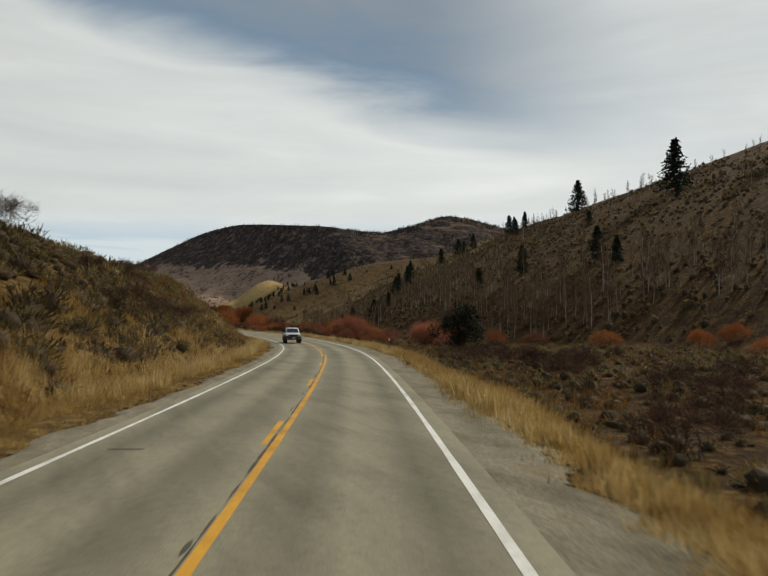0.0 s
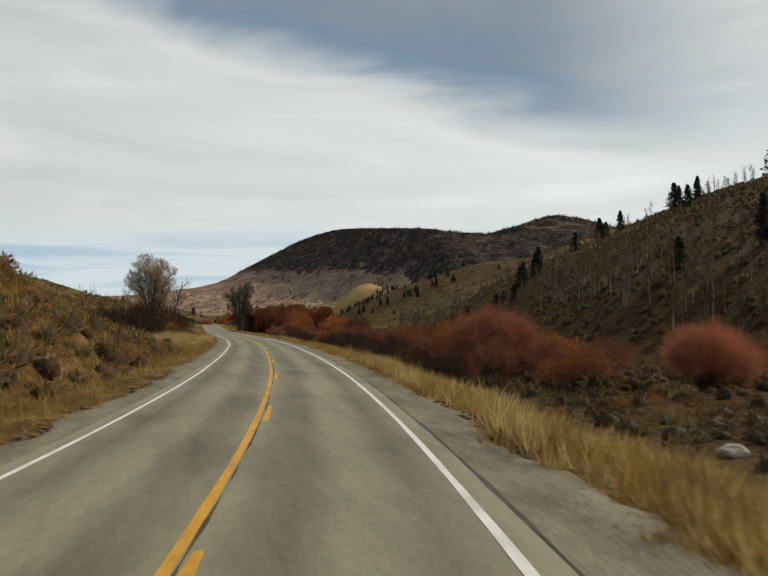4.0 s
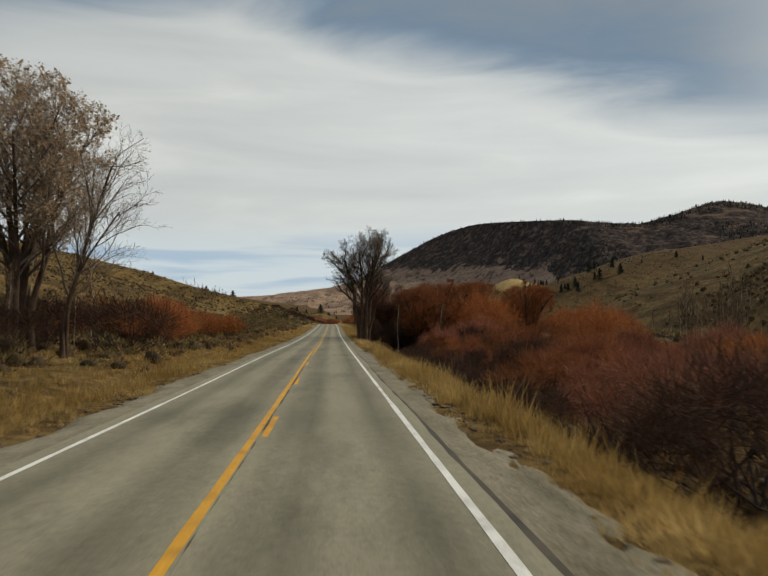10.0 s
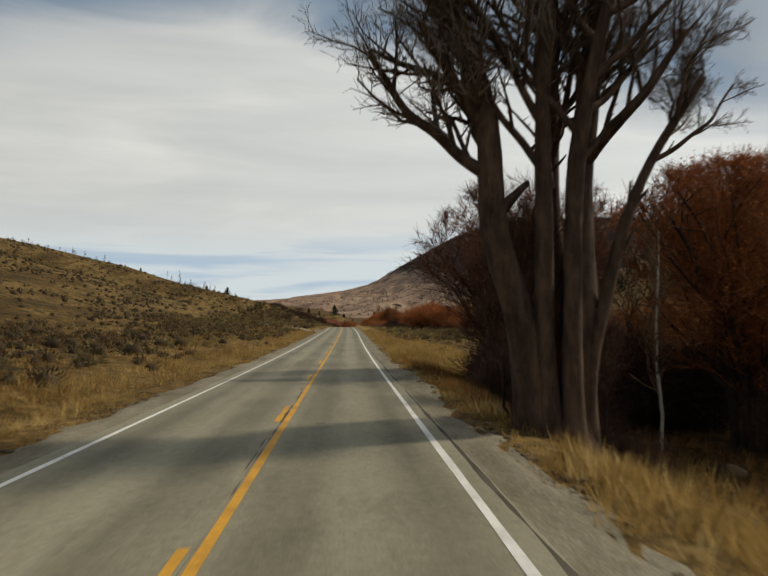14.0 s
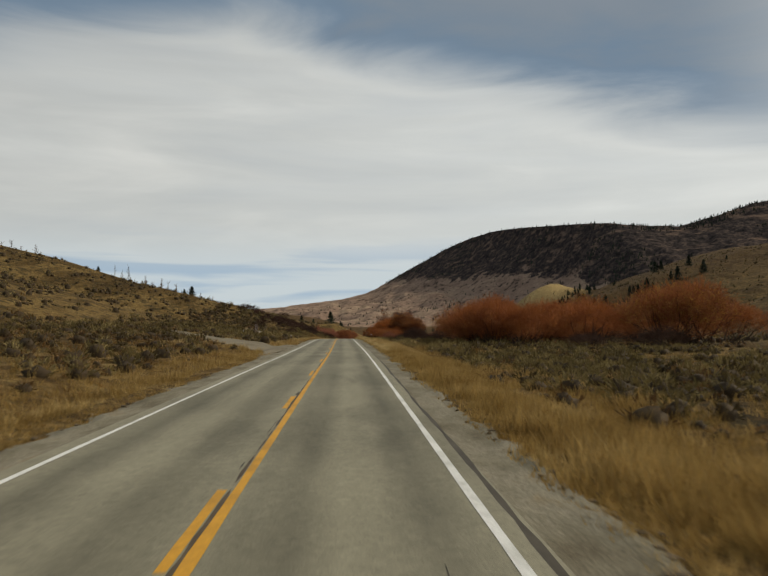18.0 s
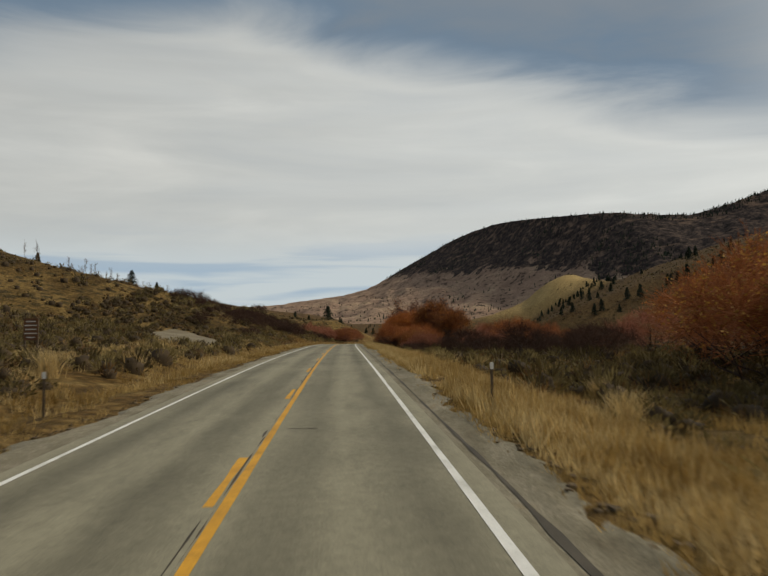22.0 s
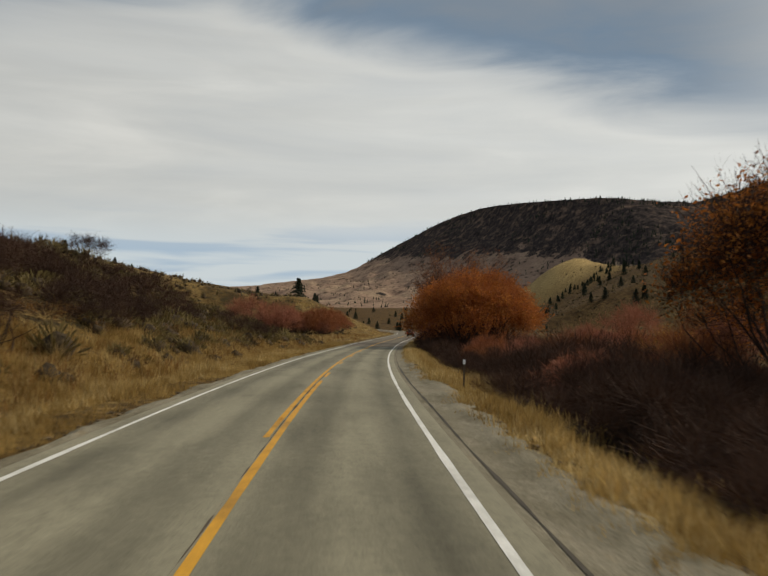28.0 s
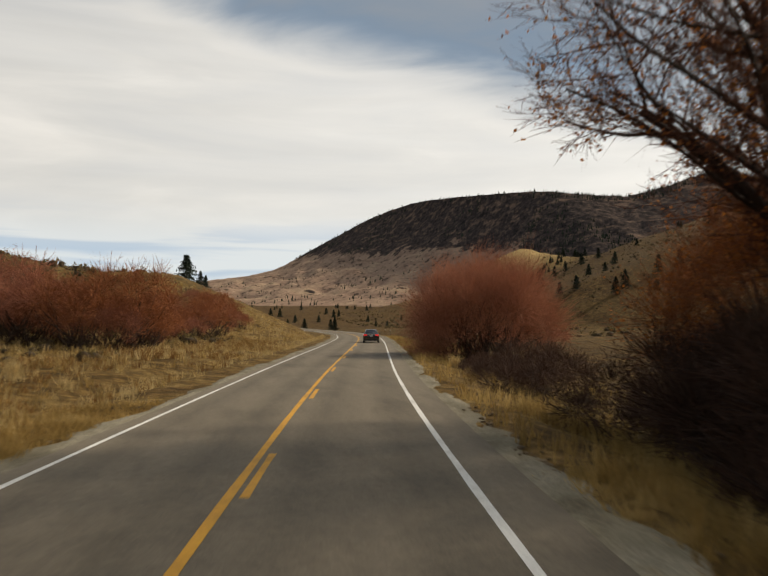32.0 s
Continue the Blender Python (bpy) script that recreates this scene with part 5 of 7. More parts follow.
thicket(red, 16, 225, 302, 17, 42, 0.9, 1.3)
thicket(orange, 7, 235, 300, 26, 46, 0.8, 1.05)
thicket(brown, 14, 250, 306, 14, 27, 0.7, 1.0)
thicket(brown, 10, 300, 325, 13, 26, 0.6, 1.0)
thicket(orange, 17, 467, 506, 19.5, 38, 1.0, 1.45)
thicket(orange, 14, 462, 520, 38, 60, 1.15, 1.6)
thicket(low_shrub, 12, 455, 520, 30, 48, 0.9, 1.3)
thicket(brown, 10, 500, 536, 13, 24, 0.6, 0.95)
thicket(orange, 7, 571, 588, 9.0, 15, 0.7, 0.95)
thicket(brown, 10, 532, 566, 14, 30, 0.55, 0.8)
thicket(low_shrub, 5, 305.5, 311, 7.2, 9, 0.4, 0.6)
thicket(red, 14, 520, 610, 20, 60, 0.9, 1.35)
thicket(brown, 8, 530, 565, 14, 34, 0.6, 0.95)
thicket(red + brown, 18, 556, 648, 11, 26, 0.7, 1.05)
thicket(brown, 40, 556, 660, 8.2, 20, 0.6, 1.05)
thicket(orange, 5, 570, 645, 24, 42, 0.8, 1.1)
thicket(red, 9, 742, 830, 10, 28, 0.8, 1.25)
thicket(low_shrub, 12, 696, 726, 7.0, 10.5, 0.5, 0.95)
thicket(brown, 10, 664, 742, 15, 32, 0.6, 0.95)
thicket(brown, 10, 655, 684, 9.2, 13, 0.55, 0.85)
thicket(brown, 10, 684, 700, 10, 13, 0.65, 1.0)
thicket(brown, 10, 689, 704, 11.5, 15.5, 1.0, 1.4)
thicket(red, 8, 640, 700, 21, 40, 1.2, 1.7)
thicket(brown, 16, 315, 326, 9.6, 16, 0.7, 1.15)
thicket(brown, 7, 314, 321, 7.8, 9.5, 0.45, 0.7)
thicket(low_shrub, 12, 584, 612, 7.4, 10, 0.7, 1.1)
thicket(low_shrub, 24, 586, 640, -9.5, -24, 0.7, 1.2)
thicket(red, 9, 612, 660, 10.5, 20, 0.8, 1.1)
thicket(brown, 8, 600, 655, 10, 18, 0.8, 1.1)
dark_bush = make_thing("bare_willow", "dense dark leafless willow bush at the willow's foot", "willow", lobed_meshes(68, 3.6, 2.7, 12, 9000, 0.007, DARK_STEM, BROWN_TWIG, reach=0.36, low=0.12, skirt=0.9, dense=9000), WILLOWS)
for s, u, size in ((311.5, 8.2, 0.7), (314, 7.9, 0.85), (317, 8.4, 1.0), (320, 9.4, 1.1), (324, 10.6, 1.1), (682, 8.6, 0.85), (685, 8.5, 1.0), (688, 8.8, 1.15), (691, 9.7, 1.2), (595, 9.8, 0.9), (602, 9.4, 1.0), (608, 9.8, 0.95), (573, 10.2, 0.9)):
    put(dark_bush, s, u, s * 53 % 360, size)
thicket(red + brown, 20, 264, 304, 10.5, 24, 0.85, 1.2)
thicket(red + orange, 15, 312, 342, 20, 44, 0.85, 1.2)
# left of the road
thicket(orange + low_shrub, 16, 264, 296, -11.5, -21, 0.5, 0.8)
thicket(low_shrub, 22, 586, 660, -12, -32, 0.7, 1.2)
thicket(brown, 12, 204, 262, -11.5, -24, 0.7, 1.2)
thicket(brown, 9, 208, 254, -14, -25, 1.1, 1.6)
thicket(orange, 6, 258, 322, -11.5, -24, 0.4, 0.58)
thicket(low_shrub, 8, 258, 312, -10.5, -24, 0.7, 1.0)
thicket(red, 46, 704, 786, -14.5, -27, 0.85, 1.25)
thicket(low_shrub, 14, 695, 785, -25, -46, 1.0, 1.3)
thicket(low_shrub, 8, 566, 588, -12, -24, 0.6, 1.0)
thicket(low_shrub, 30, 580, 660, -9.0, -30, 0.5, 1.1)
thicket(low_shrub, 22, -5, 125, -10, -26, 0.5, 0.9)

# single large bushes
big_willow = make_thing("leafy_willow", "huge rounded willow bush full of orange-brown leaves", "willow",
                        lobed_meshes(71, 10.9, 8.6, 34, 20000, 0.011, DARK_STEM, RUST_TWIG, 60000, 0.105, ORANGE_LEAF, 0.265, 0.22, 80, 520))
put(big_willow, 671.5, 12.7)
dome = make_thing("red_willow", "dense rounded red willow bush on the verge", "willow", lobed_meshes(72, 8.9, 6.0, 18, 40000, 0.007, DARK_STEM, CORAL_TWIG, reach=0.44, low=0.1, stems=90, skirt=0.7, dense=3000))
put(dome, 731, 9.7)
put(dome, 141, 19.5, 60, 0.7)
put(dome, 128, 30, 200, 0.55)
tall = make_thing("tall_willow", "tall ragged willow with orange-brown leaves and bare poles", "willow",
                  lobed_meshes(73, 9.2, 4.8, 16, 14000, 0.009, DARK_STEM, BROWN_TWIG, 15000, 0.08, ORANGE_LEAF, 0.40, 0.3, 40, 200, 0.6))
put(tall, 613, 19.6, 0, 1.25)
put(tall, 605, 22, 120, 1.0)
low_willow = make_thing("leafy_willow", "rusty willow bush with bare poles beside the spreading willow", "willow",
                        lobed_meshes(80, 8.2, 5.4, 16, 26000, 0.0055, DARK_STEM, RUST_TWIG, 9000, 0.05, ORANGE_LEAF, 0.36, 0.2, 80, 200, 0.4, 0.7, 14000))
put(low_willow, 699, 14.6)
put(low_willow, 687, 13.6, 100, 1.05)
gold_bush = make_thing("yellow_bush", "small bush with yellow autumn leaves under bare trees", "bush",
                       lobed_meshes(75, 2.9, 2.0, 8, 1600, 0.008, DARK_STEM, BROWN_TWIG, 3000, 0.07, YELLOW_LEAF))
put(gold_bush, 215, -12.5)
copper = make_thing("copper_bush", "rounded bush with rusty orange leaves on the verge", "bush",
                    lobed_meshes(76, 3.2, 2.9, 11, 3000, 0.008, DARK_STEM, BROWN_TWIG, 6500, 0.07, ORANGE_LEAF))
put(copper, 300, -12.0)
put(copper, 309, -15.5, 70, 0.8)
suckers = make_thing("sucker_thicket", "dense thicket of thin suckers round the cottonwood's foot", "shrub", lobed_meshes(81, 5.2, 1.5, 14, 6500, 0.007, DARK_STEM, BROWN_TWIG, reach=0.5, low=0.2, stems=40, poles=160, spiky=1.3))
put(suckers, 305.2, 5.6)
put(suckers, 306.5, 7.2, 140, 0.8)
thicket(low_shrub, 16, 655, 692, 7.0, 9.5, 0.7, 1.2)
thorn = make_thing("bare_shrub", "dead grey branches lying by the willows", "shrub", lobed_meshes(79, 1.6, 1.6, 8, 160, 0.012, PALE_TWIG, PALE_TWIG, stems=18))
put(thorn, 281, 12.5)


def tree_segments(seed, trunks, spec, late=1.0, crown=()):
    """Branches of a broad tree. trunks: base, direction, length, radius; spec: children, length, spread for each level."""
    r = random.Random(seed)
    segs = [[] for _ in range(len(spec) + 1)]

    def held(q):
        """Whether q lies inside one of the crown's rounded masses (centre, half sizes)."""
        return any(sum(((q[i] - c[i]) / size[i]) ** 2 for i in range(3)) < 1 for c, size in crown)

    def grow(p, d, length, rad, level):
        n = 5 if level < 2 else 3 if level < 3 else 2
        pts = []
        goal = d
        for k in range(n):
            if level == 0:
                g = ((k + 0.6) / n) ** late
                d = (Vector((0, 0, 1)) * (1 - g) + goal * g * 1.15 * late).normalized()
            d = (d + Vector((r.gauss(0, 1), r.gauss(0, 1), r.gauss(0, 1))) * (0.07 if level == 0 else 0.14) + Vector((0, 0, 0.06 if level else 0.02))).normalized()
            q = p + d * (length / n)
            r0, r1 = rad * (1 - 0.62 * k / n), rad * (1 - 0.62 * (k + 1) / n)
            segs[level].append((p, q, r0, r1))
            pts.append((p, q, d, r1))
            p = q
        if level >= len(spec):
            return
        count, share, spread, start = spec[level]
        for c in range(count):
            f = start + (1 - start) * (c + r.random()) / count
            k = min(int(f * n), n - 1)
            a, b, dd, rr = pts[k]
            w = f * n - k
            side = dd.cross(Vector((r.gauss(0, 1), r.gauss(0, 1), r.gauss(0, 1)))).normalized()
            nd = (dd * (1 - spread) + side * spread + Vector((0, 0, 0.12))).normalized()
            p0, long = a.lerp(b, w), length * share * r.uniform(0.65, 1.2) * (1.15 - 0.4 * f)
            if crown:
                for _ in range(5):
                    if held(p0 + nd * long):
                        break
                    heart = min((Vector(c) for c, _ in crown), key=lambda c: (c - p0).length)
                    nd = (nd + 0.35 * (heart - p0).normalized()).normalized()
                    long *= 0.75
            grow(p0, nd, long, max(rr * 0.62, 0.006), level + 1)

    for base, d, length, rad in trunks:
        grow(Vector(base), Vector(d).normalized(), length, rad, 0)
    return segs


def tube_mesh(name, segs, sides, material):
    p0, p1 = np.array([s[0][:] for s in segs]), np.array([s[1][:] for s in segs])
    v, f = prisms(p0, p1, np.array([s[2] for s in segs]), np.array([s[3] for s in segs]), sides)
    return from_arrays(name, v, f, material, smooth=sides > 4)


def limb_mesh(name, segs, sides, material, rough=0.0, flare=0.0):
    """One unbroken tapering limb through a run of segments, with uneven bark."""
    pts = np.array([segs[0][0][:]] + [s[1][:] for s in segs])
    rad = np.array([segs[0][2]] + [s[3] for s in segs])
    k = np.linspace(0, len(pts) - 1, (len(pts) - 1) * 4 + 1)
    i = np.minimum(k.astype(int), len(pts) - 2)
    f = (k - i)[:, None]
    ext = np.concatenate([[2 * pts[0] - pts[1]], pts, [2 * pts[-1] - pts[-2]]])
    a, b, c, d = ext[i], ext[i + 1], ext[i + 2], ext[i + 3]
    line = 0.5 * (2 * b + (c - a) * f + (2 * a - 5 * b + 4 * c - d) * f ** 2 + (3 * b - a - 3 * c + d) * f ** 3)
    r = np.interp(k, np.arange(len(rad)), rad)
    if flare:
        r = r * (1 + flare * np.exp(-np.maximum(line[:, 2], 0) / 0.35))
    way = unit(np.gradient(line, axis=0))
    side = unit(np.cross(way, np.array([0.35, 0.9, 0.1])))
    up = np.cross(way, side)
    t = np.arange(sides) * 2 * np.pi / sides
    wave = 1 + rough * (np.sin(3 * t[None] + line[:, 2:3] * 1.3) + 0.7 * np.sin(5 * t[None] - line[:, 2:3] * 2.9 + 1.0))
    v = line[:, None] + (side[:, None] * np.cos(t)[None, :, None] + up[:, None] * np.sin(t)[None, :, None]) * (r[:, None] * wave)[..., None]
    j = np.arange(len(line) - 1)[:, None] * sides
    q = np.arange(sides)[None]
    n = (q + 1) % sides
    faces = np.stack([j + q, j + n, j + sides + n, j + sides + q], -1).reshape(-1, 4)
    return from_arrays(name, v.reshape(-1, 3), faces, material, smooth=True)


def leaf_mesh(segs, count, size, material, seed):
    r = np.random.default_rng(seed)
    ends = np.array([s[1][:] for s in segs])
    c = ends[r.integers(0, len(ends), count)] + r.normal(0, 0.12, (count, 3))
    v, f = blades(c, r.uniform(0.6, 1.3, count) * size, r)
    return from_arrays("leaves", v, f, material)


def willow_tree(name, label, seed, trunks, spec, shoots, twig_mat, shoot_len, shoot_w, leaves=0, leaf=0.05, leaf_mat=None, group="", crown=()):
    """A many-stemmed willow tree: crooked stems, boughs, branches and a crown of fine shoots."""
    segs = tree_segments(seed, trunks, spec, 1.0, crown)
    r = np.random.default_rng(seed)
    ob = tagged(new(name), label, "willow", group)
    for k in range(len(trunks)):
        piece("stem", limb_mesh("stem", segs[0][k * 5:k * 5 + 5], 8, DARK_STEM, 0.05, 0.3), ob)
    for k in range(0, len(segs[1]), 5):
        piece("bough", limb_mesh("bough", segs[1][k:k + 5], 4, DARK_STEM), ob)
    thin = [(a, b, max(c, 0.007), max(d, 0.005)) for level in segs[2:] for a, b, c, d in level]
    piece("branch_crown", tube_mesh("branch_crown", thin, 3, twig_mat), ob)
    p = np.array([s[0][:] for s in segs[-1]]), np.array([s[1][:] for s in segs[-1]])
    i, w = r.integers(0, len(p[0]), shoots), r.uniform(0, 1, (shoots, 1))
    q = p[0][i] * (1 - w) + p[1][i] * w
    d = unit(unit(p[1][i] - p[0][i]) + r.normal(0, 0.5, (shoots, 3)) + np.array([0, 0, 0.25]))
    e = q + d * (r.uniform(0.4, 1.3, shoots) * shoot_len)[:, None]
    v, f = strips(q, e, np.full(shoots, shoot_w), r)
    piece("twig_crown", from_arrays("twig_crown", v, f, twig_mat), ob)
    if leaves:
        j, w = r.integers(0, shoots, leaves), r.uniform(0.2, 1, (leaves, 1))
        v, f = blades(q[j] * (1 - w) + e[j] * w + r.normal(0, 0.03, (leaves, 3)), r.uniform(0.6, 1.3, leaves) * leaf, r)
        piece("foliage", from_arrays("foliage", v, f, leaf_mat), ob)
    return ob


def fan(seed, n, length, rad, spread):
    """Stems of a willow tree that lean out all round one root."""
    r = random.Random(seed)
    out = []
    for k in range(n):
        a = (k + r.uniform(-0.3, 0.3)) * 2 * math.pi / n
        lean = spread * r.uniform(0.35, 1.0)
        out.append(((0.5 * math.cos(a), 0.5 * math.sin(a), -0.2), (lean * math.cos(a), lean * math.sin(a), 1), length * r.uniform(0.8, 1.1), rad * r.uniform(0.7, 1.2)))
    return out


def broad_tree(label, seed, trunks, spec, twig_mat, s, u, leaves=0, size=1.0, late=1.0, crown=()):
    segs = tree_segments(seed, trunks, spec, late, crown)
    ob = tagged(new("cottonwood"), label, "tree")
    for k in range(len(trunks)):
        piece("trunk", limb_mesh("trunk", segs[0][k * 5:k * 5 + 5], 14, BARK, 0.06, 0.5), ob)
    n = 5
    for k in range(0, len(segs[1]), n):
        piece("limb", limb_mesh("limb", segs[1][k:k + n], 6, BARK if twig_mat is GREY_TWIG else PALE_BARK, 0.03), ob)
    piece("bough_crown", tube_mesh("bough_crown", segs[2], 4, BARK if twig_mat is GREY_TWIG else PALE_TWIG), ob)
    fine = [(a, b, max(c, 0.0075), max(d, 0.005)) for level in segs[3:] for a, b, c, d in level]
    piece("twig_crown", tube_mesh("twig_crown", fine, 3, twig_mat), ob, "fine pale twigs")
    if leaves:
        piece("foliage", leaf_mesh(segs[-1], leaves, 0.10, PALE_LEAF, 4), ob, "sparse pale tan leaves")
    put(ob, s, u, 0, size)


# the big willows behind the cottonwood
crack = [willow_tree("crack_willow", "tall spreading willow with orange-brown twigs and dark crooked stems", 90 + i, fan(90 + i, 9, length, 0.13, spread),
                     [(10, 0.46, 0.5, 0.14), (8, 0.5, 0.5, 0.15), (6, 0.5, 0.5, 0.15)], 24000, RUST_TWIG, 0.5, 0.011, 6000, 0.05, ORANGE_LEAF, "big willows by the creek", (((0, 0, 6.2), (5.6, 5.6, 3.4)), ((-2.5, 1.5, 5.0), (3.6, 3.6, 2.6)), ((3, -1, 5.4), (3.6, 3.6, 2.8))))
         for i, (length, spread) in enumerate(((8.8, 1.15), (9.6, 1.3)))]
# twig colour darker than its neighbours', to stand for backlight shade on this willow
dark_willow = willow_tree("dark_willow", "huge dark leafless willow close to the road", 96, fan(96, 11, 7.6, 0.13, 1.25), [(10, 0.56, 0.5, 0.1), (8, 0.5, 0.5, 0.15), (6, 0.5, 0.5, 0.15)], 38000, MAROON_TWIG, 0.6, 0.0085,
                          crown=(((0, 0, 5.8), (5.2, 5.6, 4.2)), ((-2.2, -1.5, 5.2), (3.6, 3.6, 3.4)), ((2.5, 0, 6.4), (3.6, 3.6, 4.0)), ((0, 0, 2.4), (4.0, 4.0, 2.4))))
put(dark_willow, 323, 9.8, 0, 1.05)
thicket(brown, 8, 313, 323, 9.2, 15, 0.8, 1.1)
put(crack[1], 318, 18, 140, 1.08)
put(crack[0], 325, 25, 200, 1.12)
put(crack[1], 321, 33, 80, 1.06)
put(crack[0], 312, 14.5, 30, 0.98)
edge_tree = willow_tree("spreading_willow", "spreading willow tree with few yellow leaves over the verge", 74, fan(74, 10, 9.8, 0.16, 1.35),
                        [(9, 0.5, 0.5, 0.3), (8, 0.5, 0.5, 0.15), (6, 0.5, 0.5, 0.15)], 30000, MAROON_TWIG, 0.6, 0.007, 14000, 0.055, ORANGE_LEAF)
put(edge_tree, 694, 12.8, 0, 1.14)

broad_tree("tall bare cottonwood with several dark trunks close to the road", 5,
           [((-0.45, 0.1, -0.2), (-0.30, 0.0, 1), 12.6, 0.42), ((-0.1, -0.3, -0.2), (-0.06, -0.12, 1), 13.4, 0.26), ((0.45, 0.1, -0.2), (0.20, 0.0, 1), 15.0, 0.42), ((0.2, 0.5, -0.2), (0.06, 0.22, 1), 14.0, 0.26), ((0.75, -0.1, -0.2), (0.62, -0.10, 1), 9.0, 0.2), ((0.3, -0.5, -0.2), (0.26, -0.2, 1), 14.0, 0.24)],
           [(12, 0.36, 0.52, 0.42), (9, 0.5, 0.52, 0.12), (8, 0.48, 0.5, 0.12), (6, 0.55, 0.5, 0.12)], GREY_TWIG, 304.2, 5.8, size=0.92, late=1.7,
           crown=(((-3.0, 0, 12.0), (3.4, 3.8, 4.9)), ((2.3, 0, 13.6), (3.7, 4.0, 5.4)), ((4.4, 0, 8.8), (2.2, 2.2, 1.8))))
broad_tree("broad pale cottonwood with a few last leaves beside the road", 8,
           [((-0.6, 0.2, -0.2), (-0.55, 0.0, 1), 12.0, 0.22), ((-0.3, 0, -0.2), (-0.24, 0.1, 1), 13.0, 0.24), ((0.3, 0, -0.2), (0.12, 0.1, 1), 13.2, 0.22), ((0.7, 0.1, -0.2), (0.42, 0.0, 1), 12.5, 0.20), ((0.2, -0.5, -0.2), (0.12, -0.36, 1), 12.0, 0.18), ((-0.2, 0.6, -0.2), (-0.15, 0.40, 1), 12.0, 0.18)],
           [(10, 0.44, 0.50, 0.30), (8, 0.52, 0.5, 0.2), (7, 0.5, 0.5, 0.2), (5, 0.5, 0.5, 0.2)], PALE_TWIG, 250, -16.8, 18000, 1.06,
           crown=(((-0.2, 0, 10.6), (5.8, 5.8, 5.2)), ((-1.2, 0, 13.2), (3.6, 3.6, 3.0)), ((2.6, 0, 11.2), (3.4, 3.4, 3.2))))
broad_tree("slender leaning pale cottonwood beside the broad one", 9, [((0, 0, -0.2), (0.36, 0.1, 1), 10.0, 0.13), ((0.1, 0.1, -0.2), (0.6, 0.0, 1), 8.0, 0.09)],
           [(12, 0.44, 0.5, 0.3), (8, 0.5, 0.5, 0.2), (7, 0.5, 0.5, 0.2)], PALE_TWIG, 245, -12.4, size=1.08,
           crown=(((2.0, 0, 8.0), (2.6, 2.6, 4.0)), ((3.4, 0, 5.6), (2.0, 2.0, 1.8))))


def aspen(seed, h):
    segs = tree_segments(seed, [((0, 0, -0.2), (0.03, 0.02, 1), h, 0.0085 * h)], [(26, 0.24, 0.42, 0.26), (4, 0.5, 0.5, 0.2)])
    ob = tagged(new("aspen"), "slender leafless aspen with a pale trunk on the slope", "tree", "aspens on the hillside")
    piece("trunk", tube_mesh("trunk", segs[0], 6, ASPEN_BARK), ob)
    thick = [(a, b, max(c, 0.028), max(d, 0.02)) for a, b, c, d in segs[1] + segs[2]]
    piece("crown", tube_mesh("crown", thick, 3, ASPEN_TWIG), ob)
    return ob


aspens = [aspen(100 + i, h) for i, h in enumerate((8.5, 9.5, 7.5, 8.0))]


def grove(places):
    """Aspens high on the slope, too close together to tell apart: s, u, turn and size of each."""
    ob = tagged(new("aspen_grove"), "dense leafless aspens with pale trunks along the upper slope", "trees", kind="stuff")
    for name, material in (("trunk", ASPEN_BARK), ("crown", ASPEN_TWIG)):
        kinds = []
        for tree in aspens:
            me = next(c.data for c in tree.children if c.name.split(".")[0] == name)
            v, f = np.empty(len(me.vertices) * 3, np.float32), np.empty(len(me.loops), np.int32)
            me.vertices.foreach_get("co", v)
            me.loops.foreach_get("vertex_index", f)
            kinds.append((v.reshape(-1, 3), f.reshape(-1, 4)))
        vs, fs, n = [], [], 0
        for i, (s, u, turn, size) in enumerate(places):
            v, f = kinds[i % 4]
            x, y = at(s, u)
            c, d = math.cos(turn) * size, math.sin(turn) * size
            vs.append(v @ np.array([[c, d, 0], [-d, c, 0], [0, 0, size]]) + np.array([float(x), float(y), float(land(s, u)) - 0.03]))
            fs.append(f + n)
            n += len(v)
        tagged(under(new(name + "s", from_arrays(name + "s", np.concatenate(vs), np.concatenate(fs), material)), ob), kind="stuff")


for i in range(260):
    s = rs.uniform(80, 330)
    low = 64 + 10 * math.sin(s / 31.0)
    put(aspens[i % 4], s, low + abs(rs.normal(0, 1)) * (13 if s < 230 else 18) + 4, rs.uniform(0, 360), rs.uniform(0.75, 1.15))
grove([(rs.uniform(265, 400), rs.uniform(70, 150), rs.uniform(0, 6), rs.uniform(0.6, 1.0)) for i in range(130)] + [(rs.uniform(150, 330), rs.uniform(135, 190), rs.uniform(0, 6), rs.uniform(0.5, 0.85)) for i in range(80)])
for i in range(26):
    put(aspens[i % 4], rs.uniform(206, 262), rs.uniform(-30, -12), rs.uniform(0, 360), rs.uniform(0.45, 0.8))
for a, b in ((322, 14.5), (311, 11.0), (321, 19), (303, 16)):
    put(aspens[a % 4], a, b, a * 7, 0.9)


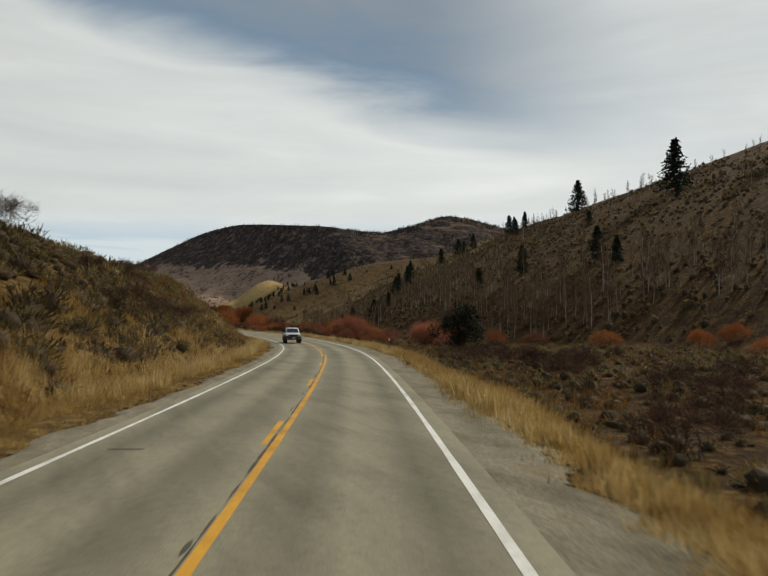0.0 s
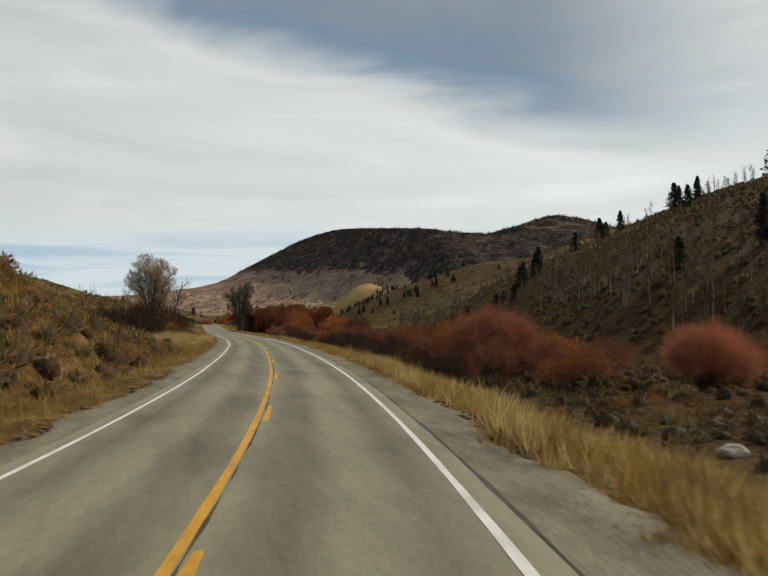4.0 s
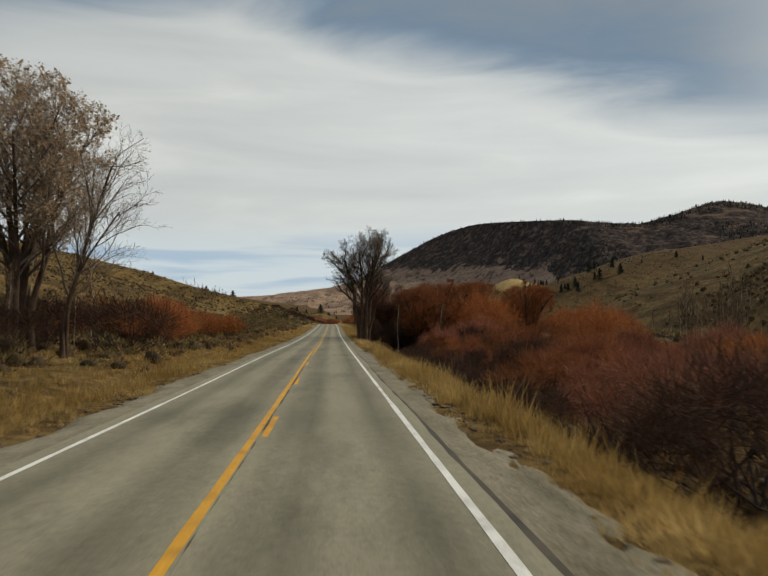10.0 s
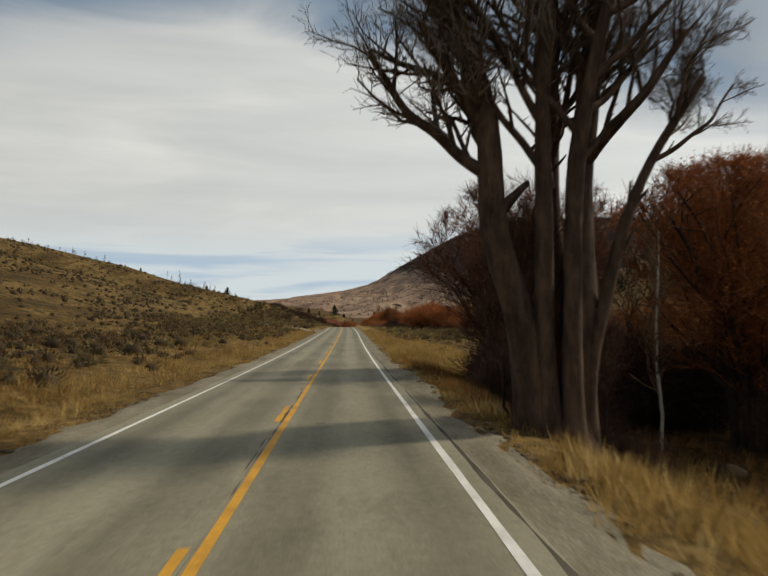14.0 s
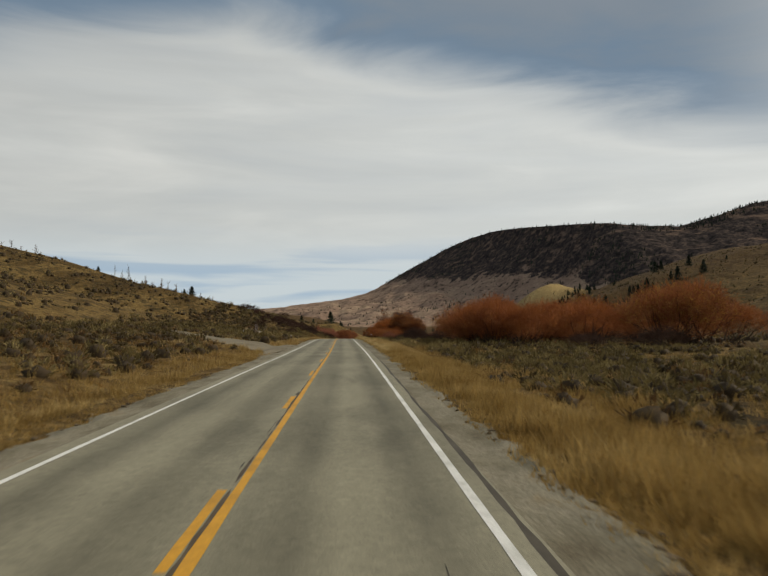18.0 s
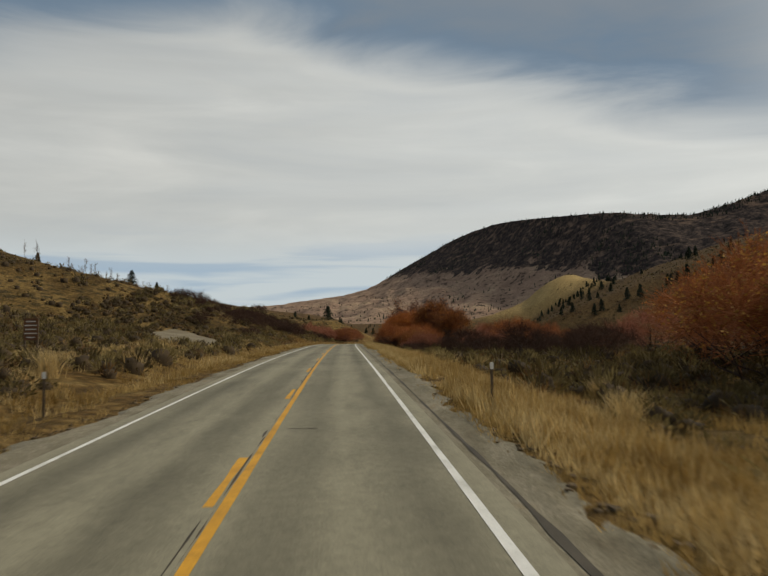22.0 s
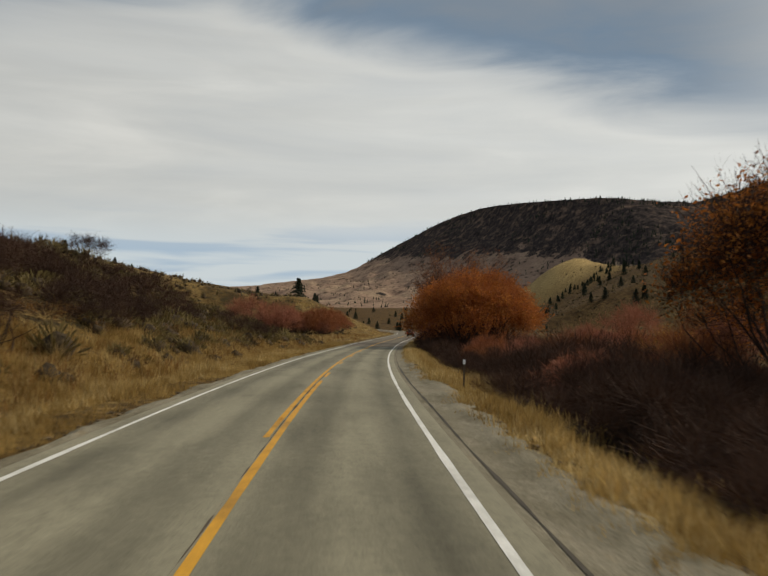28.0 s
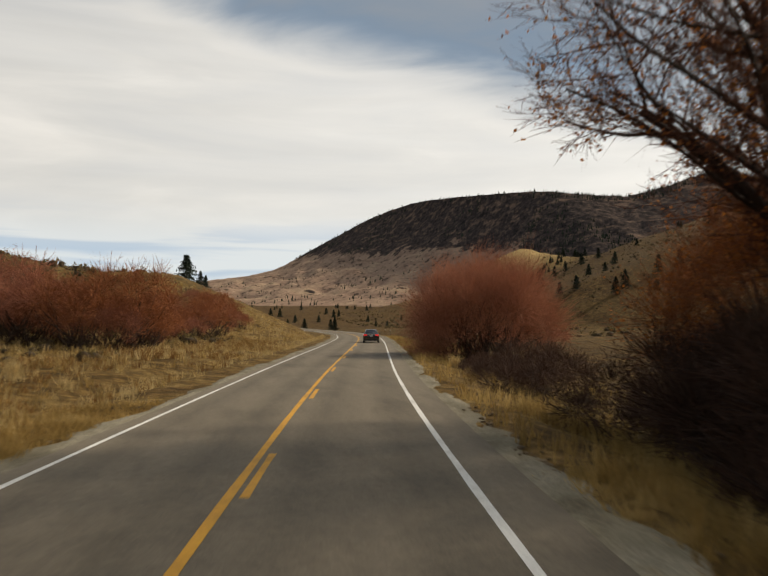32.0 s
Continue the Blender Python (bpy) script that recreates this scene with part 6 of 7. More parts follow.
def conifer(seed, h, wide, label):
    r = np.random.default_rng(seed)
    ob = tagged(new("fir"), label, "tree", "firs on the slopes")
    k = np.arange(6)
    p = np.stack([0 * k, 0 * k, k * h / 5.6], -1).astype(float)
    v, f = prisms(p[:-1], p[1:], h * 0.018 * (1 - k[:-1] / 6), h * 0.018 * (1 - k[1:] / 6), 6)
    piece("trunk", from_arrays("trunk", v, f, BARK), ob)
    n = 300
    t = r.uniform(0.06, 1.0, n) ** 0.85
    az = r.uniform(0, 6.283, n)
    reach = wide * (1.03 - t) ** 0.8 * r.uniform(0.55, 1.1, n) + 0.1
    f = np.linspace(0.2, 1, 5)
    x = reach[:, None] * f
    c = np.stack([np.cos(az)[:, None] * x, np.sin(az)[:, None] * x, h * t[:, None] - 0.28 * x + 0.10 * x * f], -1).reshape(-1, 3)
    c += r.normal(0, 0.035 * wide, c.shape)
    v, f = blades(c, r.uniform(0.7, 1.3, len(c)) * h * 0.036, r, 0.35)
    piece("crown", from_arrays("crown", v, f, NEEDLES), ob)
    return ob


for i in range(14):
    put_xy(aspens[i % 4], rs.uniform(-62, -34), rs.uniform(652, 700), i * 50, rs.uniform(0.45, 0.7))
firs = [conifer(201, 10.0, 4.3, "dark green fir on the dry slope"), conifer(202, 10.0, 3.2, "narrow dark green fir on the dry slope"), conifer(203, 10.0, 4.0, "broad dark juniper-like conifer on the slope")]
put(firs[0], 286, 186, 0, 1.55)
put(firs[0], 190, 150, 90, 1.75)
put(firs[0], 160, 158, 200, 1.5)
put(firs[2], 208, 130, 20, 0.55)
put(firs[2], 178, 138, 20, 0.5)
for s, u, size, k in ((287, 81, 0.95, 0), (278, 64, 0.8, 1), (283, 70, 1.05, 1), (296, 88, 0.8, 0), (306, 96, 0.7, 1), (318, 84, 0.7, 2), (330, 110, 0.9, 0), (338, 120, 1.0, 1), (345, 118, 0.8, 0), (352, 128, 1.0, 1),
                      (160, 92, 0.9, 2), (148, 88, 0.7, 1), (190, 90, 0.9, 1), (205, 84, 0.7, 2), (310, 172, 0.9, 1), (318, 168, 1.0, 0), (326, 176, 0.8, 1), (300, 160, 0.8, 0), (350, 165, 0.9, 1), (358, 160, 1.0, 0), (366, 168, 0.8, 1), (375, 158, 0.9, 2)):
    put(firs[k], s, u, s * 37 % 360, size)
# the rows of firs across the right-hand slope
for i, (s, u, size) in enumerate(((1056, 189, 1.0), (1058, 196, 1.15), (1066, 222, 1.1), (1057, 230, 1.2), (1059, 255, 1.1), (1055, 262, 1.0), (1058, 272, 1.2), (1034, 267, 1.25), (1052, 300, 1.4), (1177, 334, 1.3), (1181, 343, 1.2), (1282, 280, 1.1),
                                  (1089, 181, 0.9), (1093, 172, 0.8), (994, 221, 0.7), (1039, 204, 0.7), (1062, 298, 1.0), (1099, 335, 1.2), (1052, 326, 1.3), (1290, 268, 1.0), (1300, 262, 1.0), (1310, 250, 1.1), (1270, 290, 1.0), (1150, 240, 0.9), (1140, 215, 0.8))):
    put(firs[i % 3], s, u, s * 37 % 360, size)
for i in range(26):
    put(firs[i % 3], rs.uniform(430, 1350), rs.uniform(170, 420), rs.uniform(0, 360), rs.uniform(0.4, 0.85))
for i in range(18):
    put(firs[i % 3], rs.uniform(900, 1350), rs.uniform(-30, 130), rs.uniform(0, 360), rs.uniform(0.35, 0.6))
for s, u, size, k in ((846, -30, 0.32, 2), (851, -29, 0.3, 0), (955, -150, 1.0, 1), (1080, -160, 0.9, 2), (1084, -150, 0.7, 2), (780, -170, 0.8, 1), (100, -62, 0.7, 2), (106, -58, 0.5, 2), (1010, -60, 0.8, 2), (1016, -50, 0.7, 0)):
    put(firs[k], s, u, s * 37 % 360, size)
for i in range(34):
    a = rs.uniform(0, 1)
    put_xy(firs[i % 2], 284 + 128 * a + rs.normal(0, 5), 1362 + 70 * a + rs.normal(0, 9), i * 40, rs.uniform(0.45, 0.85))
for i in range(70):
    x, y = rs.uniform(40, 700), rs.uniform(1200, 1900)
    if knob(x, y + 50) > 1.6:
        put_xy(firs[i % 3], x, y, i * 40, rs.uniform(0.45, 0.85))


def ridge_trees(count):
    """Slender bare trees along the crest of the left-hand hill."""
    r = np.random.default_rng(61)
    s, u = r.uniform(430, 940, count), np.where(r.random(count) < 0.6, r.normal(-140, 9, count), r.uniform(-195, -110, count))
    x, y = at(s, u)
    root = np.stack([x, y, land(s, u) - 0.1], -1)
    h = r.uniform(2.2, 4.6, count)
    top = root + np.c_[r.normal(0, 0.2, (count, 2)), h]
    v0, f0 = prisms(root, top, 0.016 * h, 0.008 * h, 3)
    n = 30
    w = r.uniform(0.25, 1.0, (count, n))
    p0 = root[:, None] + (top - root)[:, None] * w[..., None]
    d = np.concatenate([r.normal(0, 0.5, (count, n, 2)), r.uniform(0.3, 1.0, (count, n, 1))], -1)
    p1 = p0 + d * (h[:, None] * (0.42 - 0.22 * w))[..., None]
    v1, f1 = prisms(p0.reshape(-1, 3), p1.reshape(-1, 3), np.full(count * n, 0.035), np.full(count * n, 0.02), 3)
    me = from_arrays("ridge_trees", np.concatenate([v0, v1]), np.concatenate([f0, f1 + len(v0)]), ASPEN_TWIG)
    tagged(new("ridge_trees", me), "slender leafless aspens along the hill's crest", "trees", kind="stuff")


ridge_trees(260)


def juniper(seed, h, wide):
    r = np.random.default_rng(seed)
    ob = tagged(new("juniper"), "broad dark green juniper on the valley floor", "tree")
    segs = tree_segments(seed, [((0, 0, -0.2), (0.1, 0, 1), h * 0.6, 0.22), ((0.2, 0.1, -0.2), (-0.4, 0.2, 1), h * 0.6, 0.18)], [(6, 0.6, 0.5, 0.2)])
    piece("trunk", tube_mesh("trunk", segs[0], 6, BARK), ob)
    piece("limb", tube_mesh("limb", segs[1], 4, BARK), ob)
    heads = np.stack([r.normal(0, 0.42 * wide, 26), r.normal(0, 0.42 * wide, 26), r.uniform(0.08, 0.85, 26) * h], -1)
    heads[:, :2] *= (1.1 - 0.55 * heads[:, 2:3] / h)
    c = heads[r.integers(0, 26, 5200)]
    d = unit(r.normal(size=c.shape)) * r.uniform(0.3, 1.0, (len(c), 1)) * 0.21 * h
    v, f = blades(c + d, r.uniform(0.7, 1.3, len(c)) * 0.17, r)
    piece("crown", from_arrays("crown", v, f, JUNIPER), ob)
    return ob


put(juniper(301, 6.6, 3.4), 96, 23.4)
put_xy(conifer(204, 10.2, 5.4, "broad dark green juniper on the far slope"), 24, 893)
put_xy(conifer(205, 5.0, 3.0, "small dark green juniper on the slope above the road"), -28, 667)

clumps = []
for i, h in enumerate((1.25, 1.0, 0.8)):
    ob = tagged(new("grass_clump"), "tall tussock of pale dry bunch grass", "grass", "bunch grass on the verge")
    piece("tuft", grass_clump(400 + i, h), ob)
    clumps.append(ob)
for i, (s, u, k) in enumerate(((77, 8.8, 0), (74, 8.6, 0), (75, 9.6, 1), (80, 9.8, 1), (62, 9.0, 1), (90, 8.6, 1), (474.8, 9.2, 0), (476, 9.9, 1), (473, 8.6, 2), (480, 10.4, 1), (468, 10.6, 0), (505, 9.2, 0), (512, 8.8, 1), (498, 10, 1), (530, 9, 1),
                               (624, 8.0, 0), (625, 8.5, 1), (640, 8.2, 1), (636, 7.6, 2), (611, 8.0, 1), (671, 8.5, 0), (672.4, 8.9, 1), (669.6, 8.3, 1), (673.5, 7.9, 2), (676, 8.6, 1), (284, 8.6, 1), (288, 9.2, 0), (294, 8.8, 1), (296, 10.1, 1), (281, 9.9, 2), (270, 9.0, 1), (276, 8.4, 2),
                               (150, 8.0, 1), (160, 8.3, 0), (186, 8.2, 1), (192, 8.8, 0), (170, 8.0, 2), (205, 8.4, 1), (222, 8.2, 1), (240, 8.8, 1), (72, -9.4, 0), (76, -9.8, 0), (70, -10.6, 1), (84, -10.4, 1), (182, -10, 1), (186, -11, 0), (190, -9.6, 1), (480, -9.0, 1), (484, -9.8, 0), (492, -10.2, 1), (470, -7.2, 2), (500, -9.4, 1), (610, -9, 1), (604, -10, 2),
                               (700, -9, 1), (690, -10, 1), (706, -11, 2), (716, 7, 2), (722, 6.8, 1))):
    put(clumps[k], s, u, i * 77 % 360, 0.8 + 0.4 * ((i * 37 % 100) / 100))

# ---- stones ----


def stone(seed, size):
    bm = bmesh.new()
    bmesh.ops.create_icosphere(bm, subdivisions=3, radius=0.5)
    off = Vector((seed * 3.1, seed * 1.7, 0))
    for v in bm.verts:
        k = 1 + 0.35 * noise.noise(v.co * 2.1 + off) + 0.12 * noise.noise(v.co * 6 + off)
        v.co = Vector((v.co.x * 1.25, v.co.y * 0.9, v.co.z * 0.62)) * k * size
    me = bpy.data.meshes.new("boulder")
    bm.to_mesh(me)
    bm.free()
    me.materials.append(ROCK)
    return me


for i, (s, u, size) in enumerate(((101, 12.6, 0.75), (104, 17.5, 0.45), (28, 9.2, 0.5), (88, 8.0, 0.3), (104, -14, 0.9), (110, -12, 0.6), (112, -16, 1.1), (292, 16.3, 0.7), (295, 17.6, 1.0), (298, 16.8, 0.8),
                                  (290, 21.5, 0.9), (301, 21, 0.7), (471, -18.5, 0.7), (300, 9.5, 0.3), (575, -12, 0.5), (590, -15, 0.4))):
    ob = tagged(new("boulder", stone(i + 1, size)), "pale weathered boulder lying in the dry grass", "boulder")
    x, y = at(s, u)
    ob.location = (float(x), float(y), float(land(s, u)) + size * 0.12)
    ob.rotation_euler = (0, 0, i * 1.3)

# ---- posts and signs ----


def block(bm, x0, x1, y0, y1, z0, z1, bevel=0.0):
    r = bmesh.ops.create_cube(bm, size=1.0)
    for v in r["verts"]:
        v.co = Vector(((x0 + x1) / 2 + v.co.x * (x1 - x0), (y0 + y1) / 2 + v.co.y * (y1 - y0), (z0 + z1) / 2 + v.co.z * (z1 - z0)))
    if bevel:
        bmesh.ops.bevel(bm, geom=list({e for v in r["verts"] for e in v.link_edges}), offset=bevel, segments=2, affect="EDGES")
    return r["verts"]


def marker():
    ob = tagged(new("delineator_post"), "slim roadside marker post with a white reflector", "post", "roadside marker posts")
    bm = bmesh.new()
    block(bm, -0.035, 0.035, -0.012, 0.012, -0.3, 1.15, 0.008)
    part("post", bm, OLD_WOOD, ob)
    bm = bmesh.new()
    block(bm, -0.045, 0.045, -0.022, -0.0125, 1.0, 1.17, 0.006)
    part("reflector", bm, REFLECTOR, ob)
    return ob


mark = marker()
for s, u in ((56, 5.2), (187, 4.9), (473, 5.2), (474, -6.0), (477, -13.0), (610, 5.4), (790, 4.9), (802, 5.0)):
    put(mark, s, u, math.degrees(float(np.interp(s, S_GRID, HEAD))))
for s, u, h in ((260, -6.0, 1.0), (122, -8.0, 1.3), (486, -19.0, 1.0), (489, -20.5, 0.9)):
    ob = tagged(new("wooden_stake"), "weathered wooden stake in dry grass by the road", "post")
    bm = bmesh.new()
    block(bm, -0.05, 0.05, -0.05, 0.05, -0.3, h, 0.012)
    for v in bm.verts:
        v.co.x += 0.06 * v.co.z
    part("stake", bm, OLD_WOOD, ob)
    put(ob, s, u, 20)


def brown_sign():
    ob = tagged(new("brown_sign"), "small brown notice board with pale lines on two posts", "sign")
    for x in (-0.28, 0.28):
        bm = bmesh.new()
        block(bm, x - 0.045, x + 0.045, -0.04, 0.04, -0.4, 2.2, 0.01)
        part("post", bm, OLD_WOOD, ob)
    bm = bmesh.new()
    block(bm, -0.32, 0.32, -0.065, -0.042, 1.2, 2.2, 0.01)
    board = part("board", bm, SIGN_BROWN, ob)
    for i, w in enumerate((0.22, 0.28, 0.25, 0.28, 0.18)):
        bm = bmesh.new()
        block(bm, -w, w, -0.071, -0.0655, 2.03 - i * 0.18, 2.08 - i * 0.18)
        part("text_bar", bm, POST, board)
    return ob


put(brown_sign(), 489, -12.6)

# ---- vehicles ----


def loft(bm, sections):
    """A closed skin through rings of the same number of points."""
    rings = [[bm.verts.new(p) for p in ring] for ring in sections]
    n = len(rings[0])
    for a, b in zip(rings, rings[1:]):
        for i in range(n):
            bm.faces.new((a[i], a[(i + 1) % n], b[(i + 1) % n], b[i]))
    bm.faces.new(rings[0][::-1])
    bm.faces.new(rings[-1])
    bmesh.ops.recalc_face_normals(bm, faces=bm.faces)
    for f in bm.faces:
        f.smooth = True


def section(y, half, z0, z1, belt=0.5, tuck=0.9, top=0.93):
    """A car's cross-section at y: sill, belt and rounded upper edge."""
    zm = z0 + (z1 - z0) * belt
    side = [(half * tuck, z0), (half, z0 + 0.35 * (zm - z0)), (half, zm), (half * top, z1 - 0.05), (half * top * 0.86, z1)]
    return [(x, y, z) for x, z in side] + [(-x, y, z) for x, z in side[::-1]]


def wheel(car, x, y, r, w):
    ob = under(new("wheel"), car)
    ob.location = (x, y, r)
    bm = bmesh.new()
    prof = [(r * 0.66, -w / 2), (r * 0.94, -w / 2), (r, -w / 2 + 0.03), (r, w / 2 - 0.03), (r * 0.94, w / 2), (r * 0.66, w / 2)]
    loops = []
    for i in range(28):
        a = i * 2 * math.pi / 28
        loops.append([bm.verts.new((px, pr * math.cos(a), pr * math.sin(a))) for pr, px in prof])
    for i in range(28):
        for k in range(5):
            bm.faces.new((loops[i][k], loops[i][k + 1], loops[(i + 1) % 28][k + 1], loops[(i + 1) % 28][k]))
    bmesh.ops.recalc_face_normals(bm, faces=bm.faces)
    part("tyre", bm, TYRE, ob)
    bm = bmesh.new()
    bmesh.ops.create_cone(bm, cap_ends=True, segments=24, radius1=r * 0.66, radius2=r * 0.66, depth=w * 0.8)
    bmesh.ops.rotate(bm, matrix=Matrix.Rotation(math.pi / 2, 3, "Y"), verts=bm.verts)
    part("rim", bm, RIM, ob)
    return ob


def build_sedan():
    """Rear towards -y."""
    car = tagged(new("sedan"), "black four-door sedan driving ahead in its lane", "car")
    bm = bmesh.new()
    loft(bm, [section(y, h, a, b, 0.62) for y, h, a, b in ((-2.42, 0.72, 0.36, 0.86), (-2.36, 0.84, 0.26, 1.02), (-2.0, 0.90, 0.20, 1.06), (-1.4, 0.91, 0.19, 1.0), (0.6, 0.91, 0.19, 0.96), (1.5, 0.90, 0.19, 0.92), (2.1, 0.84, 0.22, 0.82), (2.4, 0.70, 0.30, 0.66))])
    part("body", bm, CAR_BLACK, car)
    bm = bmesh.new()
    loft(bm, [section(y, h, a, b, 0.2, 1.0, 0.84) for y, h, a, b in ((-1.75, 0.74, 0.94, 1.05), (-1.1, 0.76, 0.94, 1.38), (-0.4, 0.77, 0.94, 1.46), (0.3, 0.76, 0.94, 1.45), (0.7, 0.75, 0.92, 1.34), (1.35, 0.70, 0.9, 0.97))])
    part("glasshouse", bm, CAR_GLASS, car, "dark tinted windows")
    bm = bmesh.new()
    loft(bm, [section(y, h, a, b, 0.3, 0.98, 0.9) for y, h, a, b in ((-1.12, 0.60, 1.375, 1.40), (-0.4, 0.63, 1.43, 1.475), (0.3, 0.62, 1.42, 1.465), (0.62, 0.58, 1.36, 1.39))])
    part("roof", bm, CAR_BLACK, car)
    for x in (-1, 1):
        bm = bmesh.new()
        block(bm, min(x * 0.42, x * 0.82), max(x * 0.42, x * 0.82), -2.435, -2.34, 0.78, 0.93, 0.02)
        part("tail_light", bm, TAIL_LIGHT, car)
        bm = bmesh.new()
        block(bm, min(x * 0.88, x * 1.08), max(x * 0.88, x * 1.08), 0.55, 0.70, 0.98, 1.12, 0.03)
        part("mirror", bm, CAR_BLACK, car)
        for y in (-1.4, 1.4):
            wheel(car, x * 0.80, y, 0.33, 0.21)
    bm = bmesh.new()
    block(bm, -0.44, 0.44, -2.445, -2.36, 0.885, 0.93, 0.012)
    part("chrome_strip", bm, CHROME, car)
    bm = bmesh.new()
    block(bm, -0.16, 0.16, -2.448, -2.40, 0.70, 0.86, 0.01)
    plate = part("number_plate", bm, PLATE, car)
    bm = bmesh.new()
    block(bm, -0.12, 0.12, -2.453, -2.4485, 0.755, 0.805)
    part("plate_bar", bm, PLATE_BARS, plate)
    bm = bmesh.new()
    block(bm, -0.80, 0.80, -2.44, -2.2, 0.24, 0.42, 0.05)
    part("bumper", bm, CAR_BLACK, car)
    return car


def pane(corners, thick, flip=1):
    """A thin slab over four corners given in order round it."""
    bm = bmesh.new()
    c = [Vector(q) for q in corners]
    out = (c[1] - c[0]).cross(c[3] - c[0]).normalized() * thick * flip
    low, top = [bm.verts.new(q) for q in c], [bm.verts.new(q + out) for q in c]
    bm.faces.new(low)
    bm.faces.new(top)
    for k in range(4):
        bm.faces.new((low[k], low[(k + 1) % 4], top[(k + 1) % 4], top[k]))
    bmesh.ops.recalc_face_normals(bm, faces=bm.faces)
    return bm


def arch(x0, x1, r0, r1):
    """Half a ring standing over a wheel, from x0 to x1."""
    bm = bmesh.new()
    rings = []
    for k in range(13):
        a = math.radians(-12 + 204 * k / 12)
        rings.append([bm.verts.new((x, r * math.cos(a), r * math.sin(a))) for x, r in ((x0, r0), (x1, r0), (x1, r1 - 0.03), (x1 * 0.97, r1), (x0, r1))])
    for a, b in zip(rings, rings[1:]):
        for k in range(5):
            bm.faces.new((a[k], a[(k + 1) % 5], b[(k + 1) % 5], b[k]))
    bm.faces.new(rings[0])
    bm.faces.new(rings[-1][::-1])
    bmesh.ops.recalc_face_normals(bm, faces=bm.faces)
    return bm


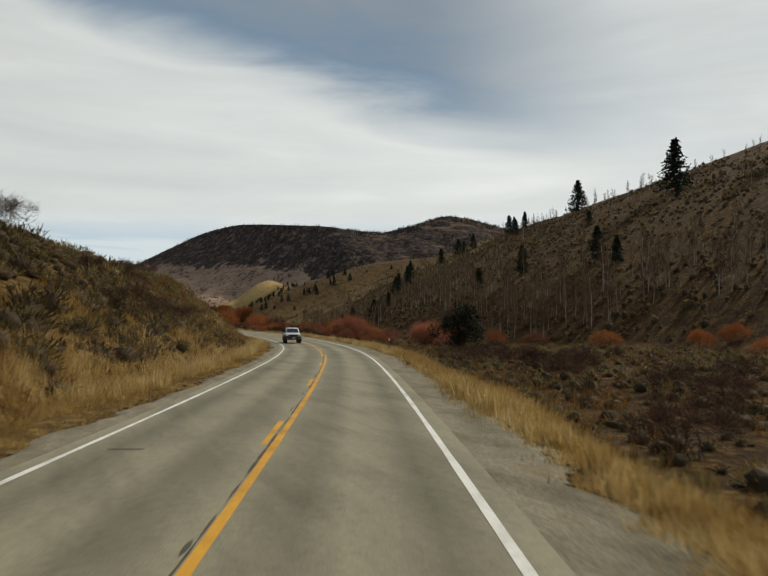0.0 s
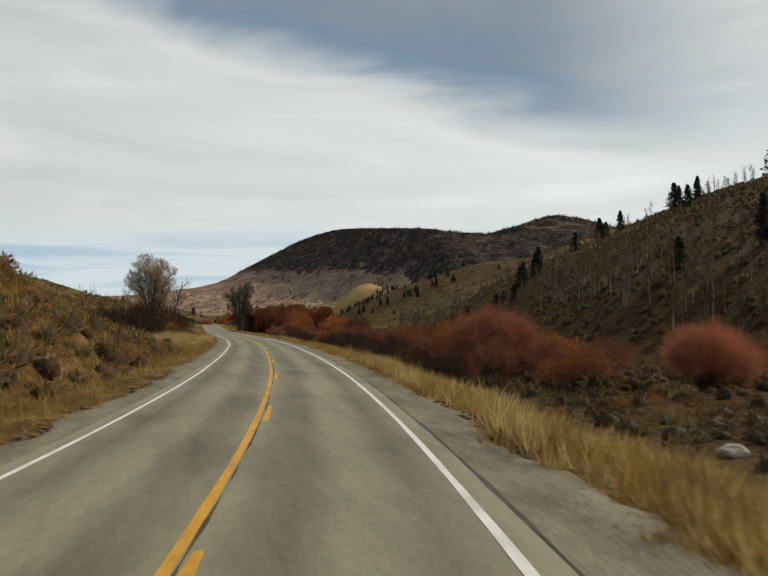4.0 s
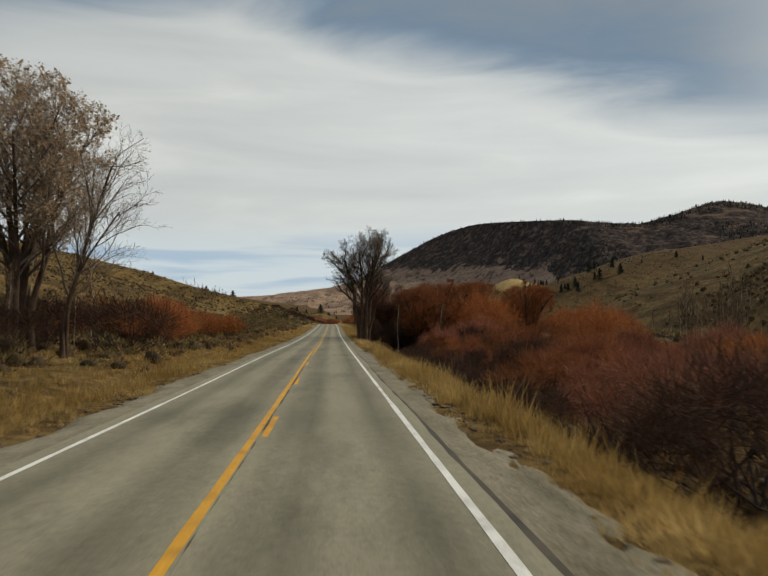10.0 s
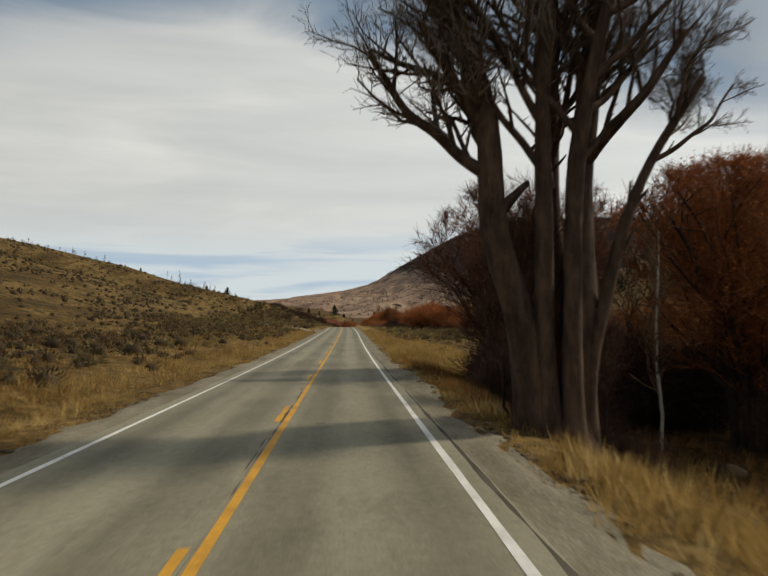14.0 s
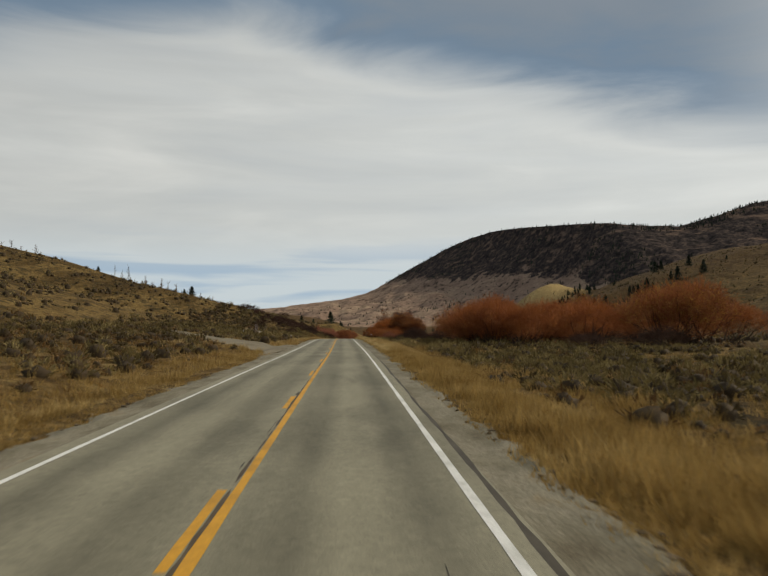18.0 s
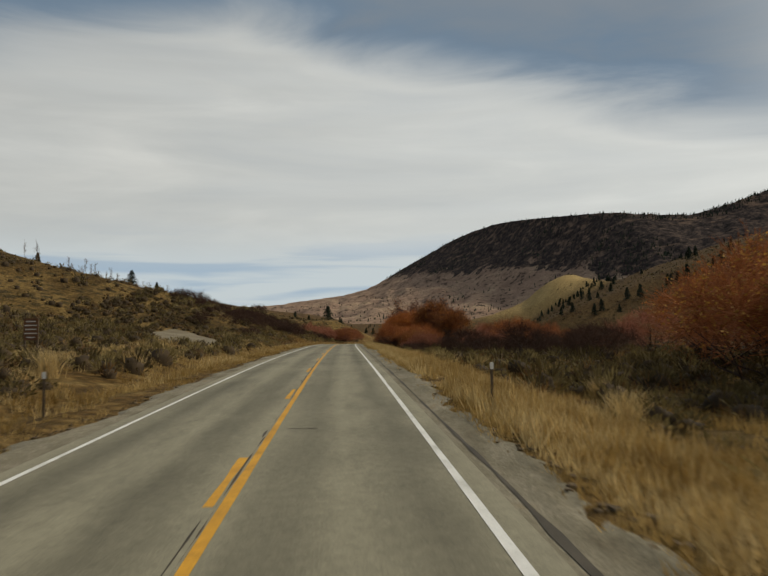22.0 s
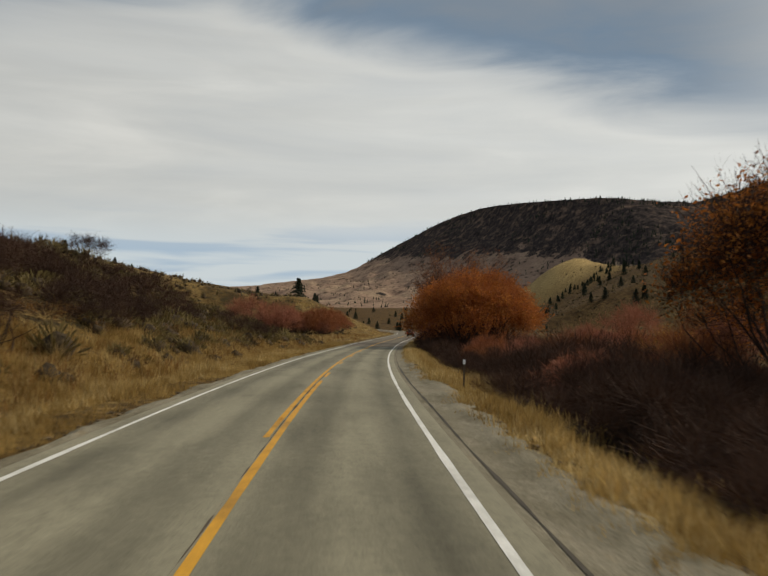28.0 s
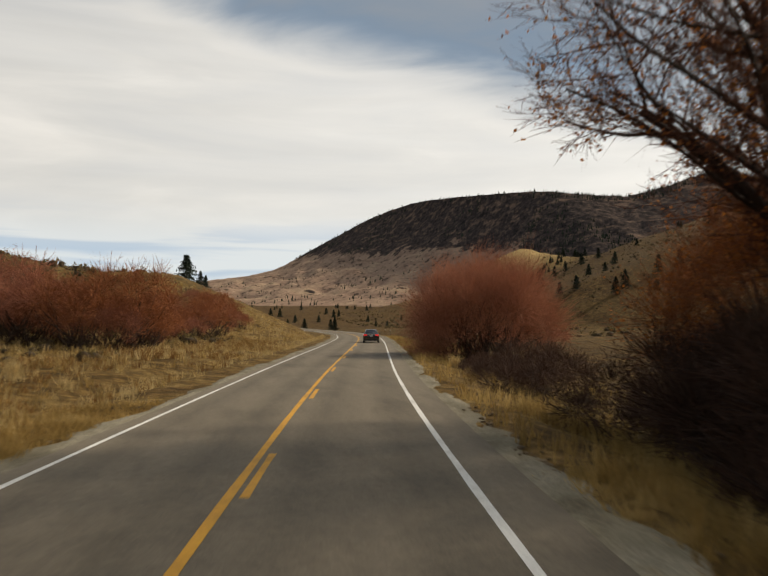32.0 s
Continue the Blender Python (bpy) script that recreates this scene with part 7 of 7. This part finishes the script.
def build_pickup():
    """Front towards -y."""
    car = tagged(new("pickup_truck"), "white crew-cab pickup truck with black grille and bumper, oncoming", "truck")
    bm = bmesh.new()
    loft(bm, [section(y, h, a, b, 0.66, 0.94, 0.93) for y, h, a, b in ((-2.42, 0.72, 0.66, 1.02), (-2.34, 0.84, 0.58, 1.06), (-1.9, 0.88, 0.52, 1.12), (-1.02, 0.89, 0.5, 1.20), (1.18, 0.89, 0.5, 1.20), (1.22, 0.89, 0.5, 1.22), (2.45, 0.88, 0.52, 1.22), (2.55, 0.84, 0.56, 1.20))])
    part("body", bm, CAR_WHITE, car)
    bm = bmesh.new()
    loft(bm, [section(y, h, a, b, 0.2, 1.0, 0.86) for y, h, a, b in ((-1.10, 0.80, 1.10, 1.19), (-0.42, 0.80, 1.10, 1.69), (-0.2, 0.80, 1.10, 1.75), (0.5, 0.80, 1.10, 1.78), (1.08, 0.80, 1.10, 1.74), (1.18, 0.80, 1.10, 1.66))])
    part("cab", bm, CAR_WHITE, car, "white cab with a rounded roof")
    part("windscreen", pane(((-0.70, -1.055, 1.225), (0.70, -1.055, 1.225), (0.575, -0.475, 1.662), (-0.575, -0.475, 1.662)), 0.02), CAR_GLASS, car, "dark windscreen")
    part("rear_window", pane(((0.60, 1.185, 1.26), (-0.60, 1.185, 1.26), (-0.55, 1.185, 1.60), (0.55, 1.185, 1.60)), 0.012), CAR_GLASS, car)
    for x in (-1, 1):
        for y0, y1, y2, y3 in ((-0.86, 0.14, 0.14, -0.40), (0.24, 0.98, 0.90, 0.24)):
            part("side_window", pane(((x * 0.80, y0, 1.24), (x * 0.80, y1, 1.24), (x * 0.708, y2, 1.62), (x * 0.708, y3, 1.62)), 0.016, x), CAR_GLASS, car, "dark side window")
        bm = bmesh.new()
        block(bm, min(x * 0.885, x * 0.905), max(x * 0.885, x * 0.905), -0.02, 0.12, 1.06, 1.10, 0.006)
        part("door_handle", bm, CAR_TRIM, car)
        bm = bmesh.new()
        block(bm, min(x * 0.52, x * 0.84), max(x * 0.52, x * 0.84), -2.47, -2.22, 0.82, 1.04, 0.035)
        lamp = part("headlight", bm, HEADLIGHT, car, "clear headlight")
        bm = bmesh.new()
        bmesh.ops.create_uvsphere(bm, u_segments=14, v_segments=8, radius=0.075)
        for v in bm.verts:
            v.co = Vector((v.co.x + x * 0.66, v.co.y * 0.35 - 2.465, v.co.z + 0.93))
        part("reflector", bm, CHROME, lamp)
        bm = bmesh.new()
        block(bm, min(x * 0.62, x * 0.74), max(x * 0.62, x * 0.74), -2.665, -2.60, 0.55, 0.64, 0.02)
        part("fog_light", bm, RIM, car)
        bm = bmesh.new()
        block(bm, min(x * 0.86, x * 1.10), max(x * 0.86, x * 1.10), -0.98, -0.84, 1.20, 1.38, 0.035)
        part("mirror", bm, CAR_TRIM, car)
        for y in (-1.6, 1.55):
            wheel(car, x * 0.78, y, 0.385, 0.27)
            bm = arch(x * 0.80, x * 0.955, 0.43, 0.56)
            bmesh.ops.translate(bm, verts=bm.verts, vec=(0, y, 0.42))
            part("fender_flare", bm, CAR_TRIM, car, "black plastic fender flare")
    bm = bmesh.new()
    block(bm, -0.52, 0.52, -2.475, -2.30, 0.80, 1.005, 0.03)
    grille = part("grille", bm, CAR_TRIM, car, "black grille")
    bm = bmesh.new()
    block(bm, -0.34, 0.34, -2.487, -2.47, 0.90, 0.975, 0.01)
    part("grille_opening", bm, TYRE, grille)
    bm = bmesh.new()
    loft(bm, [section(y, h, a, b, 0.5, 0.95, 0.98) for y, h, a, b in ((-2.66, 0.60, 0.50, 0.74), (-2.60, 0.80, 0.44, 0.82), (-2.45, 0.91, 0.42, 0.84), (-2.20, 0.92, 0.42, 0.84))])
    part("bumper", bm, CAR_TRIM, car, "deep black plastic bumper")
    bm = bmesh.new()
    block(bm, -0.17, 0.17, -2.685, -2.655, 0.55, 0.69, 0.006)
    plate = part("number_plate", bm, PLATE, car)
    bm = bmesh.new()
    block(bm, -0.12, 0.12, -2.690, -2.686, 0.60, 0.65)
    part("plate_bar", bm, PLATE_BARS, plate)
    return car


def park(car, s, u, around=0.0):
    x, y = at(s, u)
    car.matrix_world = pose(float(x), float(y), float(grade(s)) + (0.022 if s > 674 else 0.0), 0, 0, math.degrees(float(np.interp(s, S_GRID, HEAD))) + around)


park(build_sedan(), 762, 1.55)
park(build_pickup(), 84.5, -1.6)
